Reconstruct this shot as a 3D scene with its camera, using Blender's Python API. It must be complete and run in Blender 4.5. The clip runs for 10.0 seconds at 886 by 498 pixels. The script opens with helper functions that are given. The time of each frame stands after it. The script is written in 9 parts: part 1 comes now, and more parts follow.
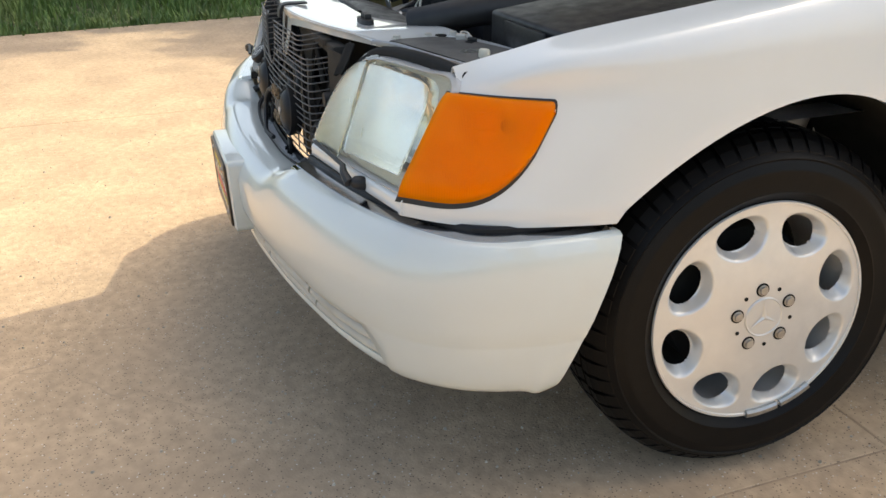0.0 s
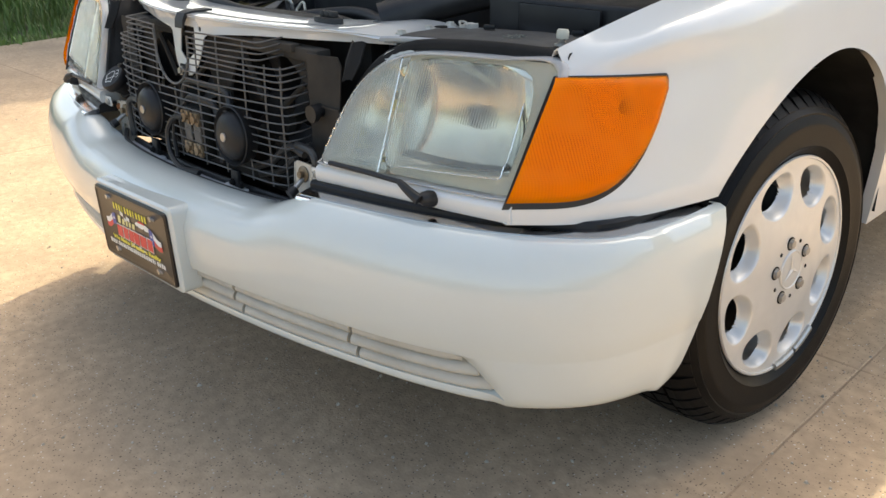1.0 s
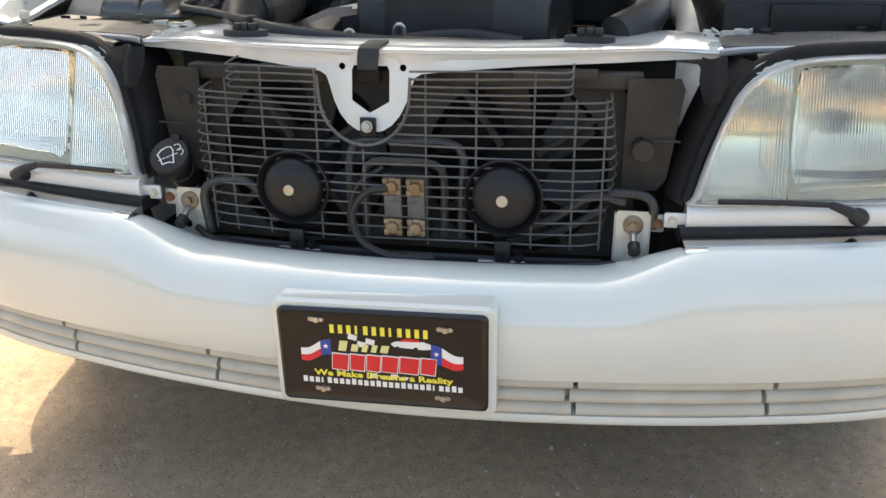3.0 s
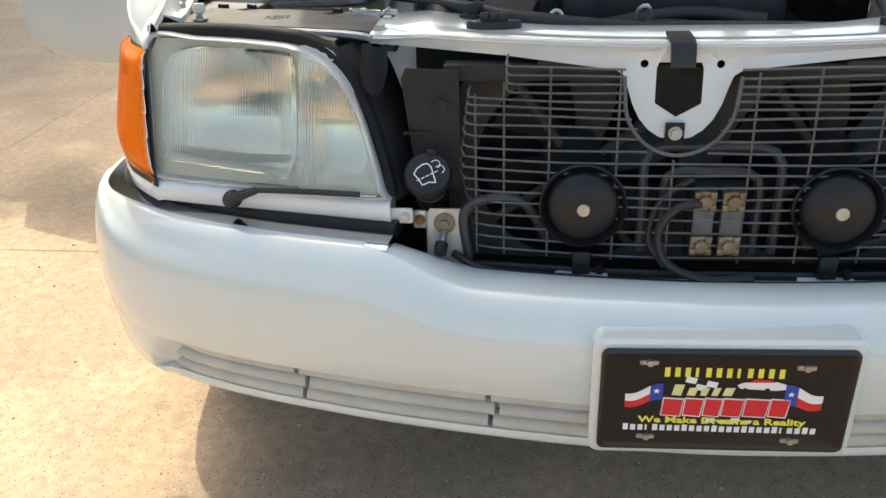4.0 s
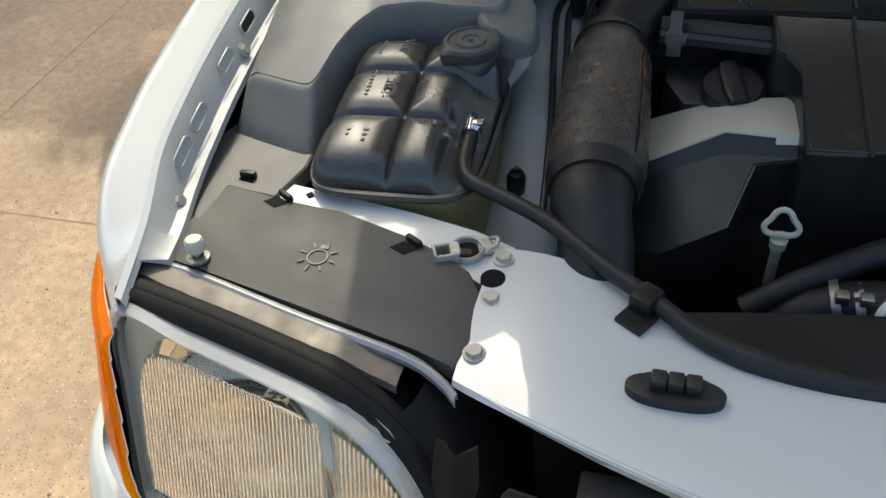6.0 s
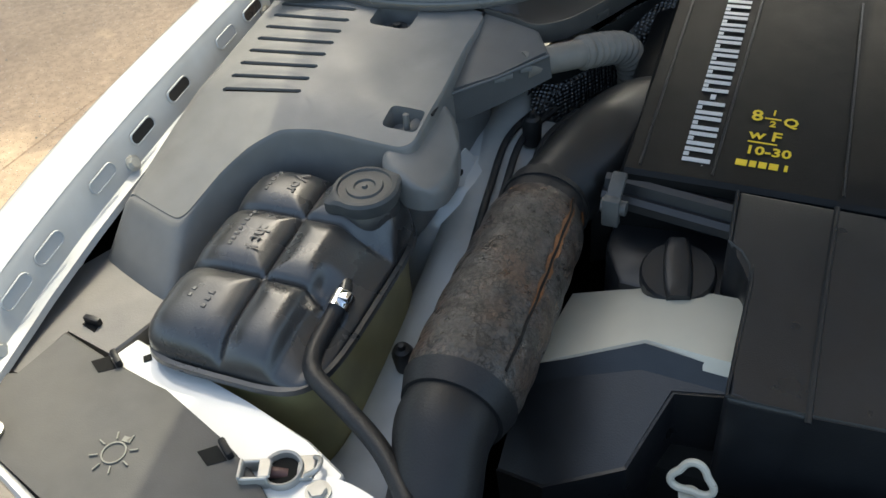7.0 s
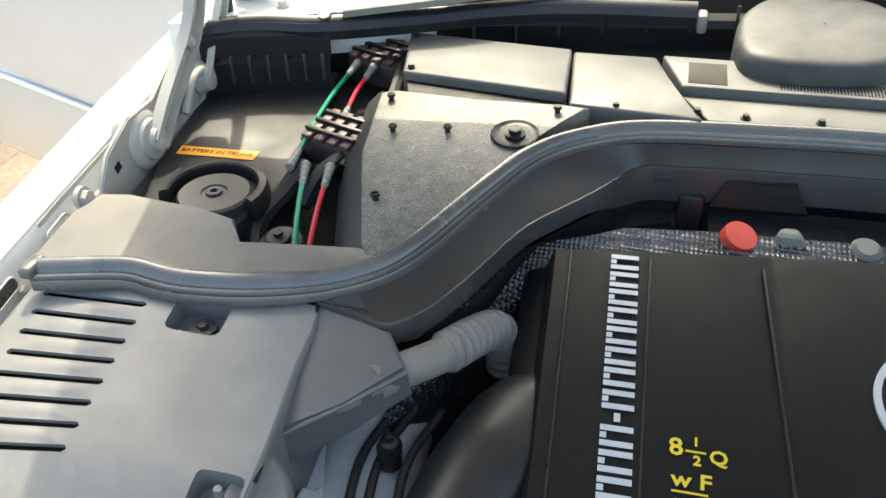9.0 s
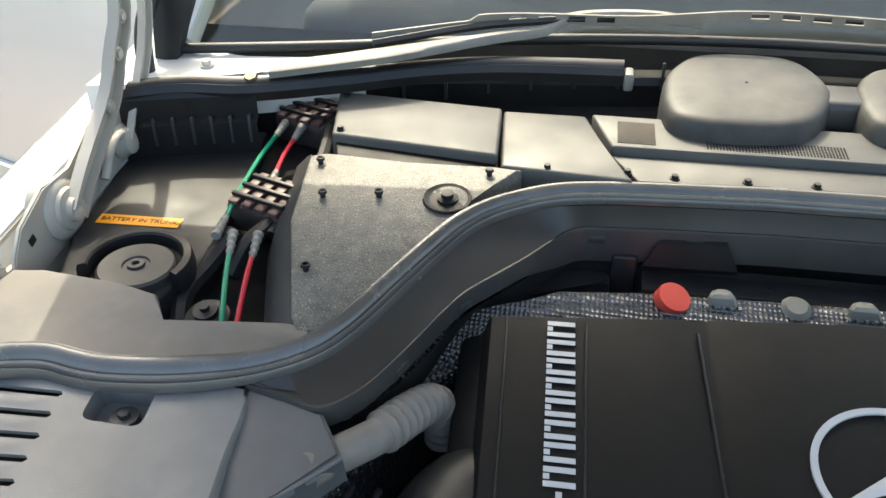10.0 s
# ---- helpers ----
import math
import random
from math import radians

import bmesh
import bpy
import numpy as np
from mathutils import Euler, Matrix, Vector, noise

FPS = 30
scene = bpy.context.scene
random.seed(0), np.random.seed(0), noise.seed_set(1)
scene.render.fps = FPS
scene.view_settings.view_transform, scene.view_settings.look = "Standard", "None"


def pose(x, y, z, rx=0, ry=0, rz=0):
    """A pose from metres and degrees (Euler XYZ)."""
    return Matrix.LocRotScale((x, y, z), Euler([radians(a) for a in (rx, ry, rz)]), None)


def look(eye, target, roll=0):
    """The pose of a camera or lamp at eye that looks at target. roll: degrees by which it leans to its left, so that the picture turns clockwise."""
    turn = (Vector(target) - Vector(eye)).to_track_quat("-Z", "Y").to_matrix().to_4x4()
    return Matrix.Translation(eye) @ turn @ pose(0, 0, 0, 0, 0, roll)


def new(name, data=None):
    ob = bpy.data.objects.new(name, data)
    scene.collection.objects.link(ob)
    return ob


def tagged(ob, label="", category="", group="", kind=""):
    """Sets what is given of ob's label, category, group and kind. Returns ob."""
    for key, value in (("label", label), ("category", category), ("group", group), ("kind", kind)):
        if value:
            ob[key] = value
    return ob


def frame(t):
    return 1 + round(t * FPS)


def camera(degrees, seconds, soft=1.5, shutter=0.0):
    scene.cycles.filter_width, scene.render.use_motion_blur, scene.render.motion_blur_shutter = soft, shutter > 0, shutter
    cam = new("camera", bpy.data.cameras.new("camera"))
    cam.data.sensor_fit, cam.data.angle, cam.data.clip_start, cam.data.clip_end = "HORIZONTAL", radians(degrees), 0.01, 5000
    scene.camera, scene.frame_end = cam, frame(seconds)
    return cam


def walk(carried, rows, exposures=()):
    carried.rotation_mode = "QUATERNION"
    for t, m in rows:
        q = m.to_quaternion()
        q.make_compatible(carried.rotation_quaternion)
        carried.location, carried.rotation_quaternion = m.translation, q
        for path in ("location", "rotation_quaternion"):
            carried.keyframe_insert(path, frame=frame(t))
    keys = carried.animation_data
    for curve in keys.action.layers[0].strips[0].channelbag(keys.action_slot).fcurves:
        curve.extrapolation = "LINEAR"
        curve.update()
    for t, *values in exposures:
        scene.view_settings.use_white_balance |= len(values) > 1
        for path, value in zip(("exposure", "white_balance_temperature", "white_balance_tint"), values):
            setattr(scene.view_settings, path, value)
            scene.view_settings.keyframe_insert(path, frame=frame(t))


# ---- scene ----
cam = camera(55.2, 10.0)
PATH = [
    (0, (2.02, -0.141, 1.089), (0.301, 0.462, 0.265), -0.6),
    (0.5, (1.768, -0.407, 1.035), (0.2, 0.516, 0.205), -1.2),
    (1, (1.521, -0.634, 1.014), (0.201, 0.645, 0.226), -1.0),
    (1.5, (1.255, -0.854, 1.005), (0.239, 0.695, 0.249), -1.0),
    (2, (0.945, -0.954, 0.991), (0.209, 0.747, 0.239), -0.6),
    (2.2, (0.811, -0.985, 0.973), (0.175, 0.763, 0.24), -0.5),
    (3.3, (0.127, -0.991, 0.993), (-0.169, 0.828, 0.217), -0.3),
    (3.5, (0.023, -0.96, 0.996), (-0.24, 0.855, 0.199), -0.2),
    (4, (-0.215, -0.876, 1.027), (-0.437, 0.912, 0.158), -1.9),
    (4.5, (-0.372, -0.764, 1.061), (-0.637, 0.975, 0.11), -4.2),
    (5, (-0.311, -0.537, 1.218), (-0.746, 1.074, 0.115), -6.1),
    (5.2, (-0.286, -0.456, 1.262), (-0.756, 1.099, 0.095), -6.3),
    (6.3, (-0.307, -0.002, 1.334), (-0.825, 1.354, -0.041), -6.0),
    (6.5, (-0.264, 0.057, 1.327), (-0.866, 1.396, -0.032), -7.2),
    (7, (-0.163, 0.179, 1.337), (-0.901, 1.482, 0.011), -7.3),
    (7.5, (-0.152, 0.287, 1.344), (-0.869, 1.605, 0.022), -6.0),
    (8, (-0.202, 0.369, 1.351), (-0.82, 1.768, 0.063), -4.1),
    (8.5, (-0.24, 0.425, 1.359), (-0.74, 1.907, 0.113), -2.4),
    (9, (-0.273, 0.457, 1.369), (-0.688, 2.019, 0.191), -1.9),
    (9.5, (-0.281, 0.476, 1.39), (-0.641, 2.089, 0.265), -1.7),
    (10, (-0.278, 0.491, 1.388), (-0.552, 2.127, 0.27), -0.2),
]
walk(cam, [(t, look(eye, target, roll)) for t, eye, target, roll in PATH],
     [(0.0, 1.52, 7600, 3), (2.0, 1.85, 7500, 3), (3.5, 1.94, 7400, 3), (4.0, 1.66, 7200, 2), (4.5, 1.48, 7050, 1), (5.2, 1.2, 6900, 1), (6.3, 1.08, 6800, 0), (6.6, 1.2, 6800, -1), (7.2, 1.95, 7000, -1), (7.8, 2.42, 7050, -2), (9, 2.42, 7100, -1), (10, 2.22, 7150, 1)])

# ---------- light ----------
SUN_DIR = Vector((-0.28, 0.75, 1.0)).normalized()      # towards the sun
world = bpy.data.worlds.new("sky")
scene.world = world
world.use_nodes = True
wn = world.node_tree.nodes
sky = wn.new("ShaderNodeTexSky")
sky.sky_type = "NISHITA"
sky.sun_disc = False
sky.dust_density = 4.0
sky.air_density = 0.75
sky.ozone_density = 0.5
sky.sun_elevation = math.asin(SUN_DIR.z)
sky.sun_rotation = math.atan2(SUN_DIR.x, SUN_DIR.y)
wn["Background"].inputs["Strength"].default_value = 0.15
world.node_tree.links.new(sky.outputs["Color"], wn["Background"].inputs["Color"])
sun_data = bpy.data.lights.new("sun", "SUN")
sun_data.energy = 1.15
sun_data.angle = radians(0.6)
sun_data.color = (1.0, 0.93, 0.82)
sun = new("sun", sun_data)
sun.matrix_world = look((SUN_DIR * 30)[:], (0, 0, 0))


# ---------- materials ----------
def material(name, color, rough=0.5, metal=0.0, grain=0.0, scale=30.0, bump=0.0, bump_scale=200.0, coat=0.0, spec=0.5,
             dirt=None, dirt_amount=0.0, dirt_scale=4.0, per_object=0.0, transmission=0.0, rough_var=0.0, specks=(), cracks=None):
    """A surface with colour variation at two scales, uneven gloss and fine relief."""
    m = bpy.data.materials.new(name)
    m.use_nodes = True
    n, l = m.node_tree.nodes, m.node_tree.links
    b = n["Principled BSDF"]
    b.inputs["Roughness"].default_value = rough
    b.inputs["Metallic"].default_value = metal
    b.inputs["Coat Weight"].default_value = coat
    b.inputs["Coat Roughness"].default_value = 0.04
    b.inputs["Specular IOR Level"].default_value = spec
    b.inputs["Transmission Weight"].default_value = transmission
    tc = n.new("ShaderNodeTexCoord")
    base = n.new("ShaderNodeRGB")
    base.outputs[0].default_value = (*color, 1)
    out = base.outputs[0]

    def noise_tex(s, detail=4):
        t = n.new("ShaderNodeTexNoise")
        t.inputs["Scale"].default_value = s
        t.inputs["Detail"].default_value = detail
        l.new(tc.outputs["Object"], t.inputs["Vector"])
        return t

    def mixed(kind, fac, a, c):
        x = n.new("ShaderNodeMix")
        x.data_type, x.blend_type = "RGBA", kind
        for sock, v in ((x.inputs[0], fac), (x.inputs[6], a), (x.inputs[7], c)):
            if isinstance(v, (int, float)):
                sock.default_value = v
            elif isinstance(v, tuple):
                sock.default_value = (*v, 1)
            else:
                l.new(v, sock)
        return x.outputs[2]

    def ramp(src, lo, hi, a=0.0, c=1.0):
        r = n.new("ShaderNodeMapRange")
        l.new(src, r.inputs[0])
        for i, v in enumerate((lo, hi, a, c)):
            r.inputs[1 + i].default_value = v
        return r.outputs[0]

    if grain:
        fine = ramp(noise_tex(scale).outputs["Fac"], 0.3, 0.7, 1 - grain, 1 + grain)
        wide = ramp(noise_tex(scale / 9, 2).outputs["Fac"], 0.3, 0.7, 1 - grain * 0.7, 1 + grain * 0.7)
        for f in (fine, wide):
            g = n.new("ShaderNodeCombineColor")
            for i in range(3):
                l.new(f, g.inputs[i])
            out = mixed("MULTIPLY", 1.0, out, g.outputs[0])
    if per_object:
        oi = n.new("ShaderNodeObjectInfo")
        f = ramp(oi.outputs["Random"], 0, 1, 1 - per_object, 1 + per_object)
        g = n.new("ShaderNodeCombineColor")
        for i in range(3):
            l.new(f, g.inputs[i])
        out = mixed("MULTIPLY", 1.0, out, g.outputs[0])
    if dirt:
        f = ramp(noise_tex(dirt_scale, 8).outputs["Fac"], 0.45, 0.75, 0, dirt_amount)
        out = mixed("MIX", f, out, dirt)
    for s_, size, col in specks:                     # small grains of another colour, each a cell of its own
        v = n.new("ShaderNodeTexVoronoi")
        v.inputs["Scale"].default_value = s_
        l.new(tc.outputs["Object"], v.inputs["Vector"])
        pick = n.new("ShaderNodeSeparateColor")
        l.new(v.outputs["Color"], pick.inputs[0])
        few = ramp(pick.outputs[0], 0.72, 0.74)
        near = ramp(v.outputs["Distance"], size * 2.4, size * 3.4, 1.0, 0.0)
        both = n.new("ShaderNodeMath")
        both.operation = "MULTIPLY"
        l.new(few, both.inputs[0])
        l.new(near, both.inputs[1])
        out = mixed("MIX", both.outputs[0], out, col)
    line = None
    if cracks:
        s_, width, col = cracks
        wob = noise_tex(s_ * 1.7, 3)
        mv = n.new("ShaderNodeVectorMath")
        mv.operation = "MULTIPLY_ADD"
        l.new(wob.outputs["Color"], mv.inputs[0])
        mv.inputs[1].default_value = (0.5 / s_,) * 3
        l.new(tc.outputs["Object"], mv.inputs[2])
        v = n.new("ShaderNodeTexVoronoi")
        v.feature = "DISTANCE_TO_EDGE"
        v.inputs["Scale"].default_value = s_
        l.new(mv.outputs[0], v.inputs["Vector"])
        line = ramp(v.outputs["Distance"], width * 0.4, width, 1.0, 0.0)
        part_on = n.new("ShaderNodeMath")
        part_on.operation = "MULTIPLY"
        l.new(line, part_on.inputs[0])
        l.new(ramp(noise_tex(s_ * 0.45, 2).outputs["Fac"], 0.42, 0.55), part_on.inputs[1])
        line = part_on.outputs[0]
        out = mixed("MIX", line, out, col)
    l.new(out, b.inputs["Base Color"])
    if rough_var:
        l.new(ramp(noise_tex(scale * 0.6, 6).outputs["Fac"], 0.3, 0.7, max(0.02, rough - rough_var), rough + rough_var), b.inputs["Roughness"])
    if bump:
        bp = n.new("ShaderNodeBump")
        bp.inputs["Strength"].default_value = bump
        bp.inputs["Distance"].default_value = 0.002
        l.new(noise_tex(bump_scale, 5).outputs["Fac"], bp.inputs["Height"])
        l.new(bp.outputs[0], b.inputs["Normal"])
    return m


M = {}
M["paint"] = material("white paint", (0.67, 0.675, 0.66), 0.28, 0.0, 0.015, 6, coat=1.0, dirt=(0.55, 0.50, 0.42), dirt_amount=0.05, dirt_scale=9)
M["bumper"] = material("pale grey bumper paint", (0.60, 0.632, 0.60), 0.30, 0.0, 0.02, 7, coat=1.0, dirt=(0.45, 0.42, 0.36), dirt_amount=0.10, dirt_scale=14)
M["apron"] = material("white inner paint", (0.66, 0.665, 0.66), 0.35, 0.0, 0.03, 12, coat=0.3, dirt=(0.35, 0.33, 0.30), dirt_amount=0.25, dirt_scale=11)
# white flange paint with dust, darkened for the shade it stands in
M["flange"] = material("dusty white paint, greyed for shade", (0.46, 0.47, 0.47), 0.5, 0.1, 0.06, 25, dirt=(0.30, 0.27, 0.23), dirt_amount=0.3, dirt_scale=18)
M["plastic"] = material("dark grey plastic", (0.034, 0.034, 0.034), 0.42, 0.0, 0.10, 40, bump=0.15, bump_scale=900, dirt=(0.09, 0.083, 0.07), dirt_amount=0.35, dirt_scale=7, rough_var=0.08)
M["plastic_grey"] = material("grey plastic", (0.166, 0.164, 0.158), 0.38, 0.0, 0.08, 40, bump=0.12, bump_scale=900, dirt=(0.22, 0.20, 0.17), dirt_amount=0.3, dirt_scale=6, rough_var=0.08)
M["black"] = material("black plastic", (0.009, 0.009, 0.010), 0.45, 0.0, 0.15, 50, spec=0.35, bump=0.1, bump_scale=700, dirt=(0.05, 0.045, 0.04), dirt_amount=0.2, dirt_scale=9, rough_var=0.1)
M["rubber"] = material("rubber", (0.010, 0.010, 0.011), 0.5, 0.0, 0.15, 60, bump=0.2, bump_scale=500, dirt=(0.07, 0.065, 0.055), dirt_amount=0.2, dirt_scale=12)
# near-black for grimy parts, and for shade painted into holes and hollows
M["deep"] = material("grimy metal and hole shade", (0.012, 0.0115, 0.011), 0.85, 0.0, 0.3, 20, spec=0.15, dirt=(0.035, 0.04, 0.033), dirt_amount=0.4, dirt_scale=8)
M["tyre"] = material("tyre rubber", (0.0040, 0.0037, 0.0036), 0.42, 0.0, 0.15, 40, spec=0.16, bump=0.12, bump_scale=400, dirt=(0.022, 0.017, 0.013), dirt_amount=0.12, dirt_scale=6)
M["alloy"] = material("silver alloy", (0.70, 0.69, 0.66), 0.34, 0.45, 0.04, 40, dirt=(0.38, 0.34, 0.28), dirt_amount=0.2, dirt_scale=10, rough_var=0.06)
M["steel"] = material("bare steel", (0.45, 0.44, 0.42), 0.38, 0.9, 0.1, 80, dirt=(0.2, 0.15, 0.1), dirt_amount=0.3, dirt_scale=30, rough_var=0.1)
M["zinc"] = material("galvanised steel", (0.52, 0.50, 0.45), 0.42, 0.35, 0.12, 60, dirt=(0.2, 0.16, 0.11), dirt_amount=0.4, dirt_scale=25)
M["chrome"] = material("chrome", (0.85, 0.85, 0.86), 0.06, 1.0, 0.01, 20)
M["mirror"] = material("reflector silver", (0.92, 0.92, 0.90), 0.08, 1.0, 0.02, 20)
M["bowl"] = material("pale satin lamp inside", (0.46, 0.47, 0.44), 0.4, 0.0, 0.03, 20)
M["rust"] = material("cracked brown heat sleeve", (0.075, 0.064, 0.054), 0.34, 0.0, 0.35, 120, bump=1.0, bump_scale=230, dirt=(0.20, 0.080, 0.028), dirt_amount=0.40, dirt_scale=22, rough_var=0.12, cracks=(190.0, 0.13, (0.022, 0.017, 0.014)))
M["cream"] = material("cream plastic", (0.62, 0.58, 0.47), 0.45, 0.0, 0.05, 20, dirt=(0.3, 0.25, 0.17), dirt_amount=0.2, dirt_scale=10)
M["tankwall"] = material("yellowed translucent plastic", (0.30, 0.26, 0.12), 0.4, 0.0, 0.15, 20)
M["red"] = material("red plastic", (0.62, 0.075, 0.05), 0.4, 0.0, 0.05, 30)
M["greenwire"] = material("green wire", (0.0, 0.24, 0.12), 0.4)
M["redwire"] = material("red wire", (0.5, 0.01, 0.03), 0.4)
M["orange_label"] = material("orange sticker", (0.85, 0.33, 0.01), 0.5, 0.0, 0.04, 30)
M["silver_print"] = material("silver print", (0.58, 0.58, 0.58), 0.45, 0.2)
M["yellow_ink"] = material("yellow paint pen", (0.80, 0.55, 0.03), 0.5)
M["ink"] = material("dark print", (0.10, 0.04, 0.0), 0.6)
M["relief_grey"] = material("moulded grey", (0.20, 0.195, 0.165), 0.5, 0.0, 0.1, 60)
M["relief_dust"] = material("dusty grey plastic", (0.036, 0.033, 0.029), 0.8, 0.0, 0.2, 30, spec=0.25, bump=0.2, bump_scale=300, dirt=(0.11, 0.09, 0.07), dirt_amount=0.5, dirt_scale=8)
M["relief_pipe"] = material("dull dark pipe", (0.05, 0.05, 0.05), 0.45, 0.3, 0.2, 60)
M["plastic_dust"] = material("dusty light grey plastic", (0.14, 0.132, 0.124), 0.55, 0.0, 0.1, 40, bump=0.15, bump_scale=700, dirt=(0.27, 0.24, 0.20), dirt_amount=0.4, dirt_scale=8)
M["plastic_worn"] = material("worn grey plastic", (0.06, 0.062, 0.062), 0.5, 0.0, 0.12, 40, bump=0.15, bump_scale=500, dirt=(0.16, 0.15, 0.13), dirt_amount=0.5, dirt_scale=10, rough_var=0.1)
M["plastic_sage"] = material("grey-green plastic", (0.062, 0.063, 0.060), 0.55, 0.0, 0.08, 30, bump=0.12, bump_scale=700, dirt=(0.15, 0.14, 0.12), dirt_amount=0.35, dirt_scale=7, rough_var=0.08)
M["plastic_shine"] = material("smooth black plastic", (0.024, 0.023, 0.022), 0.38, 0.0, 0.15, 30, spec=0.55, dirt=(0.032, 0.030, 0.027), dirt_amount=0.3, dirt_scale=5, rough_var=0.08)
M["plastic_brown"] = material("brown black plastic", (0.045, 0.034, 0.032), 0.5, 0.0, 0.2, 60)
M["tank_black"] = material("blow-moulded black plastic", (0.034, 0.0335, 0.0335), 0.30, 0.0, 0.12, 40, spec=0.95, bump=0.1, bump_scale=500, dirt=(0.09, 0.085, 0.075), dirt_amount=0.35, dirt_scale=9, rough_var=0.08)
# a step paler than the tank, for its raised lettering
M["tank_text"] = material("paler black plastic", (0.075, 0.075, 0.075), 0.4, 0.0, 0.1, 40)
M["plastic_cover"] = material("dull grey cover plastic", (0.088, 0.085, 0.081), 0.55, 0.0, 0.08, 40, spec=0.22, bump=0.12, bump_scale=900, dirt=(0.18, 0.165, 0.14), dirt_amount=0.35, dirt_scale=6, rough_var=0.08)
M["joint"] = material("sandy joint filler", (0.33, 0.24, 0.16), 0.9, 0.0, 0.2, 30)
# made pale so the unseen hood underside throws light into the bay
M["lining"] = material("unseen lining, pale to bounce light into the bay", (0.55, 0.54, 0.52), 0.9, 0.0, 0.1, 60, bump=0.5, bump_scale=300)
M["rust_orange"] = material("rusty worn leather", (0.26, 0.10, 0.032), 0.6, 0.0, 0.4, 90, bump=0.9, bump_scale=160, dirt=(0.06, 0.035, 0.02), dirt_amount=0.9, dirt_scale=45)
M["seal_black"] = material("flat black rubber", (0.009, 0.009, 0.009), 0.7, 0.0, 0.15, 60, spec=0.25, dirt=(0.03, 0.028, 0.024), dirt_amount=0.3, dirt_scale=14)
M["black_sheen"] = material("black moulded plastic", (0.015, 0.0155, 0.017), 0.34, 0.0, 0.12, 60, spec=0.6, bump=0.12, bump_scale=800, dirt=(0.045, 0.042, 0.038), dirt_amount=0.3, dirt_scale=10, rough_var=0.07)
M["apron_grey"] = material("dusty inner paint", (0.66, 0.65, 0.62), 0.45, 0.0, 0.06, 14, dirt=(0.34, 0.31, 0.26), dirt_amount=0.5, dirt_scale=11)
M["black_matt"] = material("matt black plastic", (0.0075, 0.0075, 0.0075), 0.50, 0.0, 0.12, 60, spec=0.20, specks=((24.0, 0.007, (0.30, 0.29, 0.27)),), bump=0.2, bump_scale=900, dirt=(0.012, 0.0113, 0.010), dirt_amount=0.2, dirt_scale=10, rough_var=0.06)
M["rubber_sheen"] = material("smooth black rubber", (0.085, 0.084, 0.080), 0.24, 0.0, 0.12, 40, spec=0.8, dirt=(0.15, 0.14, 0.125), dirt_amount=0.3, dirt_scale=8, rough_var=0.08)
M["seal_gloss"] = material("glossy black rubber", (0.014, 0.014, 0.014), 0.38, 0.0, 0.12, 40, spec=0.45, dirt=(0.035, 0.033, 0.03), dirt_amount=0.3, dirt_scale=10, rough_var=0.08)
M["latch_brown"] = material("reddish brown plastic", (0.085, 0.042, 0.037), 0.5, 0.0, 0.2, 60)
M["slat"] = material("dusty bumper plastic", (0.50, 0.485, 0.43), 0.5, 0.0, 0.06, 20, dirt=(0.33, 0.30, 0.24), dirt_amount=0.4, dirt_scale=14)
M["trim_dark"] = material("dull polished trim", (0.48, 0.48, 0.49), 0.14, 1.0, 0.05, 20)
M["apron_pale"] = material("dusty pale inner paint", (0.76, 0.75, 0.72), 0.45, 0.0, 0.06, 14, dirt=(0.36, 0.32, 0.26), dirt_amount=0.5, dirt_scale=11)
M["hose_grey"] = material("grey brown hose rubber", (0.19, 0.17, 0.145), 0.6, 0.0, 0.15, 40, dirt=(0.26, 0.23, 0.19), dirt_amount=0.4, dirt_scale=14)
M["boot_grey"] = material("pale grey rubber", (0.22, 0.215, 0.19), 0.55, 0.0, 0.1, 50)
M["hinge_white"] = material("pale dusty paint", (0.40, 0.375, 0.325), 0.38, 0.0, 0.04, 15, coat=0.3, dirt=(0.30, 0.26, 0.20), dirt_amount=0.5, dirt_scale=9)
M["wiper_grey"] = material("sun-bleached grey", (0.19, 0.18, 0.155), 0.55, 0.1, 0.15, 40, dirt=(0.10, 0.085, 0.065), dirt_amount=0.5, dirt_scale=20)
M["foil_dimple"] = material("dimpled foil", (0.13, 0.13, 0.132), 0.32, 0.85, 0.2, 60, dirt=(0.05, 0.048, 0.045), dirt_amount=0.6, dirt_scale=12)
M["wire"] = material("dusty black wire", (0.105, 0.103, 0.10), 0.5, 0.2, 0.2, 50)
M["signal_back"] = material("silvered back plate", (0.92, 0.90, 0.86), 0.35, 0.15, 0.05, 60)
M["amber_bulb"] = material("amber bulb glass", (0.35, 0.07, 0.01), 0.15, 0.0, 0.1, 60)
M["rail"] = material("dusty dull metal", (0.17, 0.155, 0.135), 0.55, 0.25, 0.25, 50, bump=0.1, dirt=(0.20, 0.16, 0.12), dirt_amount=0.6, dirt_scale=18, rough_var=0.12)
M["lip_metal"] = material("silvery sheet metal", (0.36, 0.37, 0.38), 0.42, 0.6, 0.08, 40, dirt=(0.40, 0.38, 0.35), dirt_amount=0.3, dirt_scale=25, rough_var=0.08)
M["duct_grey"] = material("dark grey duct plastic", (0.095, 0.094, 0.092), 0.42, 0.0, 0.08, 40, bump=0.12, bump_scale=900, dirt=(0.15, 0.135, 0.115), dirt_amount=0.4, dirt_scale=8, rough_var=0.08)
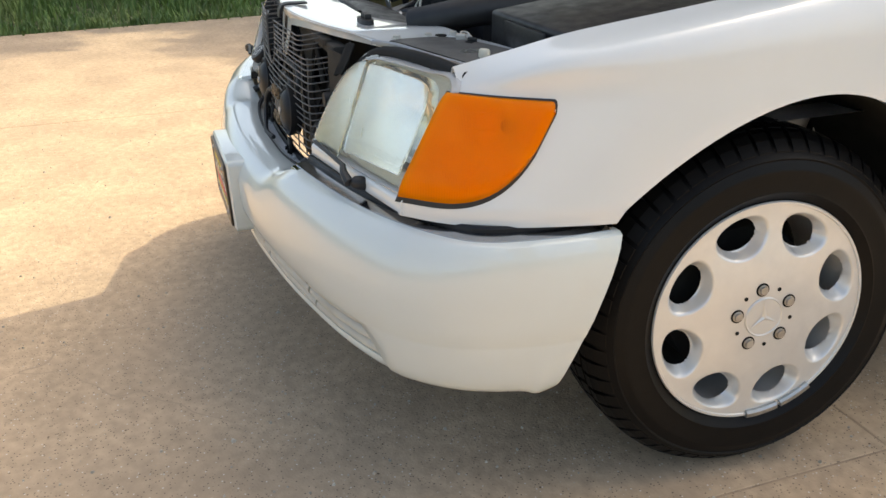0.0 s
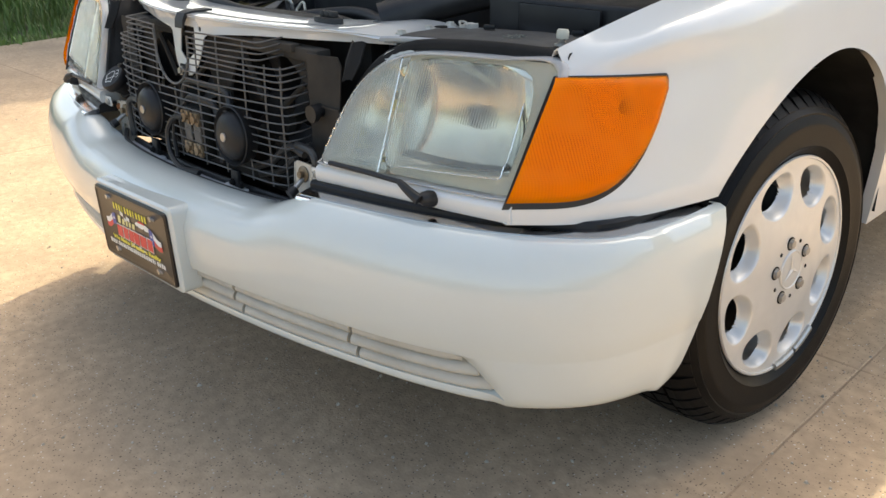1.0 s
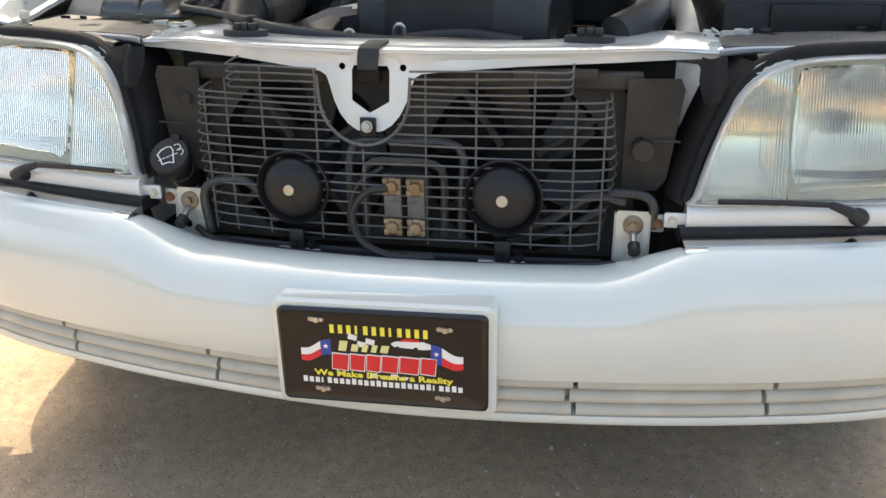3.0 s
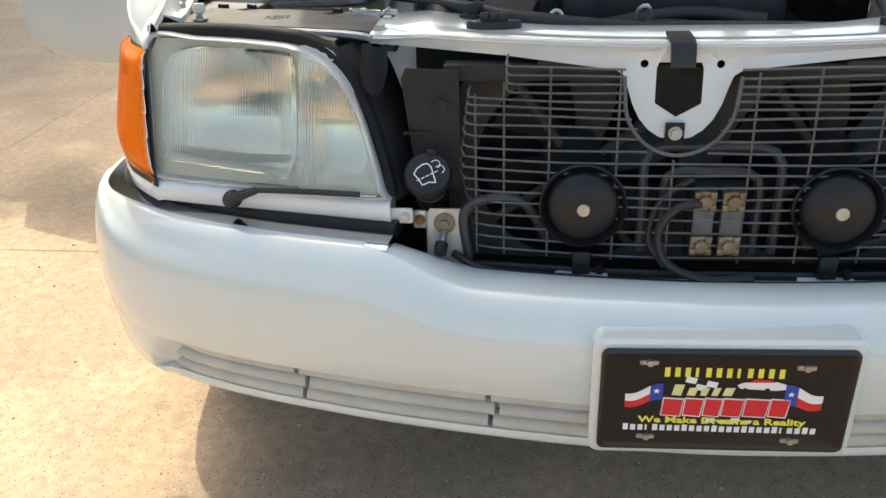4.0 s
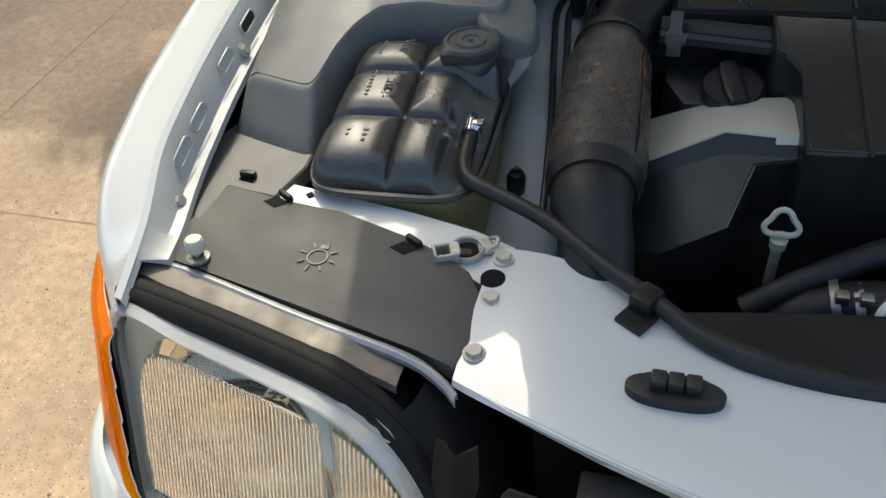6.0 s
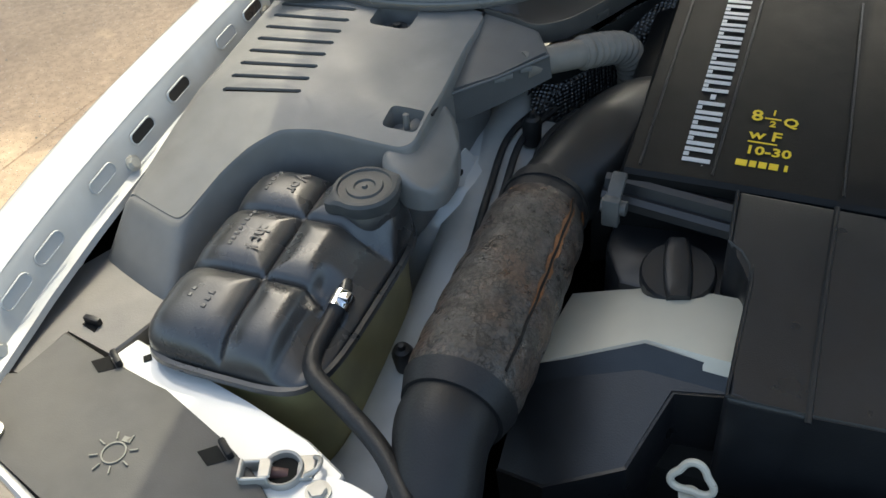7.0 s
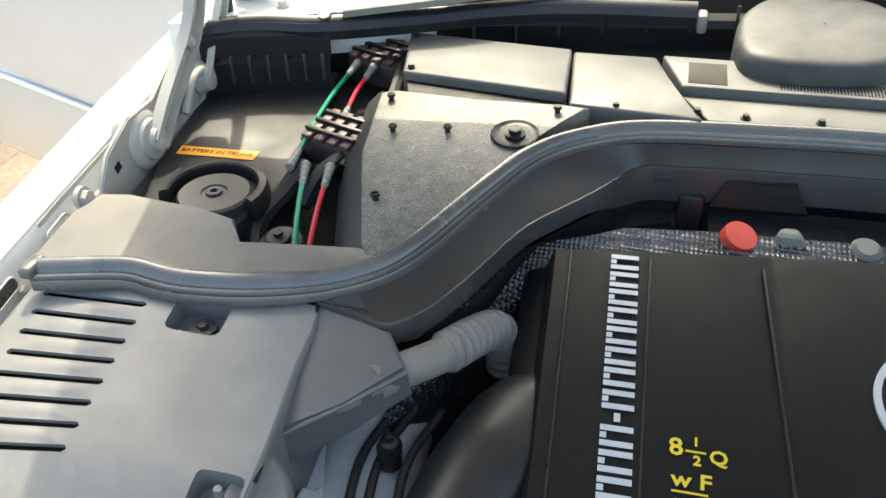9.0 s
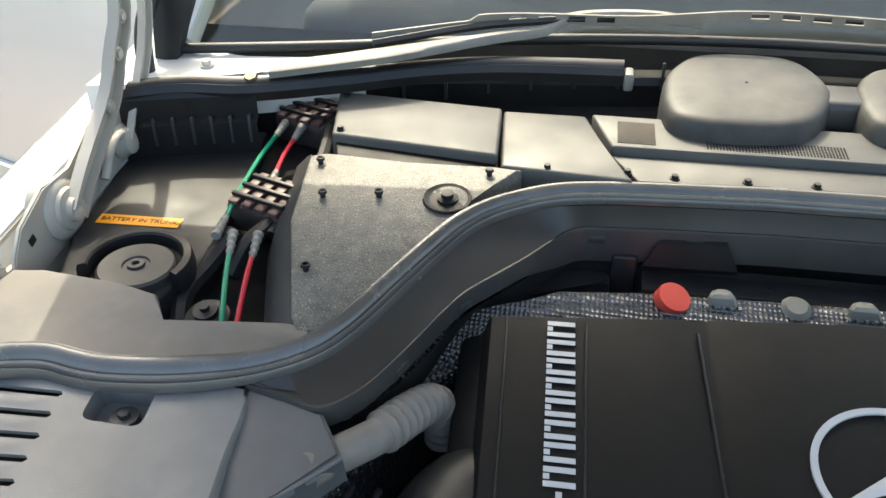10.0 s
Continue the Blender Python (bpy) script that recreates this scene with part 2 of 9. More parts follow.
M["cover_black"] = material("smooth dark cover plastic", (0.020, 0.020, 0.020), 0.50, 0.0, 0.15, 30, spec=0.30, dirt=(0.032, 0.030, 0.027), dirt_amount=0.3, dirt_scale=5, rough_var=0.08, specks=((30.0, 0.010, (0.4, 0.4, 0.38)),))
M["pod_grey"] = material("stained grey plastic", (0.050, 0.050, 0.048), 0.56, 0.0, 0.2, 30, spec=0.35, bump=0.12, bump_scale=500, dirt=(0.13, 0.12, 0.105), dirt_amount=0.6, dirt_scale=13, rough_var=0.1)
M["brass"] = material("corroded brass", (0.22, 0.16, 0.10), 0.5, 0.6, 0.25, 90, dirt=(0.42, 0.38, 0.30), dirt_amount=0.5, dirt_scale=60)
def dimple(m):
    """Even rows of small pressed bumps."""
    n, l = m.node_tree.nodes, m.node_tree.links
    v = n.new("ShaderNodeTexVoronoi")
    v.inputs["Scale"].default_value = 210
    v.inputs["Randomness"].default_value = 0.12
    tc = n.new("ShaderNodeTexCoord")
    l.new(tc.outputs["Object"], v.inputs["Vector"])
    bp = n.new("ShaderNodeBump")
    bp.inputs["Strength"].default_value = 1.0
    bp.inputs["Distance"].default_value = 0.004
    l.new(v.outputs["Distance"], bp.inputs["Height"])
    l.new(bp.outputs[0], n["Principled BSDF"].inputs["Normal"])


dimple(M["foil_dimple"])
M["plate_black"] = material("dark brown plate", (0.006, 0.004, 0.0045), 0.32, 0.0, 0.05, 30, coat=0.05)
M["print_white"] = material("white print", (0.78, 0.78, 0.76), 0.35)
M["print_red"] = material("red print", (0.66, 0.02, 0.03), 0.35)
M["print_blue"] = material("blue print", (0.02, 0.06, 0.33), 0.35)
M["print_yellow"] = material("yellow print", (0.82, 0.72, 0.08), 0.35)
M["glow_yellow"] = material("pale yellow print", (0.72, 0.68, 0.30), 0.35)
M["pad"] = material("speckled insulation", (0.145, 0.137, 0.116), 0.42, 0.0, 0.35, 600, bump=0.45, bump_scale=650, dirt=(0.19, 0.175, 0.145), dirt_amount=0.4, dirt_scale=9, specks=((420.0, 0.10, (0.36, 0.34, 0.28)), (300.0, 0.09, (0.05, 0.045, 0.035))))
M["concrete"] = material("tan concrete", (0.46, 0.335, 0.22), 0.85, 0.0, 0.15, 34, bump=0.8, bump_scale=150, dirt=(0.30, 0.22, 0.15), dirt_amount=0.55, dirt_scale=2.2, per_object=0.02, specks=((170.0, 0.10, (0.16, 0.115, 0.08)), (95.0, 0.06, (0.62, 0.56, 0.47)), (34.0, 0.028, (0.12, 0.08, 0.05))), cracks=(0.8, 0.0016, (0.36, 0.265, 0.18)))
M["earth"] = material("dry soil under grass", (0.13, 0.125, 0.06), 0.95, 0.0, 0.25, 4, bump=0.6, bump_scale=20, dirt=(0.07, 0.12, 0.03), dirt_amount=0.7, dirt_scale=1.2)
M["grass"] = material("grass", (0.10, 0.17, 0.035), 0.6, 0.0, 0.3, 3, dirt=(0.26, 0.27, 0.10), dirt_amount=0.4, dirt_scale=2)
M["stone"] = material("gravel", (0.42, 0.37, 0.30), 0.85, 0.0, 0.3, 60)
M["leaf"] = material("leaf", (0.06, 0.10, 0.03), 0.6, 0.0, 0.3, 3)
M["bark"] = material("bark", (0.13, 0.10, 0.075), 0.9, 0.0, 0.3, 20, bump=0.8, bump_scale=40)
M["interior"] = material("dark cabin trim", (0.05, 0.05, 0.052), 0.7, 0.0, 0.1, 20)


def lens_material(name, tint, clear, haze, ribs):
    """Moulded lamp lens: partly clear, partly hazy, glossy outside, with fine flutes where ribs is set."""
    m = bpy.data.materials.new(name)
    m.use_nodes = True
    n, l = m.node_tree.nodes, m.node_tree.links
    out = n["Material Output"]
    b = n["Principled BSDF"]
    b.inputs["Base Color"].default_value = (*haze, 1)
    b.inputs["Roughness"].default_value = 0.09
    b.inputs["Coat Weight"].default_value = 0.5
    tr = n.new("ShaderNodeBsdfTransparent")
    tr.inputs[0].default_value = (*tint, 1)
    mx = n.new("ShaderNodeMixShader")
    tc = n.new("ShaderNodeTexCoord")
    ns = n.new("ShaderNodeTexNoise")
    ns.inputs["Scale"].default_value = 9
    l.new(tc.outputs["Object"], ns.inputs["Vector"])
    mr = n.new("ShaderNodeMapRange")
    for i, v in enumerate((0.3, 0.7, clear - 0.08, clear + 0.05)):
        mr.inputs[1 + i].default_value = v
    l.new(ns.outputs["Fac"], mr.inputs[0])
    fac = mr.outputs[0]
    if ribs:                                         # fine prisms moulded into the lens, in two directions
        heights = []
        for way, fine in ribs:
            wv = n.new("ShaderNodeTexWave")
            wv.bands_direction = way
            wv.inputs["Scale"].default_value = fine
            wv.inputs["Distortion"].default_value = 0.3
            l.new(tc.outputs["Object"], wv.inputs["Vector"])
            heights.append(wv.outputs["Fac"])
        ad = n.new("ShaderNodeMath")
        ad.operation = "ADD"
        for k, h in enumerate(heights):
            l.new(h, ad.inputs[k])
        bp = n.new("ShaderNodeBump")
        bp.inputs["Strength"].default_value = 0.20
        bp.inputs["Distance"].default_value = 0.0008
        l.new(ad.outputs[0], bp.inputs["Height"])
        l.new(bp.outputs[0], b.inputs["Normal"])
        grid = n.new("ShaderNodeMath")
        grid.operation = "MULTIPLY_ADD"
        l.new(ad.outputs[0], grid.inputs[0])
        grid.inputs[1].default_value = -0.035
        l.new(fac, grid.inputs[2])
        fac = grid.outputs[0]
    l.new(fac, mx.inputs[0])
    l.new(b.outputs[0], mx.inputs[1])
    l.new(tr.outputs[0], mx.inputs[2])
    l.new(mx.outputs[0], out.inputs[0])
    return m


def flute_material():
    """Clear moulded glass with a faint bloom on it."""
    m = bpy.data.materials.new("fluted lamp glass")
    m.use_nodes = True
    n, l = m.node_tree.nodes, m.node_tree.links
    b = n["Principled BSDF"]
    b.inputs["Base Color"].default_value = (0.985, 0.965, 0.90, 1)
    b.inputs["Roughness"].default_value = 0.05
    b.inputs["Transmission Weight"].default_value = 1.0
    b.inputs["IOR"].default_value = 1.46
    bloom = n.new("ShaderNodeBsdfDiffuse")
    bloom.inputs[0].default_value = (0.72, 0.69, 0.60, 1)
    ns = n.new("ShaderNodeTexNoise")
    ns.inputs["Scale"].default_value = 14
    tc = n.new("ShaderNodeTexCoord")
    l.new(tc.outputs["Object"], ns.inputs["Vector"])
    mr = n.new("ShaderNodeMapRange")
    for i, v in enumerate((0.3, 0.7, 0.02, 0.07)):
        mr.inputs[1 + i].default_value = v
    l.new(ns.outputs["Fac"], mr.inputs[0])
    mx = n.new("ShaderNodeMixShader")
    l.new(mr.outputs[0], mx.inputs[0])
    l.new(b.outputs[0], mx.inputs[1])
    l.new(bloom.outputs[0], mx.inputs[2])
    l.new(mx.outputs[0], n["Material Output"].inputs[0])
    return m


M["lens"] = lens_material("clear lamp lens", (0.99, 0.975, 0.93), 0.95, (0.72, 0.70, 0.62), None)
M["lens_rim"] = lens_material("hazy lens rim", (0.95, 0.94, 0.93), 0.50, (0.72, 0.71, 0.70), None)
M["lens_ribbed"] = flute_material()
M["amber"] = lens_material("amber lamp lens", (1.0, 0.60, 0.02), 0.72, (1.0, 0.36, 0.003), (("Z", 120), ("Y", 95)))
M["amber"].node_tree.nodes["Principled BSDF"].inputs["Coat Weight"].default_value = 0.15
M["amber"].node_tree.nodes["Principled BSDF"].inputs["Specular IOR Level"].default_value = 0.3


def glass_material():
    m = bpy.data.materials.new("window glass")
    m.use_nodes = True
    b = m.node_tree.nodes["Principled BSDF"]
    b.inputs["Base Color"].default_value = (0.75, 0.82, 0.80, 1)
    b.inputs["Roughness"].default_value = 0.02
    b.inputs["Transmission Weight"].default_value = 1.0
    b.inputs["IOR"].default_value = 1.45
    return m


M["glass"] = glass_material()


# ---------- mesh helpers ----------
def part(name, bm, mat, parent=None, label="", smooth=38, recalc=True):
    """Links a bmesh as one mesh object under its thing or part."""
    if recalc:
        bmesh.ops.recalc_face_normals(bm, faces=bm.faces)
    me = bpy.data.meshes.new(name)
    bm.to_mesh(me)
    bm.free()
    me.materials.append(M[mat] if isinstance(mat, str) else mat)
    if smooth:
        me.polygons.foreach_set("use_smooth", [True] * len(me.polygons))
        me.set_sharp_from_angle(angle=radians(smooth))
    ob = new(name, me)
    if parent:
        ob.parent = parent
    if label:
        ob["label"] = label
    return ob


def thing(name, label, category, group="", kind=""):
    return tagged(new(name), label, category, group, kind)


def lerp(a, b, t):
    return a + (b - a) * t


def curve1(keys, v):
    """Smooth value at v through sorted (position, value) keys."""
    if v <= keys[0][0]:
        return keys[0][1]
    for (a, fa), (b, fb) in zip(keys, keys[1:]):
        if v <= b:
            t = (v - a) / (b - a)
            return lerp(fa, fb, t * t * (3 - 2 * t) if len(keys) < 3 else t)
    return keys[-1][1]


def spline(pts, n):
    """n points at even steps on a Catmull-Rom curve through pts."""
    P = [Vector(p) for p in pts]
    P = [P[0] * 2 - P[1], *P, P[-1] * 2 - P[-2]]
    fine = []
    for i in range(1, len(P) - 2):
        for k in range(12):
            t = k / 12
            a, b, c, d = P[i - 1:i + 3]
            fine.append(0.5 * ((2 * b) + (c - a) * t + (2 * a - 5 * b + 4 * c - d) * t * t + (3 * b - a - 3 * c + d) * t ** 3))
    fine.append(P[-2])
    length = [0.0]
    for a, b in zip(fine, fine[1:]):
        length.append(length[-1] + (b - a).length)
    out, j = [], 0
    for i in range(n):
        s = length[-1] * i / (n - 1)
        while j < len(length) - 2 and length[j + 1] < s:
            j += 1
        d = length[j + 1] - length[j]
        out.append(fine[j].lerp(fine[j + 1], 0 if d == 0 else (s - length[j]) / d))
    return out


def skin(bm, rows, closed=False, cap=False):
    """Quads between rows of points."""
    vr = [[bm.verts.new(p) for p in r] for r in rows]
    for a, b in zip(vr, vr[1:]):
        m = len(a)
        for i in range(m if closed else m - 1):
            j = (i + 1) % m
            bm.faces.new((a[i], a[j], b[j], b[i]))
    if cap and closed:
        bm.faces.new(vr[0])
        bm.faces.new(list(reversed(vr[-1])))
    return vr


def thicken(bm, d):
    """Gives an open sheet a thickness d."""
    bmesh.ops.recalc_face_normals(bm, faces=bm.faces)
    bmesh.ops.solidify(bm, geom=bm.faces[:], thickness=d)


def prism(bm, outline, z0, z1, bevel=0.0, seg=2, top=None):
    """An outline (x, y) raised from z0 to z1; z0 and z1 may be functions of (x, y); top: outline of the upper face."""
    f0 = z0 if callable(z0) else (lambda x, y: z0)
    f1 = z1 if callable(z1) else (lambda x, y: z1)
    lo = [bm.verts.new((x, y, f0(x, y))) for x, y in outline]
    hi = [bm.verts.new((x, y, f1(x, y))) for x, y in (top or outline)]
    n = len(lo)
    made = [bm.faces.new(hi), bm.faces.new(list(reversed(lo)))]
    for i in range(n):
        made.append(bm.faces.new((lo[i], lo[(i + 1) % n], hi[(i + 1) % n], hi[i])))
    if bevel:
        edges = {e for e in made[0].edges}
        for i in range(n):
            e = bm.edges.get((lo[i], hi[i]))
            if e:
                edges.add(e)
        bmesh.ops.bevel(bm, geom=list(edges), offset=bevel, segments=seg, affect="EDGES", profile=0.5, clamp_overlap=True)


def box(bm, c, s, rot=None, bevel=0.0, seg=2):
    m = Matrix.Translation(c) @ (rot.to_4x4() if rot else Matrix()) @ Matrix.Diagonal((*s, 1))
    r = bmesh.ops.create_cube(bm, size=1, matrix=m)
    if bevel:
        bmesh.ops.bevel(bm, geom=list({e for v in r["verts"] for e in v.link_edges}), offset=bevel, segments=seg, affect="EDGES", profile=0.5)


def rod(bm, a, b, r, r2=None, seg=16):
    a, b = Vector(a), Vector(b)
    d = b - a
    m = Matrix.Translation((a + b) / 2) @ d.to_track_quat("Z", "Y").to_matrix().to_4x4()
    bmesh.ops.create_cone(bm, cap_ends=True, segments=seg, radius1=r, radius2=r if r2 is None else r2, depth=d.length, matrix=m)


def tube(bm, pts, r, n=24, seg=10, smooth=True):
    """A round tube along points; r is a number or a function of 0..1."""
    P = spline(pts, n) if smooth else [Vector(p) for p in pts]
    rows, up = [], Vector((0.13, 0.21, 0.97))
    for i, p in enumerate(P):
        d = (P[min(i + 1, len(P) - 1)] - P[max(i - 1, 0)]).normalized()
        u = d.cross(up)
        u = u.normalized() if u.length > 1e-4 else Vector((1, 0, 0))
        up = u.cross(d).normalized()
        k = r(i / (len(P) - 1)) if callable(r) else r
        rows.append([p + (u * math.cos(a) + up * math.sin(a)) * k for a in (2 * math.pi * j / seg for j in range(seg))])
    skin(bm, rows, closed=True, cap=True)


def revolve(bm, centre, axis, profile, seg=32, ref=None):
    """Turns a profile of (radius, height along axis) round an axis."""
    c, ax = Vector(centre), Vector(axis).normalized()
    u = Vector(ref).normalized() if ref else ax.orthogonal().normalized()
    w = ax.cross(u)
    rows = []
    for r, h in profile:
        rows.append([c + ax * h + (u * math.cos(a) + w * math.sin(a)) * max(r, 1e-5) for a in (2 * math.pi * j / seg for j in range(seg))])
    skin(bm, rows, closed=True)
    bmesh.ops.remove_doubles(bm, verts=bm.verts, dist=2e-5)


def bolt(name, p, axis, r, parent, mat="zinc", h=0.006):
    """A hexagon bolt head with its washer."""
    bm = bmesh.new()
    ax = Vector(axis).normalized()
    p = Vector(p)
    rod(bm, p - ax * 0.004, p + ax * 0.0015, r * 1.35, seg=18)
    rod(bm, p + ax * 0.0015, p + ax * h, r, r * 0.92, seg=6)
    return part(name, bm, mat, parent, smooth=30)


def glyphs(name, text, size, m, mat, parent, depth=0.0006, bold=0.0, sx=1.0):
    """Lettering in the built-in font, laid by the matrix m (x along the line, z out of the surface)."""
    cu = bpy.data.curves.new(name, "FONT")
    cu.body, cu.size, cu.extrude, cu.offset, cu.resolution_u = text, size, depth, bold, 2
    cu.align_x, cu.align_y = "CENTER", "CENTER"
    tmp = bpy.data.objects.new(name + "_text", cu)
    scene.collection.objects.link(tmp)
    me = bpy.data.meshes.new_from_object(tmp)
    bpy.data.objects.remove(tmp)
    me.transform(m @ Matrix.Diagonal((sx, 1, 1, 1)))
    me.materials.clear()
    me.materials.append(M[mat])
    ob = new(name, me)
    ob.parent = parent
    return ob


def basis(origin, xdir, zdir):
    """A frame at origin with x along xdir and z as near zdir as it can be."""
    x = Vector(xdir).normalized()
    z = Vector(zdir)
    z = (z - x * z.dot(x)).normalized()
    y = z.cross(x)
    return Matrix(((x.x, y.x, z.x, origin[0]), (x.y, y.y, z.y, origin[1]), (x.z, y.z, z.z, origin[2]), (0, 0, 0, 1)))


# ---------- ground ----------
def ground_sheet():
    bm = bmesh.new()
    xs = [-2500, -400, -60, -20, -9, -5.2, 0, 9, 20, 60, 400, 2500]
    rows = [[(x, y, -0.055) for x in xs] for y in xs]
    skin(bm, rows)
    tagged(part("ground", bm, "earth", smooth=0), "dry grassy soil ground reaching far round the driveway", "ground", kind="structure")


ground_sheet()
pavement = tagged(new("pavement"), "tan concrete driveway cast in large slabs", "driveway", kind="structure")
pavement.location.z = -0.009
SLAB_X = [-5.06, -2.29, 0.99, 4.3, 7.6]
SLAB_Y = [-5.4, -2.1, 1.19, 4.5, 7.8]


def slabs():
    for i, (xa, xb) in enumerate(zip(SLAB_X, SLAB_X[1:])):
        for j, (ya, yb) in enumerate(zip(SLAB_Y, SLAB_Y[1:])):
            g = 0.0009
            lean = -0.112 if i == 0 else 0.0
            bm = bmesh.new()
            prism(bm, [(xa + g + lean * ya, ya + g), (xb - g, ya + g), (xb - g, yb - g), (xa + g + lean * yb, yb - g)], -0.12, 0.0, 0.003, 1)
            part("slab", bm, "concrete", pavement, smooth=0)
    bm = bmesh.new()
    box(bm, ((SLAB_X[1] + SLAB_X[-1]) / 2, 1.2, -0.0515), (SLAB_X[-1] - SLAB_X[1] - 0.02, SLAB_Y[-1] - SLAB_Y[0] - 0.02, 0.10))
    box(bm, (-3.6, 1.2, -0.0515), (2.6, SLAB_Y[-1] - SLAB_Y[0] - 0.02, 0.10))
    part("joint_filler", bm, "joint", pavement, smooth=0)


def grit():
    """Loose grit and small stones lying about on the slabs."""
    rng = random.Random(5)
    verts, faces = [], []
    for i in range(4200):
        near = i < 3300
        x = (rng.uniform(-2.6, 2.4) if i % 3 else rng.gauss(0.9, 0.55)) if near else rng.uniform(-5, 3)
        y = rng.uniform(-1.3, 1.6) if near else rng.uniform(-4, 5)
        r = 0.0012 + 0.0032 * rng.random() ** 4 + (0.0035 if rng.random() < 0.02 else 0)
        b = len(verts)
        a0 = rng.random() * 6.3
        for k in range(5):
            a = a0 + k * 1.2566
            q = r * rng.uniform(0.7, 1.2)
            verts.append((x + q * math.cos(a), y + q * math.sin(a), 0.0))
        for k in range(5):
            a = a0 + 0.4 + k * 1.2566
            q = r * rng.uniform(0.4, 0.8)
            verts.append((x + q * math.cos(a), y + q * math.sin(a), r * rng.uniform(0.6, 1.1)))
        for k in range(5):
            j = (k + 1) % 5
            faces.append((b + k, b + j, b + 5 + j, b + 5 + k))
        faces.append(tuple(b + 5 + k for k in range(5)))
    me = bpy.data.meshes.new("grit")
    me.from_pydata(verts, [], faces)
    me.materials.append(M["stone"])
    ob = new("grit", me)
    ob.location.z = -0.009
    tagged(ob, "fine loose grit and pebbles scattered on concrete", "gravel", kind="stuff")


def grass_strip():
    """Blades of tall grass beyond the driveway's edge."""
    rng = random.Random(9)
    verts, faces = [], []
    for i in range(26000):
        d = rng.random() ** 1.6 * 5.0
        y = rng.uniform(-4.0, 5.5)
        x = -5.06 - 0.112 * y - 0.02 - d + 0.05 * rng.gauss(0, 1)
        h = (0.05 + 0.10 * rng.random()) * (1 + 1.9 * min(1, max(0, (d - 0.5) / 1.2))) * (0.7 + 0.6 * noise.noise(Vector((x, y, 0))))
        h = max(0.03, h)
        w = 0.004 + 0.006 * rng.random()
        a = rng.random() * 6.3
        bend = h * rng.uniform(0.1, 0.7)
        dx, dy = math.cos(a), math.sin(a)
        b = len(verts)
        verts += [(x - dy * w, y + dx * w, -0.045), (x + dy * w, y - dx * w, -0.045),
                  (x + dx * bend * 0.35 + dy * w * 0.8, y + dy * bend * 0.35 - dx * w * 0.8, h * 0.6 - 0.045),
                  (x + dx * bend * 0.35 - dy * w * 0.8, y + dy * bend * 0.35 + dx * w * 0.8, h * 0.6 - 0.045),
                  (x + dx * bend, y + dy * bend, h - 0.045)]
        faces += [(b, b + 1, b + 2, b + 3), (b + 3, b + 2, b + 4)]
    me = bpy.data.meshes.new("grass")
    me.from_pydata(verts, [], faces)
    me.materials.append(M["grass"])
    ob = new("grass", me)
    ob.location.z = -0.009
    tagged(ob, "tall uneven green grass along the driveway edge", "grass", kind="stuff")


slabs()
grit()
grass_strip()


# ---------- the car ----------
car = thing("car", "white luxury sedan with hood raised, grille removed and front doors open", "car")


# --- front bumper ---
BUMP = [(0.0, 0.018), (0.14, 0.024), (0.28, 0.038), (0.42, 0.058), (0.54, 0.082), (0.64, 0.106), (0.73, 0.136), (0.80, 0.168), (0.86, 0.212), (0.905, 0.268), (0.930, 0.328), (0.944, 0.395), (0.951, 0.47), (0.952, 0.545)]


def bumper_plan(n):
    right = [Vector((x, y, 0)) for x, y in BUMP]
    left = [Vector((-x, y, 0)) for x, y in reversed(BUMP[1:])]
    P = spline(left + right, n)
    out = []
    for i, p in enumerate(P):
        d = (P[min(i + 1, n - 1)] - P[max(i - 1, 0)]).normalized()
        out.append((p, Vector((d.y, -d.x, 0))))
    return out


def smooth01(a, b, v):
    t = min(1, max(0, (v - a) / (b - a)))
    return t * t * (3 - 2 * t)


def bumper_edge(x, y):
    """How far the upper edge stands back from the bumper's belly."""
    return lerp(-0.050, -0.018, smooth01(0.16, 0.34, y))


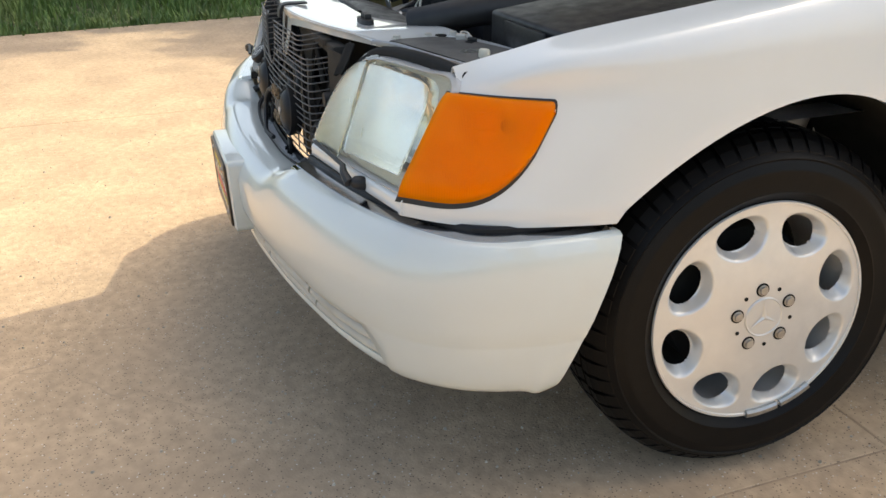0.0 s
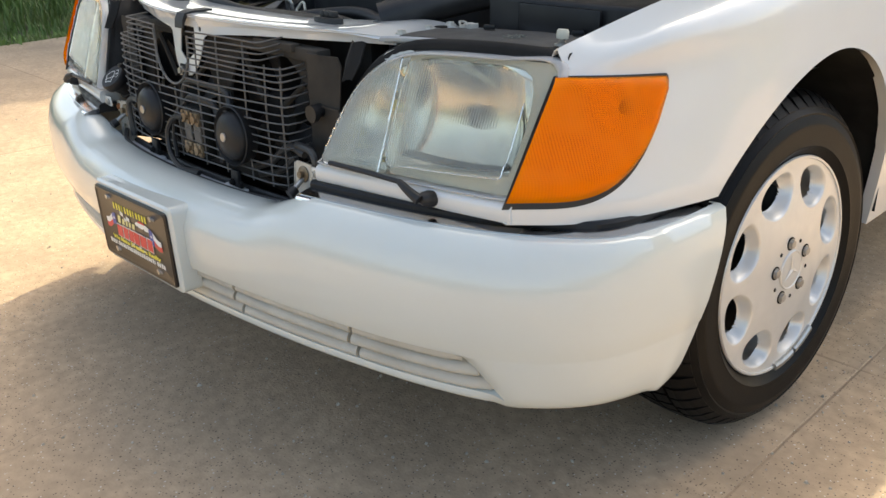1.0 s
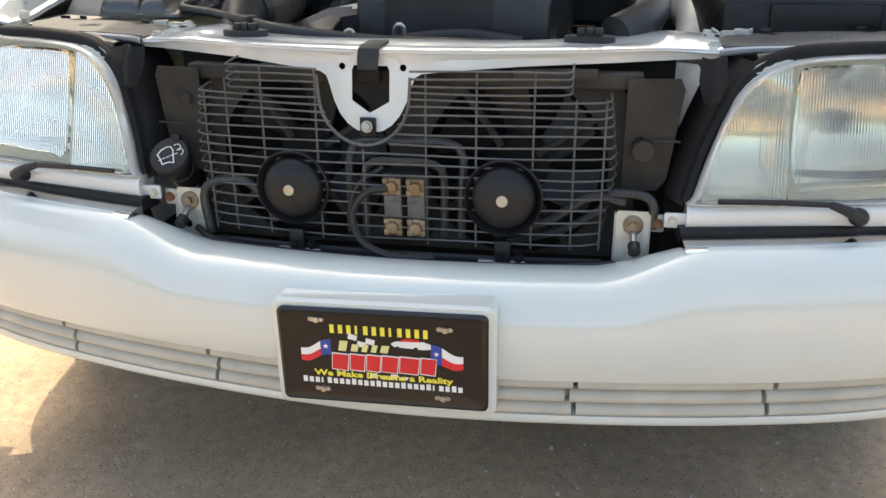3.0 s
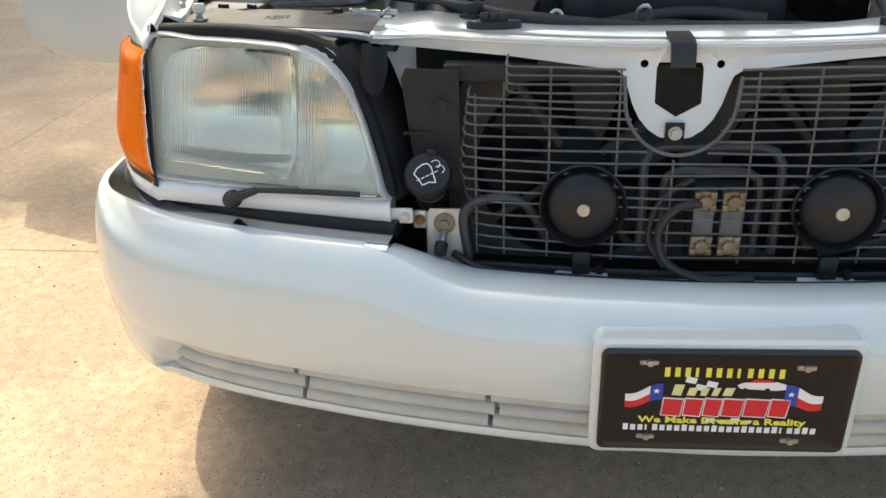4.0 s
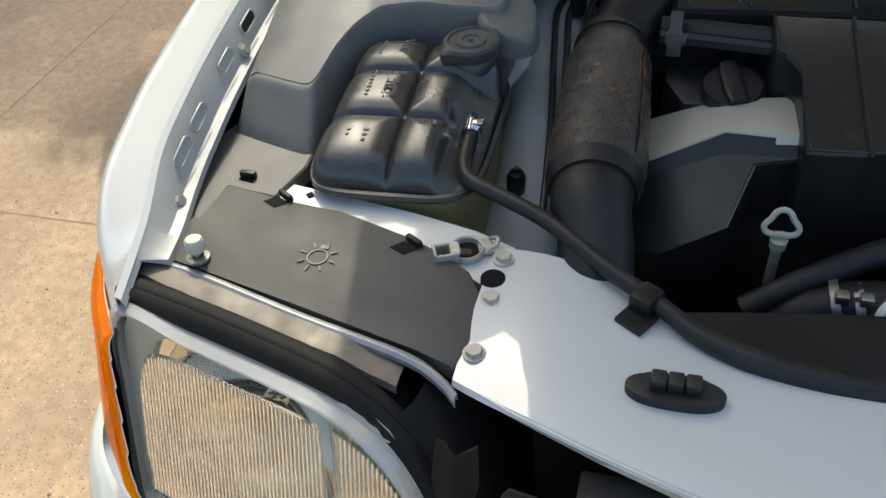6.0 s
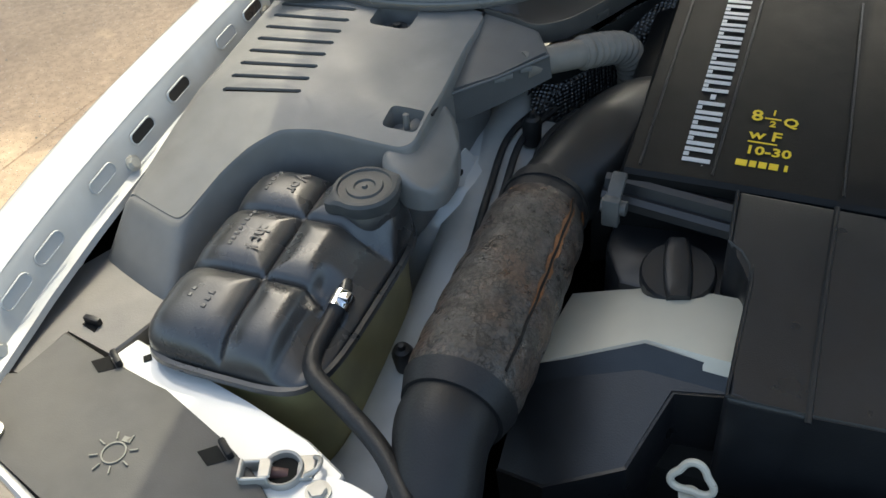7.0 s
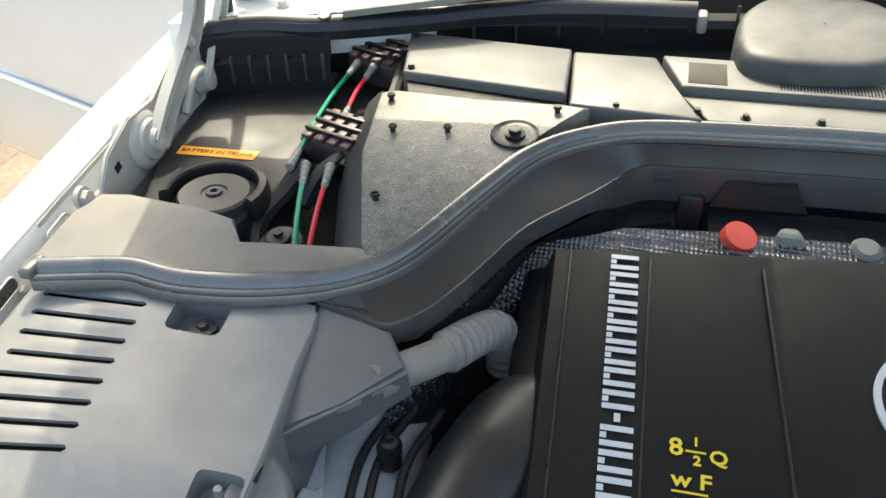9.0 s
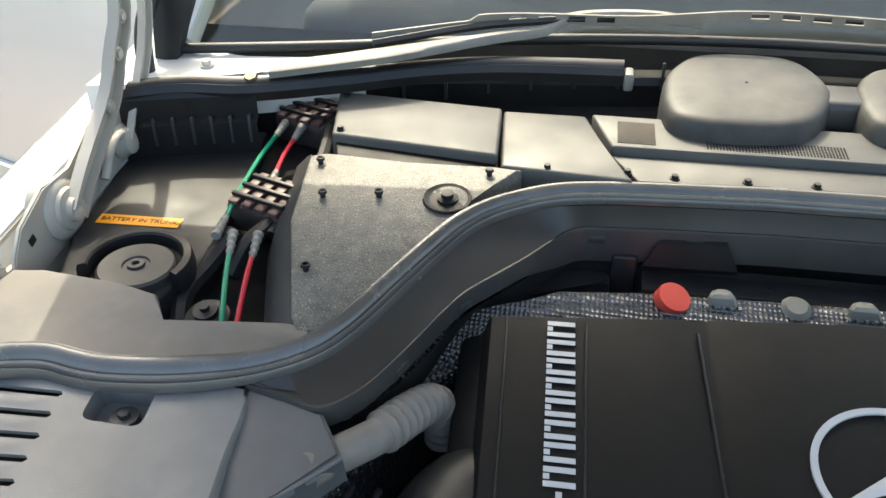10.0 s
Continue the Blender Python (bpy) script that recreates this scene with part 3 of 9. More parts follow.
def bumper_profile(x, y):
    """(outward offset, height) from the inner top edge down to the inner lower edge."""
    ax = abs(x)
    side = smooth01(0.30, 0.46, ax)                # 0 in the middle, 1 under the lamps
    corner = smooth01(0.775, 0.87, ax)
    edge = bumper_edge(x, y)
    top = lerp(0.505, 0.546, side)
    low = 0.284 - 0.002 * smooth01(0.60, 0.86, ax) - 0.012 * smooth01(0.20, 0.50, y) + 0.008 * max(0.0, (y - 0.50) / 0.045) ** 2.2
    face = 0.374
    def cut(z):                                     # air slot behind the slats, its end slanting outwards below
        e = lerp(0.800, 0.744, (z - 0.295) / 0.079)
        return 1 - smooth01(e - 0.012, e + 0.012, ax)
    mid = lerp(-0.022, edge * 0.45, side)
    pts = [(lerp(-0.105, edge - 0.035, side), top - 0.006), (lerp(-0.085, edge - 0.02, side), top), (lerp(-0.06, edge - 0.004, side), top + 0.001), (lerp(-0.042, edge + 0.004, side), top - 0.002),
           (mid, lerp(0.494, 0.527, side)), (mid * 0.5, lerp(0.480, 0.507, side)), (mid * 0.18, lerp(0.462, 0.482, side)), (0.0, 0.452), (0.0, 0.41), (-0.003, face + 0.006)]
    pts += [(-0.005, face)]
    for zs, f, od, oc in ((face - 0.003, 0.03, -0.005, -0.044), (0.352, 0.25, -0.007, -0.048), (0.325, 0.48, -0.010, -0.052), (0.2965, 0.68, -0.013, -0.056), (0.2945, 0.76, -0.015, -0.030),
                          (0.291, 0.86, -0.018, -0.029), (low + 0.003, 0.95, -0.023, -0.031)):
        z = lerp(zs, lerp(face, low, f), corner)
        pts.append((lerp(od, oc, cut(z)), z))
    pts += [(lerp(lerp(-0.020, -0.030, corner), -0.034, cut(low)), low + 0.001), (lerp(-0.055, -0.075, cut(low)), low)]
    return pts


def build_bumper():
    bm = bmesh.new()
    rows = []
    for p, nrm in bumper_plan(121):
        tail = smooth01(0.36, 0.545, p.y)
        rows.append([p + nrm * o + Vector((0, -tail * curve1([(0.265, 0.110), (0.325, 0.086), (0.416, 0.049), (0.494, 0.019), (0.552, 0.0)], z), z)) for o, z in bumper_profile(p.x, p.y)])
    skin(bm, rows)
    thicken(bm, -0.004)
    b = part("bumper", bm, "bumper", car, "pale grey-white plastic front bumper, lightly dusty", smooth=50)
    # slats in the lower slot
    cuts = [-0.795, -0.541, -0.268, 0.268, 0.541, 0.795]
    for xa, xb in zip(cuts, cuts[1:]):
        for row, (z0, z1, o) in enumerate(((0.3500, 0.3728, -0.007), (0.3240, 0.3462, -0.014), (0.2975, 0.3200, -0.022))):
            shift = 0.011 * (row - 1)               # the joints step outwards row by row
            bm = bmesh.new()
            rows = []
            lo_x, hi_x = xa + math.copysign(shift, xa) + 0.0016, xb + math.copysign(shift, xb) - 0.0016
            lim = (0.748, 0.772, 0.790)[row]
            for p, nrm in bumper_plan(701):
                if lo_x <= p.x <= hi_x and abs(p.x) < lim:
                    rows.append([p + nrm * (o + do + 0.006 * (f - 1) - 0.006 * smooth01(lim - 0.04, lim + 0.01, abs(p.x))) + Vector((0, 0, lerp(z0, z1, f))) for do, f in ((-0.022, 0.98), (-0.015, 1.0), (-0.009, 0.90), (-0.003, 0.66), (0.0, 0.40), (0.0005, 0.20), (-0.002, 0.06), (-0.012, 0.0), (-0.022, 0.02))])
            rows = rows[::3] + rows[-1:] if len(rows) > 6 else rows
            if len(rows) > 1:
                skin(bm, rows, closed=True, cap=True)
                part("slat", bm, "slat", b, smooth=40)
            else:
                bm.free()
    # bright strip and dark gap along the top, under the lamps and round the sides
    for s in (-1, 1):
        for nm, prof, mat, lab in (
                ("chrome_strip", ((-0.008, 0.5505), (-0.002, 0.5500), (0.0005, 0.5485), (0.0015, 0.5455), (-0.002, 0.5425), (-0.008, 0.543)), "chrome", "bright chrome trim strip"),
                ("gloss_strip", ((-0.034, 0.5560), (-0.0085, 0.5525), (-0.0085, 0.543), (-0.034, 0.543)), "trim_dark", "polished reflecting trim strip"),
                ("rubber_strip", ((-0.075, 0.566), (-0.038, 0.566), (-0.0345, 0.562), (-0.0345, 0.545), (-0.075, 0.545)), "black", "black rubber gap strip")):
            bm = bmesh.new()
            rows = []
            for p, nrm in bumper_plan(161):
                if 0.405 < p.x * s and p.y < 0.53:
                    e = bumper_edge(p.x, p.y)
                    rows.append([p + nrm * (o + e) + Vector((0, 0, z)) for o, z in prof])
            skin(bm, rows, closed=True, cap=True)
            part(nm, bm, mat, b, lab, smooth=40)
    return b


bumper = build_bumper()


# --- front fenders ---
F_LOW = [(0.772, 0.222), (0.835, 0.283), (0.882, 0.362), (0.914, 0.46), (0.934, 0.56), (0.944, 0.72), (0.946, 1.0), (0.946, 1.30), (0.946, 1.64)]
F_MID = [(0.788, 0.305), (0.836, 0.366), (0.872, 0.440), (0.900, 0.53), (0.918, 0.62), (0.930, 0.77), (0.934, 1.0), (0.936, 1.30), (0.936, 1.64)]
F_SHO = [(0.788, 0.318), (0.838, 0.380), (0.872, 0.452), (0.891, 0.54), (0.903, 0.63), (0.911, 0.78), (0.910, 1.0), (0.910, 1.30), (0.910, 1.64)]
F_TOP = [(0.778, 0.314, 0.803), (0.792, 0.400, 0.824), (0.812, 0.480, 0.846), (0.822, 0.560, 0.860), (0.830, 0.650, 0.873), (0.836, 0.79, 0.892), (0.838, 1.0, 0.918), (0.838, 1.30, 0.951), (0.838, 1.64, 0.984)]
ARCH_Y, ARCH_Z, ARCH_R = 0.868, 0.335, 0.404
FEND_N = 110


def fender_rows():
    low = spline([(x, y, 0.585) for x, y in F_LOW], FEND_N)
    mid = spline([(x, y, 0.760) for x, y in F_MID], FEND_N)
    sho = spline([(x, y, F_TOP[i][2] - 0.028) for i, (x, y) in enumerate(F_SHO)], FEND_N)
    top = spline(F_TOP, FEND_N)
    return low, mid, sho, top


FR = fender_rows()


def fender_point(i, v):
    """Surface point at column i; v: 0 at the low line, 1 middle, 2 shoulder, 3 inner top edge."""
    a, b, c, d = (FR[k][i] for k in range(4))
    seq = [a * 2 - b, a, b, c, d, d * 2 - c]
    k = min(2, int(v))
    t = v - k
    p0, p1, p2, p3 = seq[k:k + 4]
    return 0.5 * ((2 * p1) + (p2 - p0) * t + (2 * p0 - 5 * p1 + 4 * p2 - p3) * t * t + (3 * p1 - p0 - 3 * p2 + p3) * t ** 3)


def arch_z(y):
    d = y - ARCH_Y
    return ARCH_Z + math.sqrt(max(0, ARCH_R ** 2 - d * d)) if abs(d) < ARCH_R else 0


def build_fender(s):
    bm = bmesh.new()
    rows = []
    for i in range(FEND_N):
        col = [fender_point(i, 3 * k / 22) for k in range(23)]
        y0 = col[0].y
        bottom = 0.563
        if y0 > 0.55:
            bottom = max(arch_z(y0), 0.30 if y0 > ARCH_Y else 0.563)
        out = []
        x0 = col[0].x
        for k in range(8):                       # from the sill or arch edge up to the low line
            z = lerp(bottom, 0.585, k / 8)
            if bottom < 0.585:
                out.append(Vector((x0 - 0.03 * max(0, 0.585 - z) / 0.28, y0, z)))
            else:
                out.append(None)
        ext = [p for p in out if p] + col
        ext = [p if p.z >= bottom else None for p in ext]
        ok = [p for p in ext if p is not None]
        # clip at the arch by sliding along the column
        need = 31
        acc = [0.0]
        for a, b in zip(ok, ok[1:]):
            acc.append(acc[-1] + (b - a).length)
        if ok[0].z > bottom + 1e-4 and len([p for p in col if p.z < bottom]) > 0:
            below = [p for p in col if p.z < bottom][-1]
            t = (bottom - below.z) / (ok[0].z - below.z)
            ok = [below.lerp(ok[0], t)] + ok
            acc = [0.0]
            for a, b in zip(ok, ok[1:]):
                acc.append(acc[-1] + (b - a).length)
        res, j = [], 0
        for k in range(need):
            q = acc[-1] * k / (need - 1)
            while j < len(acc) - 2 and acc[j + 1] < q:
                j += 1
            d = acc[j + 1] - acc[j]
            res.append(ok[j].lerp(ok[j + 1], (q - acc[j]) / d if d else 0))
        # rolled lip into the wheel opening and at the lower edge
        lip = res[0] + Vector((-0.022, 0, 0.004))
        down = res[-1]
        edge = [lip] + res + [down + Vector((-0.006, 0, -0.004))]
        rows.append([Vector((p.x * s, p.y, p.z)) for p in edge])
    skin(bm, rows)
    thicken(bm, 0.0015)
    f = part("fender", bm, "paint", car, "glossy white painted front fender", smooth=45)
    # inner flange with slots
    bm = bmesh.new()
    rows = []
    for i in range(FEND_N):
        t = FR[3][i]
        h = lerp(0.012, 0.046, smooth01(0.33, 0.50, t.y))
        rows.append([Vector((s * x, t.y, z)) for x, z in ((t.x - 0.004, t.z - 0.004), (t.x - 0.010, t.z - 0.012), (t.x - 0.020, t.z - h), (t.x - 0.030, t.z - h - 0.003), (t.x - 0.031, t.z - h - 0.010))] if t.y > 0.37 else [Vector((s * (t.x - 0.004 - 0.001 * k), t.y, t.z - 0.004 - 0.002 * k)) for k in range(5)])
    skin(bm, rows)
    thicken(bm, 0.001)
    part("flange", bm, "flange", f, "fender flange greyed for its shade, with slotted holes", smooth=30)
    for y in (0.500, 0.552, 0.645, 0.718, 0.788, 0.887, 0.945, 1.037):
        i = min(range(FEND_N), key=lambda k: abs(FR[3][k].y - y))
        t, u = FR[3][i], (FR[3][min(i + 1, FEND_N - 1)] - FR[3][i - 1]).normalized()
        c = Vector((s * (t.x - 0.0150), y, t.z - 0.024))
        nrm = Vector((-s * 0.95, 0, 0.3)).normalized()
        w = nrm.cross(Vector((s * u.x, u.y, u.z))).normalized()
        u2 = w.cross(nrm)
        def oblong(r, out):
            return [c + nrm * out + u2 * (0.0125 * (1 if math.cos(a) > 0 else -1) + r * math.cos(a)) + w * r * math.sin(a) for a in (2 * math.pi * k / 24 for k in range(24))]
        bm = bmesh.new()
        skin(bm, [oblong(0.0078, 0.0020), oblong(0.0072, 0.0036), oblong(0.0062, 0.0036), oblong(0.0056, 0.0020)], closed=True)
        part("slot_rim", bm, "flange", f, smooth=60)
        # no opening is cut: a dark fill gives open slots their shade
        painted_hole = y in (0.718, 0.788, 0.945)
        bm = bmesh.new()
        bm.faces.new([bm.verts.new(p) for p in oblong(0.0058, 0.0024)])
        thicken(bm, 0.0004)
        part("slot", bm, ("rust" if y == 0.945 else "relief_dust") if painted_hole else "flange", f, smooth=0)
    for y in (0.451, 0.686, 0.965, 1.118):
        i = min(range(FEND_N), key=lambda k: abs(FR[3][k].y - y))
        t = FR[3][i]
        bolt("bolt", (s * (t.x - 0.020), y, t.z - 0.038), (-s, 0, 0.45), 0.0065, f, "zinc")
    return f


fenders = {s: build_fender(s) for s in (-1, 1)}


# --- turn signals: amber lenses on the fender's nose ---
def build_signal(s):
    housing = None

    def sheet(grow, lift, rows_n, relief=None):
        """A sheet over the fender's nose within the lamp's outline; grow widens it, relief adds height."""
        rows = []
        for c in range(49):
            u = c / 48
            w = max(0.0, (u - 0.26) / 0.74)
            v_hi = 1.06 - 0.08 * u - 0.16 * max(0.0, (u - 0.92) / 0.08) ** 2.5
            v_lo = 0.06 + 0.02 * u + 0.78 * (1 - (1 - w ** 3.0) ** 0.34)
            y = lerp(0.3000 - 0.04 * grow, 0.4535 + 0.04 * grow, u)
            i = max([0] + [k for k in range(FEND_N - 1) if FR[1][k].y <= y])
            part_way = (y - FR[1][i].y) / (FR[1][i + 1].y - FR[1][i].y)
            v_hi, v_lo = v_hi + 0.6 * grow, v_lo - grow
            col = []
            for k in range(rows_n):
                f = k / (rows_n - 1)
                v = max(0, lerp(v_lo, v_hi, f))
                q = fender_point(i, v).lerp(fender_point(i + 1, v), part_way)
                q2 = q + fender_point(i + 1, v) - fender_point(i, v)
                tang = (q2 - q).normalized()
                nrm = Vector((tang.y, -tang.x, 0.25)).normalized()
                e = min(1.0, min(f, 1 - f) * 7) ** 0.7 * min(1.0, (1 - u) * 9) ** 0.7
                col.append(q + nrm * (lift * (0.25 + 0.75 * e) + (relief(u, lerp(v_lo, v_hi, f)) * e if relief else 0)))
            rows.append([Vector((p.x * s, p.y, p.z)) for p in col])
        bm = bmesh.new()
        skin(bm, rows)
        return bm

    bm = sheet(0.05, 0.003, 15)
    thicken(bm, 0.003)
    housing = part("turn_signal", bm, "rubber", car, "amber corner turn signal set in white fender", smooth=50)
    # silvered back plate: stepped bands with a round bulb well in the upper half
    def back(u, v):
        well = math.hypot((u - 0.60) / 0.30, (v - 0.72) / 0.24)
        return 0.0020 * ((v * 6.0) % 1.0) - 0.0026 * smooth01(1.0, 0.8, well)
    bm = sheet(-0.03, 0.0075, 61, back)
    thicken(bm, 0.001)
    part("signal_reflector", bm, "signal_back", housing, "silvered stepped reflector", smooth=25)
    i = min(range(60), key=lambda k: abs(FR[1][k].y - 0.395))
    c = fender_point(i, 0.72)
    bm = bmesh.new()
    d = Vector((0.8, -0.6, 0.1)).normalized()
    revolve(bm, Vector((c.x * s, c.y, c.z)), (d.x * s, d.y, d.z), [(0.013, 0.0), (0.013, 0.006), (0.010, 0.009), (0.0, 0.0098)], 20)
    part("signal_bulb", bm, "amber_bulb", housing, "dark amber signal bulb", smooth=40)
    bm = sheet(0.0, 0.0165, 27)
    thicken(bm, 0.0015)
    part("amber_lens", bm, "amber", housing, "finely ribbed amber turn signal lens", smooth=50)


for s in (-1, 1):
    build_signal(s)


# --- headlamps ---
LAMP = [(-0.782, 0.603), (-0.787, 0.700), (-0.790, 0.782), (-0.70, 0.785), (-0.60, 0.784), (-0.545, 0.779), (-0.505, 0.764), (-0.475, 0.739), (-0.455, 0.704), (-0.440, 0.665), (-0.428, 0.630), (-0.420, 0.602), (-0.424, 0.595), (-0.60, 0.594), (-0.76, 0.596)]


def lamp_y(x, z):
    a = abs(x)
    return 0.164 + 0.195 * (a - 0.42) + 0.12 * max(0, a - 0.6) ** 2 + (z - 0.595) * lerp(0.34, 0.44, (a - 0.42) / 0.37)


def lamp_sheet(bm, outline, lift, s, inset=0.0):
    cx = sum(p[0] for p in outline) / len(outline)
    cz = sum(p[1] for p in outline) / len(outline)
    rings = []
    for f in (1.0, 0.985, 0.95, 0.7, 0.4, 0.0):
        ring = []
        for x, z in outline:
            x2, z2 = cx + (x - cx) * f * (1 - inset), cz + (z - cz) * f * (1 - inset)
            bulge = 0.010 * (1 - f ** 2) ** 0.5 + (0.004 if f < 1 else 0)
            ring.append(Vector((s * -x2, lamp_y(x2, z2) - lift - bulge, z2)))
        rings.append(ring)
    if True:
        skin(bm, rings[:-1], closed=True)
        bm.verts.ensure_lookup_table()
        n = len(outline)
        bm.faces.new(bm.verts[-n:])


def fine_outline(pts, n=60):
    return [(p.x, p.y) for p in spline([(x, z, 0) for x, z in pts] + [(pts[0][0], pts[0][1], 0)], n + 1)[:-1]]


def build_headlamp(s):
    O = fine_outline(LAMP, 72)
    # housing bowl behind the lens
    bm = bmesh.new()
    cx, cz = -0.60, 0.69
    rows = []
    for f, d in ((1.0, 0.002), (0.995, 0.04), (0.95, 0.09), (0.6, 0.17), (0.02, 0.17)):
        rows.append([Vector((s * -(cx + (x - cx) * f), lamp_y(x, z) + d, cz + (z - cz) * f)) for x, z in O])
    skin(bm, rows, closed=True)
    lamp = part("headlamp", bm, "black", car, "large clear-glass headlamp with hazed fluted lens", smooth=40)
    # frame round the lens
    bm = bmesh.new()
    rows = []
    for f, d in ((1.006, 0.020), (1.008, 0.012), (1.008, -0.003), (1.000, -0.008), (0.985, -0.012), (0.962, -0.013), (0.952, -0.012), (0.949, 0.002)):
        rows.append([Vector((s * -(cx + (x - cx) * f), lamp_y(x, z) + d, cz + (z - cz) * f)) for x, z in O])
    skin(bm, rows, closed=True)
    part("lamp_frame", bm, "lens_rim", lamp, "hazy clear lamp rim", smooth=40)
    # lens, plain rim and two fluted fields
    bm = bmesh.new()
    lamp_sheet(bm, O, 0.0, s, 0.03)
    thicken(bm, 0.003)
    part("lens", bm, "lens", lamp, "clear glass lens, slightly hazed", smooth=40)
    fields = (
        [(-0.750, 0.626), (-0.756, 0.69), (-0.750, 0.746), (-0.726, 0.769), (-0.64, 0.772), (-0.563, 0.770), (-0.553, 0.755), (-0.553, 0.626), (-0.60, 0.620)],
        [(-0.540, 0.774), (-0.506, 0.761), (-0.477, 0.734), (-0.456, 0.697), (-0.441, 0.655), (-0.429, 0.612), (-0.436, 0.603), (-0.50, 0.602), (-0.541, 0.603), (-0.5415, 0.68)],
    )
    # bezel round each field and the silvered bowl behind it
    split = -0.547
    for k_, fpts in enumerate(fields):
        Of = fine_outline(fpts, 40)
        fx = sum(p[0] for p in Of) / len(Of)
        fz = sum(p[1] for p in Of) / len(Of)
        outer = []
        for x, z in Of:
            d = Vector((x - fx, z - fz)).normalized()
            far = 0.0
            for q in range(1, 130):
                far = 0.0015 * q
                ex, ez = fx + d.x * far, fz + d.y * far
                if (ex > split) != (k_ == 1) or ez < 0.600 or ez > 0.780 or ex < -0.783 or ex > -0.424 - 0.36 * max(0, ez - 0.60) ** 1.05 - 1.5 * max(0, ez - 0.74) ** 1.4:
                    break
            outer.append((fx + d.x * far, fz + d.y * far))
        def ring(pts, f, dep):
            return [Vector((s * -(fx + (x - fx) * f), lerp(lamp_y(fx + (x - fx) * f, fz + (z - fz) * f), lamp_y(fx, fz), min(1.0, max(0, dep - 0.004) * 12)) + dep, fz + (z - fz) * f)) for x, z in pts]
        bm = bmesh.new()
        skin(bm, [ring(outer, 1.0, 0.002), ring(Of, 1.03, 0.001), ring(Of, 1.0, 0.003), ring(Of, 0.985, 0.012)], closed=True)
        part("bezel", bm, "bowl", lamp, "pale satin bezel", smooth=40)
        # reflector: flat walls running back from the opening to a parabolic bowl
        ax, az, big, deepest = ((-0.652, 0.694, 0.128, 0.085), (-0.500, 0.682, 0.105, 0.060))[k_]
        yc = lamp_y(ax, az)
        dense = fine_outline(fpts, 80)
        def bowl(f, wall):
            out = []
            for x, z in dense:
                qx, qz = ax + (x - ax) * f, az + (z - az) * f
                yb = yc + deepest * (1 - (math.hypot(qx - ax, qz - az) / big) ** 2)
                yl = lamp_y(qx, qz) + 0.008
                out.append(Vector((s * -qx, yl if wall else max(yl, yb), qz)))
            return out
        bm = bmesh.new()
        skin(bm, [bowl(0.99, True)] + [bowl(f, False) for f in (0.985, 0.9, 0.8, 0.7, 0.6, 0.5, 0.4, 0.3, 0.2, 0.1, 0.02)], closed=True)
        part("reflector", bm, "mirror", lamp, "silvered reflector bowl", smooth=50)
    # glass flutes moulded into the lens before each bowl
    for fpts in fields:
        Of = fine_outline(fpts, 120)
        x_lo, x_hi = min(p[0] for p in Of) + 0.0015, max(p[0] for p in Of) - 0.0015
        cols = int((x_hi - x_lo) / 0.00070)
        front, back = [], []
        for c_ in range(cols + 1):
            x = lerp(x_lo, x_hi, c_ / cols)
            zs = []
            for (xa_, za_), (xb_, zb_) in zip(Of, Of[1:] + Of[:1]):
                if (xa_ - x) * (xb_ - x) <= 0 and xa_ != xb_:
                    zs.append(lerp(za_, zb_, (x - xa_) / (xb_ - xa_)))
            if len(zs) < 2:
                continue
            wave = 0.00085 * math.cos(2 * math.pi * x / 0.0042)
            front.append([Vector((s * -x, lamp_y(x, z) - 0.0185 - wave, z)) for z in (lerp(min(zs), max(zs), k / 8) for k in range(9))])
            back.append([Vector((s * -x, lamp_y(x, z) - 0.0150, z)) for z in (lerp(max(zs), min(zs), k / 8) for k in range(9))])
        bm = bmesh.new()
        skin(bm, [f_ + b_ for f_, b_ in zip(front, back)], closed=True, cap=True)
        ff = part("fluted_field", bm, "lens_ribbed", lamp, "finely fluted glass lens field", smooth=60)
        ff.visible_shadow = False
    # black strip draws the shadow line along the reflector's foot
    bm = bmesh.new()
    rows = []
    for k in range(13):
        x = lerp(-0.742, -0.562, k / 12)
        z = 0.6305 - 0.004 * math.sin(math.pi * k / 12)
        rows.append([Vector((s * -x, lamp_y(x, z) + d, z + h)) for d, h in ((-0.002, 0.0), (-0.002, 0.0035), (0.016, 0.006), (0.016, 0.0))])
    skin(bm, rows, closed=True, cap=True)
    part("reflector_step", bm, "black", lamp, "black strip for the shadow line under the reflector", smooth=30)
    bm = bmesh.new()
    box(bm, (s * 0.636, lamp_y(-0.64, 0.69) + 0.040, 0.692), (0.030, 0.030, 0.034), bevel=0.006)
    part("bulb_shield", bm, "black", lamp, "dark bulb shield")
    bm = bmesh.new()
    c = Vector((s * 0.640, lamp_y(-0.64, 0.69) + 0.058, 0.694))
    revolve(bm, c, (0, -1, 0.1), [(0.012, -0.01), (0.013, 0.012), (0.010, 0.016), (0.0095, 0.030), (0.006, 0.036), (0.0, 0.037)], 16)
    part("bulb", bm, "glass", lamp, "glass bulb")
    bm = bmesh.new()
    c = Vector((s * 0.500, lamp_y(-0.50, 0.69) + 0.035, 0.690))
    revolve(bm, c, (0, -1, 0.1), [(0.008, -0.01), (0.008, 0.012), (0.006, 0.018), (0.0, 0.020)], 16)
    part("fog_bulb", bm, "glow_yellow", lamp, "pale yellow bulb")
    # wiper on the lamp
    bm = bmesh.new()
    y0 = lamp_y(-0.643, 0.583)
    pv = Vector((s * 0.643, y0 - 0.030, 0.580))
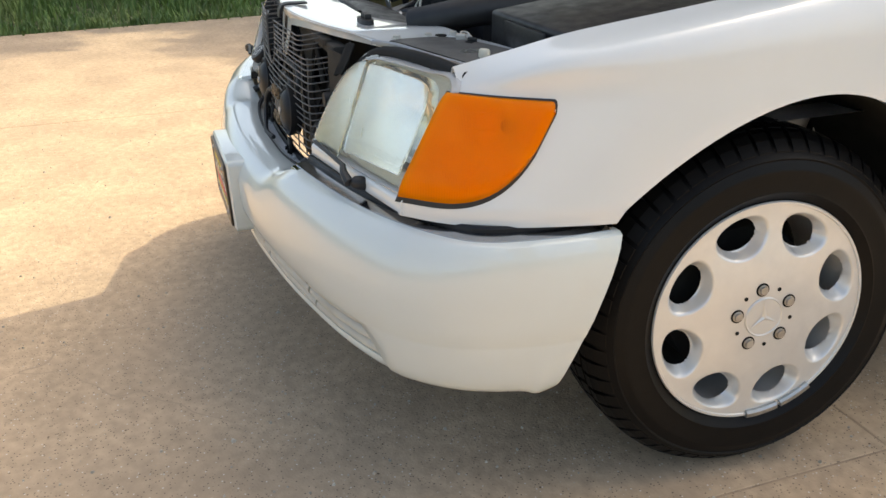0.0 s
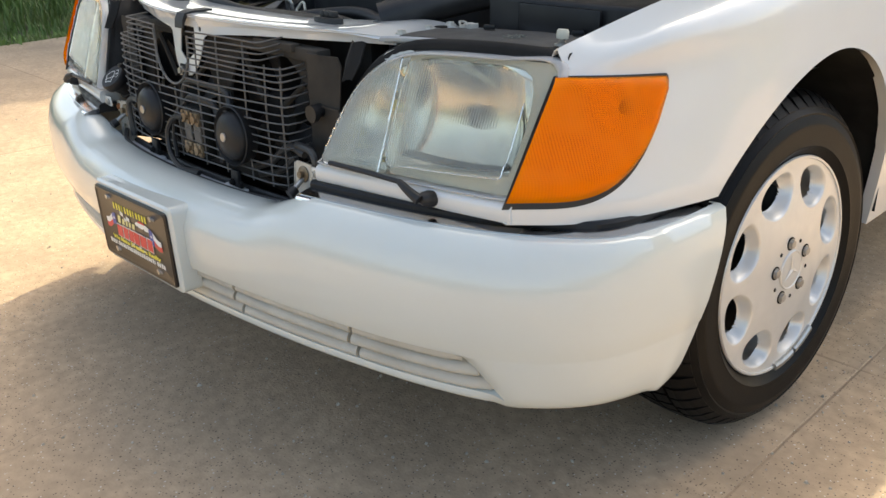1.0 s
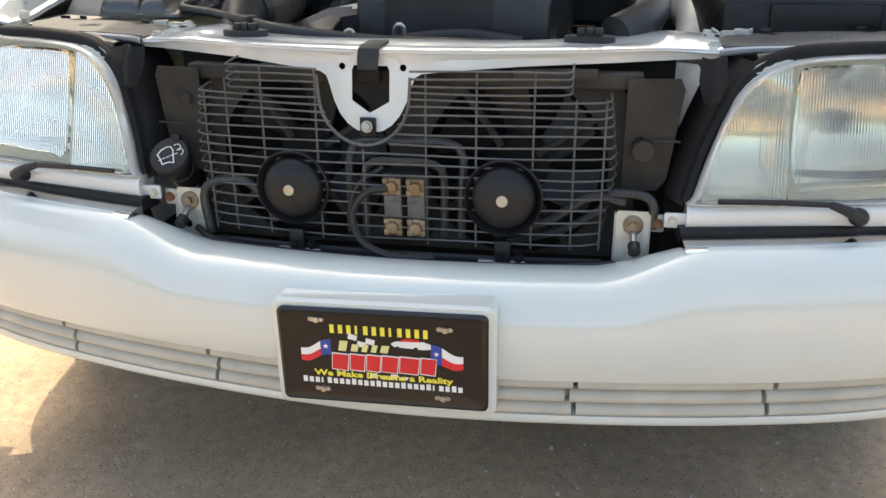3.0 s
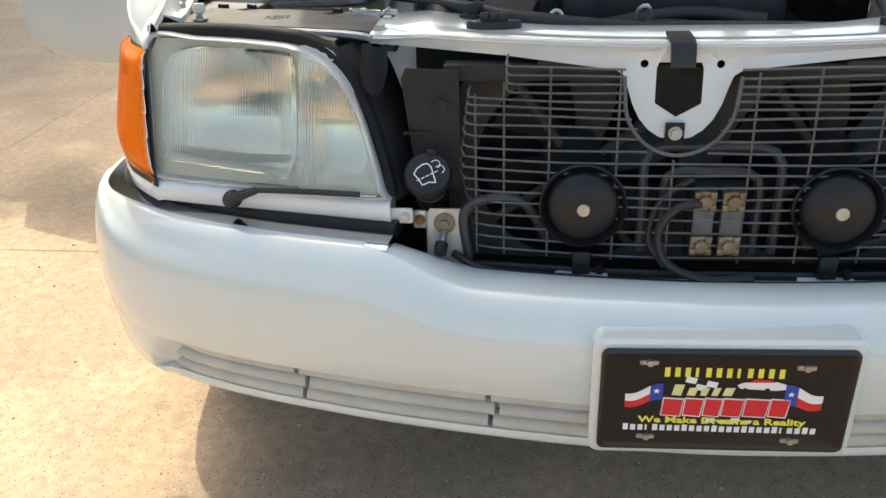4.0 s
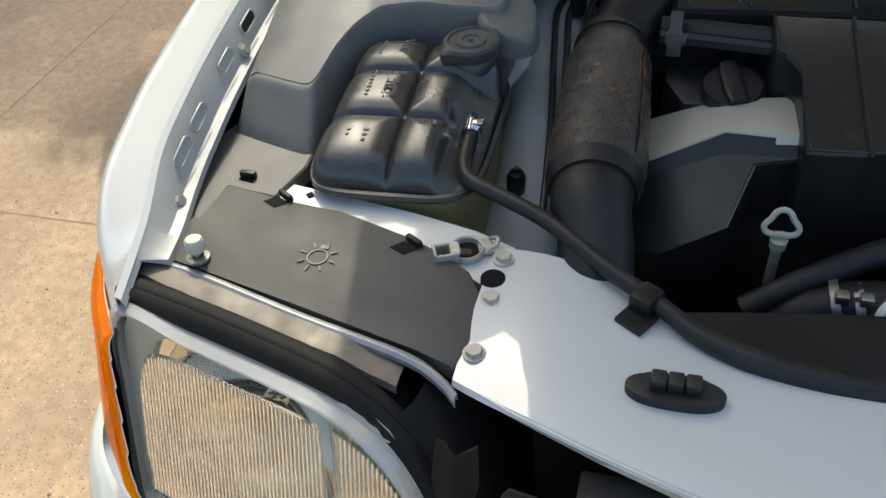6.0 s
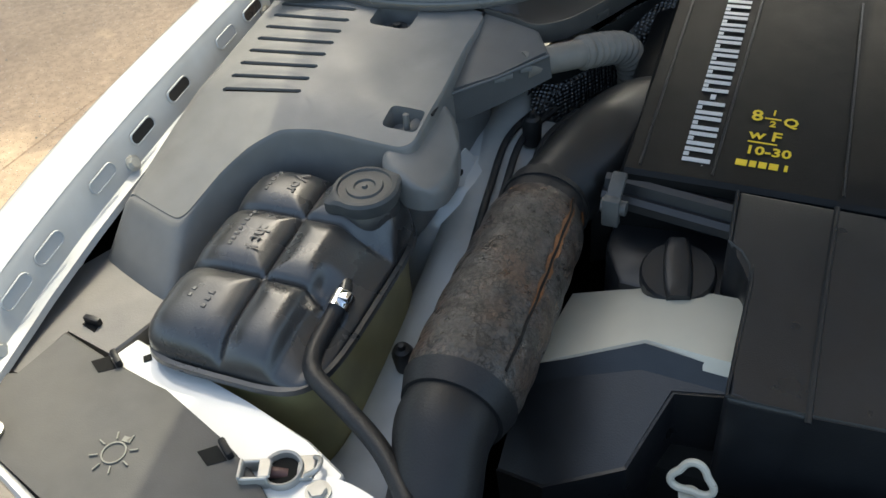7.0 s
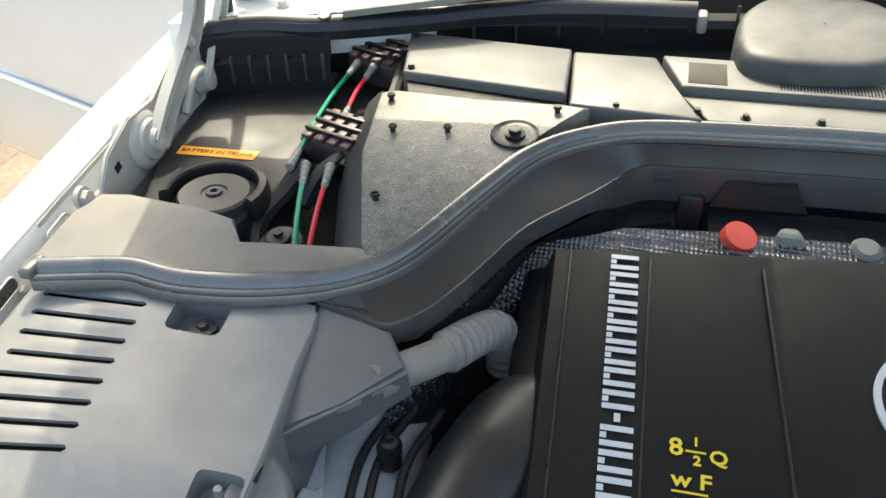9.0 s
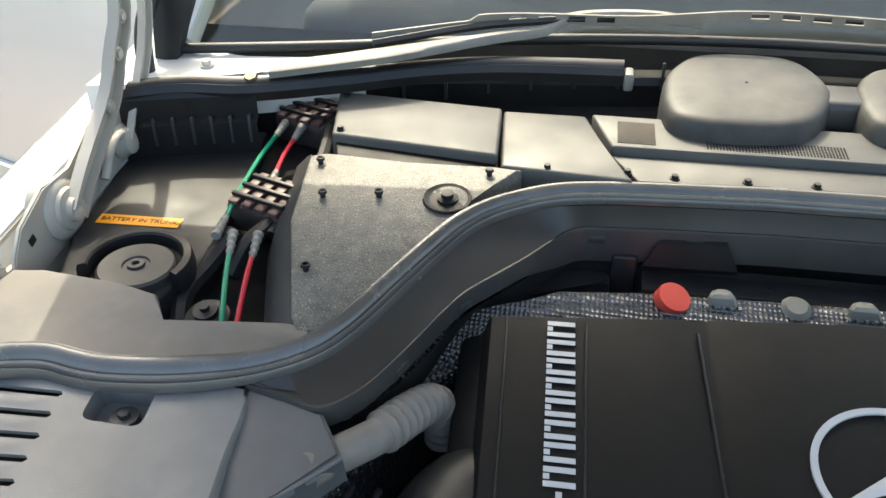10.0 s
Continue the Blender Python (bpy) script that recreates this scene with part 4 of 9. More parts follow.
    revolve(bm, pv + Vector((0, 0.02, 0)), (0, -1, 0.25), [(0.012, -0.01), (0.013, 0.006), (0.011, 0.016), (0.006, 0.022), (0.0, 0.023)], 18)
    a, b = pv + Vector((0, -0.004, 0.004)), Vector((s * 0.600, lamp_y(-0.60, 0.605) - 0.034, 0.603))
    tube(bm, [a, a.lerp(b, 0.5) + Vector((0, -0.004, 0.003)), b], lambda t: 0.009 - 0.0035 * t, 8, 8)
    e = Vector((s * 0.452, lamp_y(-0.452, 0.606) - 0.024, 0.606))
    tube(bm, [b, b.lerp(e, 0.5) + Vector((0, 0, 0.001)), e], 0.0042, 8, 6)
    part("lamp_wiper", bm, "rubber", lamp, "small black headlamp wiper", smooth=40)
    # black rubber seal over the lamp and down its inner side
    bm = bmesh.new()
    seal = [(-0.79, 0.785), (-0.68, 0.790), (-0.60, 0.789), (-0.540, 0.784), (-0.495, 0.766), (-0.466, 0.738), (-0.445, 0.700), (-0.428, 0.660), (-0.414, 0.612), (-0.410, 0.598)]
    rows = []
    for q in spline([(x, z, 0) for x, z in seal], 36):
        x, z = q.x, q.y
        yb = lamp_y(x, min(z, 0.79))
        w = lerp(1.0, 0.55, smooth01(-0.50, -0.42, x))
        nx, nz = (0.0, 1.0)
        k = smooth01(-0.56, -0.44, x)
        nx, nz = math.sin(k * 1.35), math.cos(k * 1.35)
        pr = [(-0.004, 0.001), (0.005, 0.002), (0.0100 * w, 0.006), (0.0115 * w, 0.012), (0.0085, 0.0155), (0.0100, 0.0180), (0.0100, 0.0260), (0.0060, 0.031), (-0.006, 0.034), (-0.012, 0.026)]
        rows.append([Vector((s * -(x + o * nx), yb + d * lerp(1, 0.9, k), z + o * nz)) for o, d in pr])
    skin(bm, rows, closed=True, cap=True)
    part("lamp_seal", bm, "seal_black", lamp, "black rubber weatherstrip over headlamp", smooth=50)
    bm = bmesh.new()
    rows = []
    for k in range(25):
        x = lerp(-0.783, -0.500, k / 24)
        yb = lamp_y(x, 0.788)
        z = 0.7885 - 0.010 * smooth01(-0.57, -0.50, x)
        rows.append([Vector((s * -x, yb + d, z + h + 0.0008 * math.sin(k * 1.7))) for d, h in ((0.031, -0.004), (0.034, 0.002), (0.044, 0.003), (0.056, 0.0015), (0.060, -0.004))])
    skin(bm, rows)
    thicken(bm, 0.001)
    part("seal_rail", bm, "rail", lamp, "dusty metal rail behind lamp seal", smooth=40)
    bm = bmesh.new()
    rows = []
    for q in spline([(-0.500, 0.772, 0), (-0.468, 0.742, 0), (-0.447, 0.702, 0), (-0.430, 0.660, 0), (-0.414, 0.610, 0), (-0.408, 0.588, 0)], 22):
        x, z = q.x, q.y
        yb = lamp_y(x, z)
        rows.append([Vector((s * -(x + o), yb + d, z + dz)) for o, d, dz in ((0.002, 0.010, 0.002), (0.010, 0.016, 0.005), (0.018, 0.030, 0.006), (0.024, 0.060, 0.006), (0.026, 0.130, 0.004))])
    skin(bm, rows)
    thicken(bm, 0.002)
    part("gap_rubber", bm, "seal_black", lamp, "black rubber filler beside headlamp", smooth=50)
    bm = bmesh.new()
    rows = []
    for z, w in ((0.786, 0.017), (0.772, 0.018), (0.755, 0.019), (0.740, 0.015), (0.728, 0.011)):
        rows.append([Vector((s * (0.436 - w + 2 * w * k / 6), 0.205 + 0.006 * math.cos(k * 1.1) + 0.5 * (0.786 - z) * -0.35 + 0.30 * (z - 0.70), z - 0.002 * math.sin(k))) for k in range(7)])
    skin(bm, rows)
    thicken(bm, 0.003)
    part("rubber_flap", bm, "seal_black", lamp, "black rubber corner flap above headlamp", smooth=50)
    # white panel under the lamp
    bm = bmesh.new()
    rows = []
    for q in spline([(-0.412, 0, 0), (-0.5, 0, 0), (-0.6, 0, 0), (-0.7, 0, 0), (-0.776, 0, 0)], 24):
        x = q.x
        y = lamp_y(x, 0.58) - 0.007
        rows.append([Vector((s * -x, y + d, z)) for d, z in ((0.045, 0.5955), (0.010, 0.5945), (0.002, 0.591), (-0.001, 0.585), (-0.001, 0.570), (0.004, 0.5635), (0.045, 0.5625))])
    skin(bm, rows, closed=True, cap=True)
    pan = part("lamp_panel", bm, "paint", lamp, "white painted strip below headlamp", smooth=40)
    bm = bmesh.new()
    y = lamp_y(-0.41, 0.58)
    box(bm, (s * 0.400, y + 0.006, 0.571), (0.034, 0.004, 0.022), bevel=0.003)
    part("tab", bm, "paint", pan, smooth=40)
    bolt("screw", (s * 0.394, y + 0.001, 0.571), (0, -1, 0.1), 0.005, pan, "zinc", 0.004)
    return lamp


headlamps = {s: build_headlamp(s) for s in (-1, 1)}


# --- wheels ---
def ring_profile(bm, c, s, prof, seg):
    revolve(bm, c, (s, 0, 0), prof, seg, ref=(0, 0, 1))


def build_wheel(s, y, detail=True):
    C = Vector((0, 0, 0))
    w = new("wheel")
    w.parent = car
    w.location = (s * 0.8065, y, 0.324)
    w.rotation_euler = (0, radians(-2.5 if s > 0 else 1), radians(-4))        # steered a little, top leaning in
    turn = w.rotation_euler.to_matrix()

    def grounded(p):
        """Keeps the tyre's foot flat on the ground."""
        q = turn @ Vector(p)
        q.z = max(q.z, -0.3325)
        return turn.inverted() @ q
    w["label"] = "silver eight-hole alloy wheel with black tyre"
    # tyre carcass (profile: radius, distance outward)
    bm = bmesh.new()
    prof = [(0.216, -0.10), (0.235, -0.108), (0.275, -0.113), (0.305, -0.108), (0.324, -0.092), (0.3325, -0.06), (0.3335, 0.0), (0.3315, 0.05), (0.328, 0.072), (0.320, 0.090), (0.311, 0.104), (0.300, 0.114), (0.2975, 0.1165), (0.294, 0.1150), (0.280, 0.1200), (0.276, 0.1212), (0.272, 0.1205), (0.258, 0.1215), (0.242, 0.1185), (0.2375, 0.1195), (0.234, 0.1165), (0.226, 0.110), (0.219, 0.106), (0.213, 0.100)]
    ring_profile(bm, C, s, prof, 120)
    for v in bm.verts:
        v.co = grounded(v.co)
    part("tyre", bm, "tyre", w, "black radial tyre with dusty tread", smooth=30)
    # tread blocks; the outer bands wrap over the shoulder
    def tread_r(x):
        return 0.3410 - 0.0030 * (x / 0.06) ** 2 - (0.027 * max(0.0, (abs(x) - 0.066) / 0.046) ** 1.8)
    verts, faces = [], []
    for band, xs in enumerate(((0.060, 0.074, 0.090, 0.1075), (0.022, 0.038, 0.054), (-0.016, 0.0, 0.016), (-0.054, -0.038, -0.022), (-0.1075, -0.090, -0.074, -0.060))):
        n = 58
        for k in range(n):
            wide = 0.80 if k % 3 else 0.74
            a0, a1 = (k + 0.07) / n * 2 * math.pi, (k + 0.07 + wide) / n * 2 * math.pi
            sk = (0.22 if band % 2 else -0.22) / n * 2 * math.pi
            b = len(verts)
            for i, xx in enumerate(xs):
                da = sk * i / (len(xs) - 1)
                for r in (tread_r(xx) - 0.012, tread_r(xx)):
                    for a in (a0 + da, a1 + da):
                        verts.append(grounded((s * xx, r * math.sin(a), r * math.cos(a))))
            for i in range(len(xs) - 1):
                p, q = b + 4 * i, b + 4 * i + 4
                faces += [(p + 2, p + 3, q + 3, q + 2), (p, p + 2, q + 2, q), (p + 1, q + 1, q + 3, p + 3)]
            q = b + 4 * (len(xs) - 1)
            faces += [(b, b + 1, b + 3, b + 2), (q, q + 2, q + 3, q + 1)]
    me = bpy.data.meshes.new("tread")
    me.from_pydata(verts, [], faces)
    me.materials.append(M["tyre"])
    ob = new("tread", me)
    ob.parent = w
    tagged(ob, kind="stuff")
    # rim barrel
    bm = bmesh.new()
    ring_profile(bm, C, s, [(0.205, -0.10), (0.195, -0.02), (0.198, 0.06), (0.209, 0.092), (0.2165, 0.102), (0.2195, 0.1085), (0.2175, 0.112), (0.2135, 0.112), (0.2115, 0.107)], 96)
    part("rim", bm, "alloy", w, "silver painted alloy rim", smooth=35)
    # face disc with eight oval openings
    bm = bmesh.new()
    N = 384
    def face_h(r):
        return 0.122 - 0.013 * smooth01(0.05, 0.215, r)
    hole_r, hr, ht, bore, lead = 0.1635, 0.0400, 0.0535, 0.72, radians(3.2)

    def inside(r, a):
        a -= lead
        k = round(a / (math.pi / 4) - 0.5) + 0.5
        da = a - k * math.pi / 4
        rr, tt = r * math.cos(da) - hole_r, r * math.sin(da)
        tt2 = ht * (1 + 0.18 * rr / hr)
        return math.hypot(rr / hr, tt / tt2), k * math.pi / 4 + lead, rr, tt
    # polar grid pushed in where the openings are
    R = [0.0] + [0.02 + 0.1925 * k / 110 for k in range(111)]
    rows = []
    for r in R[1:]:
        row = []
        for j in range(N):
            a = 2 * math.pi * j / N
            d, _, _, _ = inside(r, a)
            h = face_h(r)
            dep = min(1.0, max(0.0, (1.0 - d) / (1.0 - bore)))
            h -= 0.024 * (dep ** 1.5 if dep < 0.2 else dep - 0.11 * (1 - dep) / 0.8)
            row.append(C + Vector((s * h, r * math.sin(a), r * math.cos(a))))
        rows.append(row)
    skin(bm, rows, closed=True)
    bm.verts.ensure_lookup_table()
    bm.faces.new(bm.verts[:N])
    dead = []
    for f in bm.faces:
        if len(f.verts) > 4:
            continue
        q = f.calc_center_median() - C
        r, a = math.hypot(q.y, q.z), math.atan2(q.y, q.z)
        d, _, rr, tt = inside(r, a)
        if math.hypot((rr - 0.002) / (hr * bore), tt / (ht * bore)) < 1:
            dead.append(f)
    bmesh.ops.delete(bm, geom=dead, context="FACES")
    for v in {v for e in bm.edges if e.is_boundary for v in e.verts}:       # true oval edges
        q = v.co - C
        r, a = math.hypot(q.y, q.z), math.atan2(q.y, q.z)
        d, mid, rr, tt = inside(r, a)
        g = math.hypot((rr - 0.002) / (hr * bore), tt / (ht * bore))
        if d < 1.0 and g > 0.5:
            rr, tt = 0.002 + (rr - 0.002) / g, tt / g
            r2, a2 = math.hypot(rr + hole_r, tt), mid + math.atan2(tt, rr + hole_r)
            v.co = C + Vector((q.x, r2 * math.sin(a2), r2 * math.cos(a2)))
    part("rim_face", bm, "alloy", w, "smooth alloy face with eight oval openings", smooth=60)
    # hub behind
    bm = bmesh.new()
    ring_profile(bm, C, s, [(0.0, 0.040), (0.148, 0.040), (0.152, 0.034), (0.152, -0.02)], 48)
    part("brake_disc", bm, "deep", w, "dark brake disc", smooth=35)
    # added sheet shuts out lit ground; near-black for the openings' shade
    bm = bmesh.new()
    ring_profile(bm, C, s, [(0.0, -0.050), (0.194, -0.050), (0.196, -0.056), (0.0, -0.060)], 48)
    part("brake_shield", bm, "deep", w, "dark backing sheet added inside the wheel", smooth=35)
    # cap, bolts
    bm = bmesh.new()
    ring_profile(bm, C, s, [(0.0395, 0.116), (0.0395, 0.1232), (0.0375, 0.1250), (0.0355, 0.1236), (0.0, 0.1242)], 48)
    part("centre_cap", bm, "alloy", w, "round wheel centre cap", smooth=35)
    bm = bmesh.new()
    for k in range(3):
        a = 2 * math.pi * k / 3 - 0.10 * s
        d = Vector((0, math.sin(a), math.cos(a)))
        u = Vector((0, math.cos(a), -math.sin(a)))
        o = C + Vector((s * 0.1248, 0, 0))
        vs = [bm.verts.new(o + u * 0.005), bm.verts.new(o + d * 0.034), bm.verts.new(o - u * 0.005), bm.verts.new(o + Vector((s * 0.003, 0, 0)))]
        bm.faces.new((vs[0], vs[1], vs[3])), bm.faces.new((vs[1], vs[2], vs[3]))
    part("cap_emblem", bm, "alloy", w, smooth=0)
    for k in range(5):
        a = 2 * math.pi * k / 5 - 0.155 * s
        d = Vector((0, math.sin(a), math.cos(a)))
        # near-black disc gives the bolt recess its shade
        bm = bmesh.new()
        p = C + d * 0.056
        rod(bm, p + Vector((s * 0.11, 0, 0)), p + Vector((s * 0.1228, 0, 0)), 0.0132, seg=20)
        part("bolt_recess", bm, "deep", w, smooth=0)
        bm = bmesh.new()
        rod(bm, p + Vector((s * 0.11, 0, 0)), p + Vector((s * 0.1285, 0, 0)), 0.0092, 0.0082, 6)
        revolve(bm, p, (s, 0, 0), [(0.0102, 0.118), (0.0102, 0.1245), (0.0082, 0.1250)], 18)
        part("lug_bolt", bm, "steel", w, "worn steel lug bolt", smooth=30)
        bm = bmesh.new()
        a += math.pi / 5
        d = Vector((0, math.sin(a), math.cos(a)))
        p = C + d * 0.058
        rod(bm, p + Vector((s * 0.110, 0, 0)), p + Vector((s * 0.1228, 0, 0)), 0.0040, seg=10)
        part("pin_hole", bm, "deep", w, smooth=0)
    # balance weights clamped on the rim edge
    for k in range(2):
        a0 = math.radians(143 + 20 * k) if s > 0 else math.radians(150 + 18 * k)
        bm = bmesh.new()
        rows = []
        for j in range(7):
            a = a0 + math.radians(18) * j / 6
            rows.append([C + Vector((s * h, r * math.sin(a), r * math.cos(a))) for r, h in ((0.2215, 0.108), (0.2205, 0.1165), (0.2115, 0.1180), (0.2065, 0.1145), (0.207, 0.108))])
        skin(bm, rows, closed=True, cap=True)
        part("balance_weight", bm, "steel", w, "grey clip-on balance weight", smooth=30)
    return w


front_wheels = {s: build_wheel(s, 0.872) for s in (-1, 1)}


# --- wheel housings, underbody, sides ---
def build_shell():
    for s in (-1, 1):
        bm = bmesh.new()
        rows = []
        for k in range(25):
            a = math.pi * k / 24
            y, z = ARCH_Y - 0.418 * math.cos(a), 0.33 + 0.422 * math.sin(a)
            rows.append([(s * 0.925, y, z), (s * 0.60, min(max(y, 0.60), 1.3), min(z, 0.70))])
        skin(bm, rows)
        part("wheel_housing", bm, "deep", car, "dark wheel arch liner", smooth=40)
    bm = bmesh.new()
    box(bm, (0, 2.9, 0.30), (1.70, 2.7, 0.12), bevel=0.02)
    box(bm, (0, 0.90, 0.34), (1.15, 1.2, 0.14), bevel=0.02)
    part("underbody", bm, "deep", car, "dark underbody")
    # cabin body behind the doors' line
    bm = bmesh.new()
    rows = []
    secs = [(1.64, 0.0), (2.0, 0.0), (3.2, 0.0), (4.0, 0.02), (4.7, 0.06), (5.05, 0.14)]
    for y, inn in secs:
        x = 0.936 - inn
        belt = 0.985 if y < 4 else 0.97 - (y - 4) * 0.03
        rows.append([Vector(p) for p in ((-x * 0.93, y, 0.28), (-x, y, 0.50), (-x, y, 0.75), (-x * 0.965, y, 0.92), (-x * 0.90, y, belt))])
    skin(bm, rows)
    rows2 = [[Vector((-p.x, p.y, p.z)) for p in r] for r in rows]
    skin(bm, rows2)
    rows = [[Vector((x, y, z)) for x in (-0.84, 0.0, 0.84)] for y, z in ((3.9, 0.98), (4.5, 0.96), (5.05, 0.93), (5.1, 0.8), (5.12, 0.35))]
    skin(bm, rows)
    part("body", bm, "paint", car, "white painted body sides and trunk", smooth=35)
    bm = bmesh.new()
    rows = [[Vector((x, y, z)) for x in (-0.66, -0.35, 0.0, 0.35, 0.66)] for y, z in ((2.02, 1.40), (2.3, 1.44), (2.8, 1.45), (3.2, 1.42))]
    skin(bm, rows)
    thicken(bm, 0.03)
    part("roof", bm, "paint", car, "white roof", smooth=40)
    for s in (-1, 1):
        bm = bmesh.new()
        for pts, r in ((((s * 0.80, 1.50, 0.99), (s * 0.745, 1.78, 1.23), (s * 0.68, 2.05, 1.40)), 0.028), (((s * 0.68, 2.05, 1.40), (s * 0.66, 2.7, 1.45), (s * 0.67, 3.25, 1.40)), 0.03),
                       (((s * 0.67, 3.2, 1.41), (s * 0.74, 3.6, 1.2), (s * 0.82, 4.0, 0.98)), 0.06), (((s * 0.88, 2.62, 0.95), (s * 0.78, 2.66, 1.2), (s * 0.68, 2.7, 1.44)), 0.03)):
            tube(bm, pts, r, 16, 8)
        part("pillar", bm, "paint", car, "white roof pillar", smooth=50)
    bm = bmesh.new()
    box(bm, (0, 2.8, 0.42), (1.5, 2.3, 0.1), bevel=0.02)
    part("cabin_floor", bm, "interior", car)
    for x in (-0.38, 0.38):
        for y in (2.45, 3.45):
            bm = bmesh.new()
            rows = [[(x + a, y + b, z) for a in (-0.25, 0.25)] for b, z in ((-0.26, 0.47), (-0.26, 0.66), (0.18, 0.68), (0.34, 1.16), (0.44, 1.16), (0.30, 0.47))]
            skin(bm, [[r[0] for r in rows], [r[1] for r in rows]], closed=True, cap=True)
            part("seat", bm, "interior", car, "dark grey seat")
    bm = bmesh.new()
    box(bm, (0, 1.86, 0.86), (1.42, 0.36, 0.26), bevel=0.06, seg=3)
    part("dashboard", bm, "interior", car, "dark grey dashboard")


build_shell()


# --- open front doors ---
def build_door(s):
    hinge = Vector((s * 0.945, 1.655 if s < 0 else 1.715, 0))
    tip = Vector((s * 2.085, 2.09, 0)) if s < 0 else Vector((s * 2.03, 2.34, 0))
    u = (tip - hinge).normalized()
    out = Vector((u.y * s, -u.x * s, 0)) if s > 0 else Vector((-u.y * -s, -u.x * s * -1, 0))
    out = Vector((0, 0, 1)).cross(u) if s < 0 else u.cross(Vector((0, 0, 1)))
    if out.y > 0:
        out = -out                               # outer skin looks forward when the door stands open
    L = (tip - hinge).length
    def sheet(zs, d0, d1, mat, nm, lab, parent):
        bm = bmesh.new()
        rows = []
        for k in range(13):
            f = k / 12
            row = []
            for z, bul in zs:
                cut = 0.0
                if f > 0.9 and z < 0.42:
                    cut = 0.03 * (f - 0.9) / 0.1
                row.append(hinge + u * (L * f) + out * (d1 + bul) + Vector((0, 0, z + cut)))
            for z, bul in reversed(zs):
                row.append(hinge + u * (L * f) + out * d0 + Vector((0, 0, z)))
            rows.append(row)
        skin(bm, rows, closed=True, cap=True)
        return part(nm, bm, mat, parent, lab, smooth=40)
    door = sheet([(0.60, 0.0), (0.70, 0.004), (0.80, 0.002), (0.92, -0.008), (1.02, -0.03)], -0.07, 0.0, "paint", "door", "open white front door with pale lower cladding", car)
    sheet([(0.345, -0.03), (0.38, -0.008), (0.48, 0.006), (0.56, 0.008), (0.588, 0.004)], -0.07, 0.0, "bumper", "cladding", "pale grey lower door cladding", door)
    sheet([(0.589, 0.010), (0.594, 0.013), (0.599, 0.010)], -0.01, 0.0, "chrome", "moulding", "thin bright door moulding", door)


for s in (-1, 1):
    build_door(s)


# --- radiator opening ---
def plate(outer, holes, mapping, thick, axis=(0, 1, 0), fine=0.03):
    """A flat outline with holes, laid on a surface by mapping(u, v) and given a thickness."""
    bm = bmesh.new()
    edges = []
    for loop in (outer, *holes):
        vs = [bm.verts.new((u, v, 0)) for u, v in loop]
        edges += [bm.edges.new((vs[i], vs[(i + 1) % len(vs)])) for i in range(len(vs))]
    bmesh.ops.triangle_fill(bm, use_beauty=True, use_dissolve=False, edges=edges)
    for _ in range(2):
        long_edges = [e for e in bm.edges if e.calc_length() > fine and not e.is_boundary]
        if long_edges:
            bmesh.ops.subdivide_edges(bm, edges=long_edges, cuts=1)
            bmesh.ops.triangulate(bm, faces=bm.faces[:])
    for v in bm.verts:
        v.co = Vector(mapping(v.co.x, v.co.y))
    r = bmesh.ops.extrude_face_region(bm, geom=bm.faces[:])
    bmesh.ops.translate(bm, verts=[v for v in r["geom"] if isinstance(v, bmesh.types.BMVert)], vec=Vector(axis) * thick)
    return bm


def circle(cx, cy, r, n=28, ry=None):
    return [(cx + r * math.cos(2 * math.pi * k / n), cy + (ry or r) * math.sin(2 * math.pi * k / n)) for k in range(n)]


def support_front_y(x):
    return 0.188 + 0.5 * x * x


LX = -0.045                                       # the latch sits a little off the middle


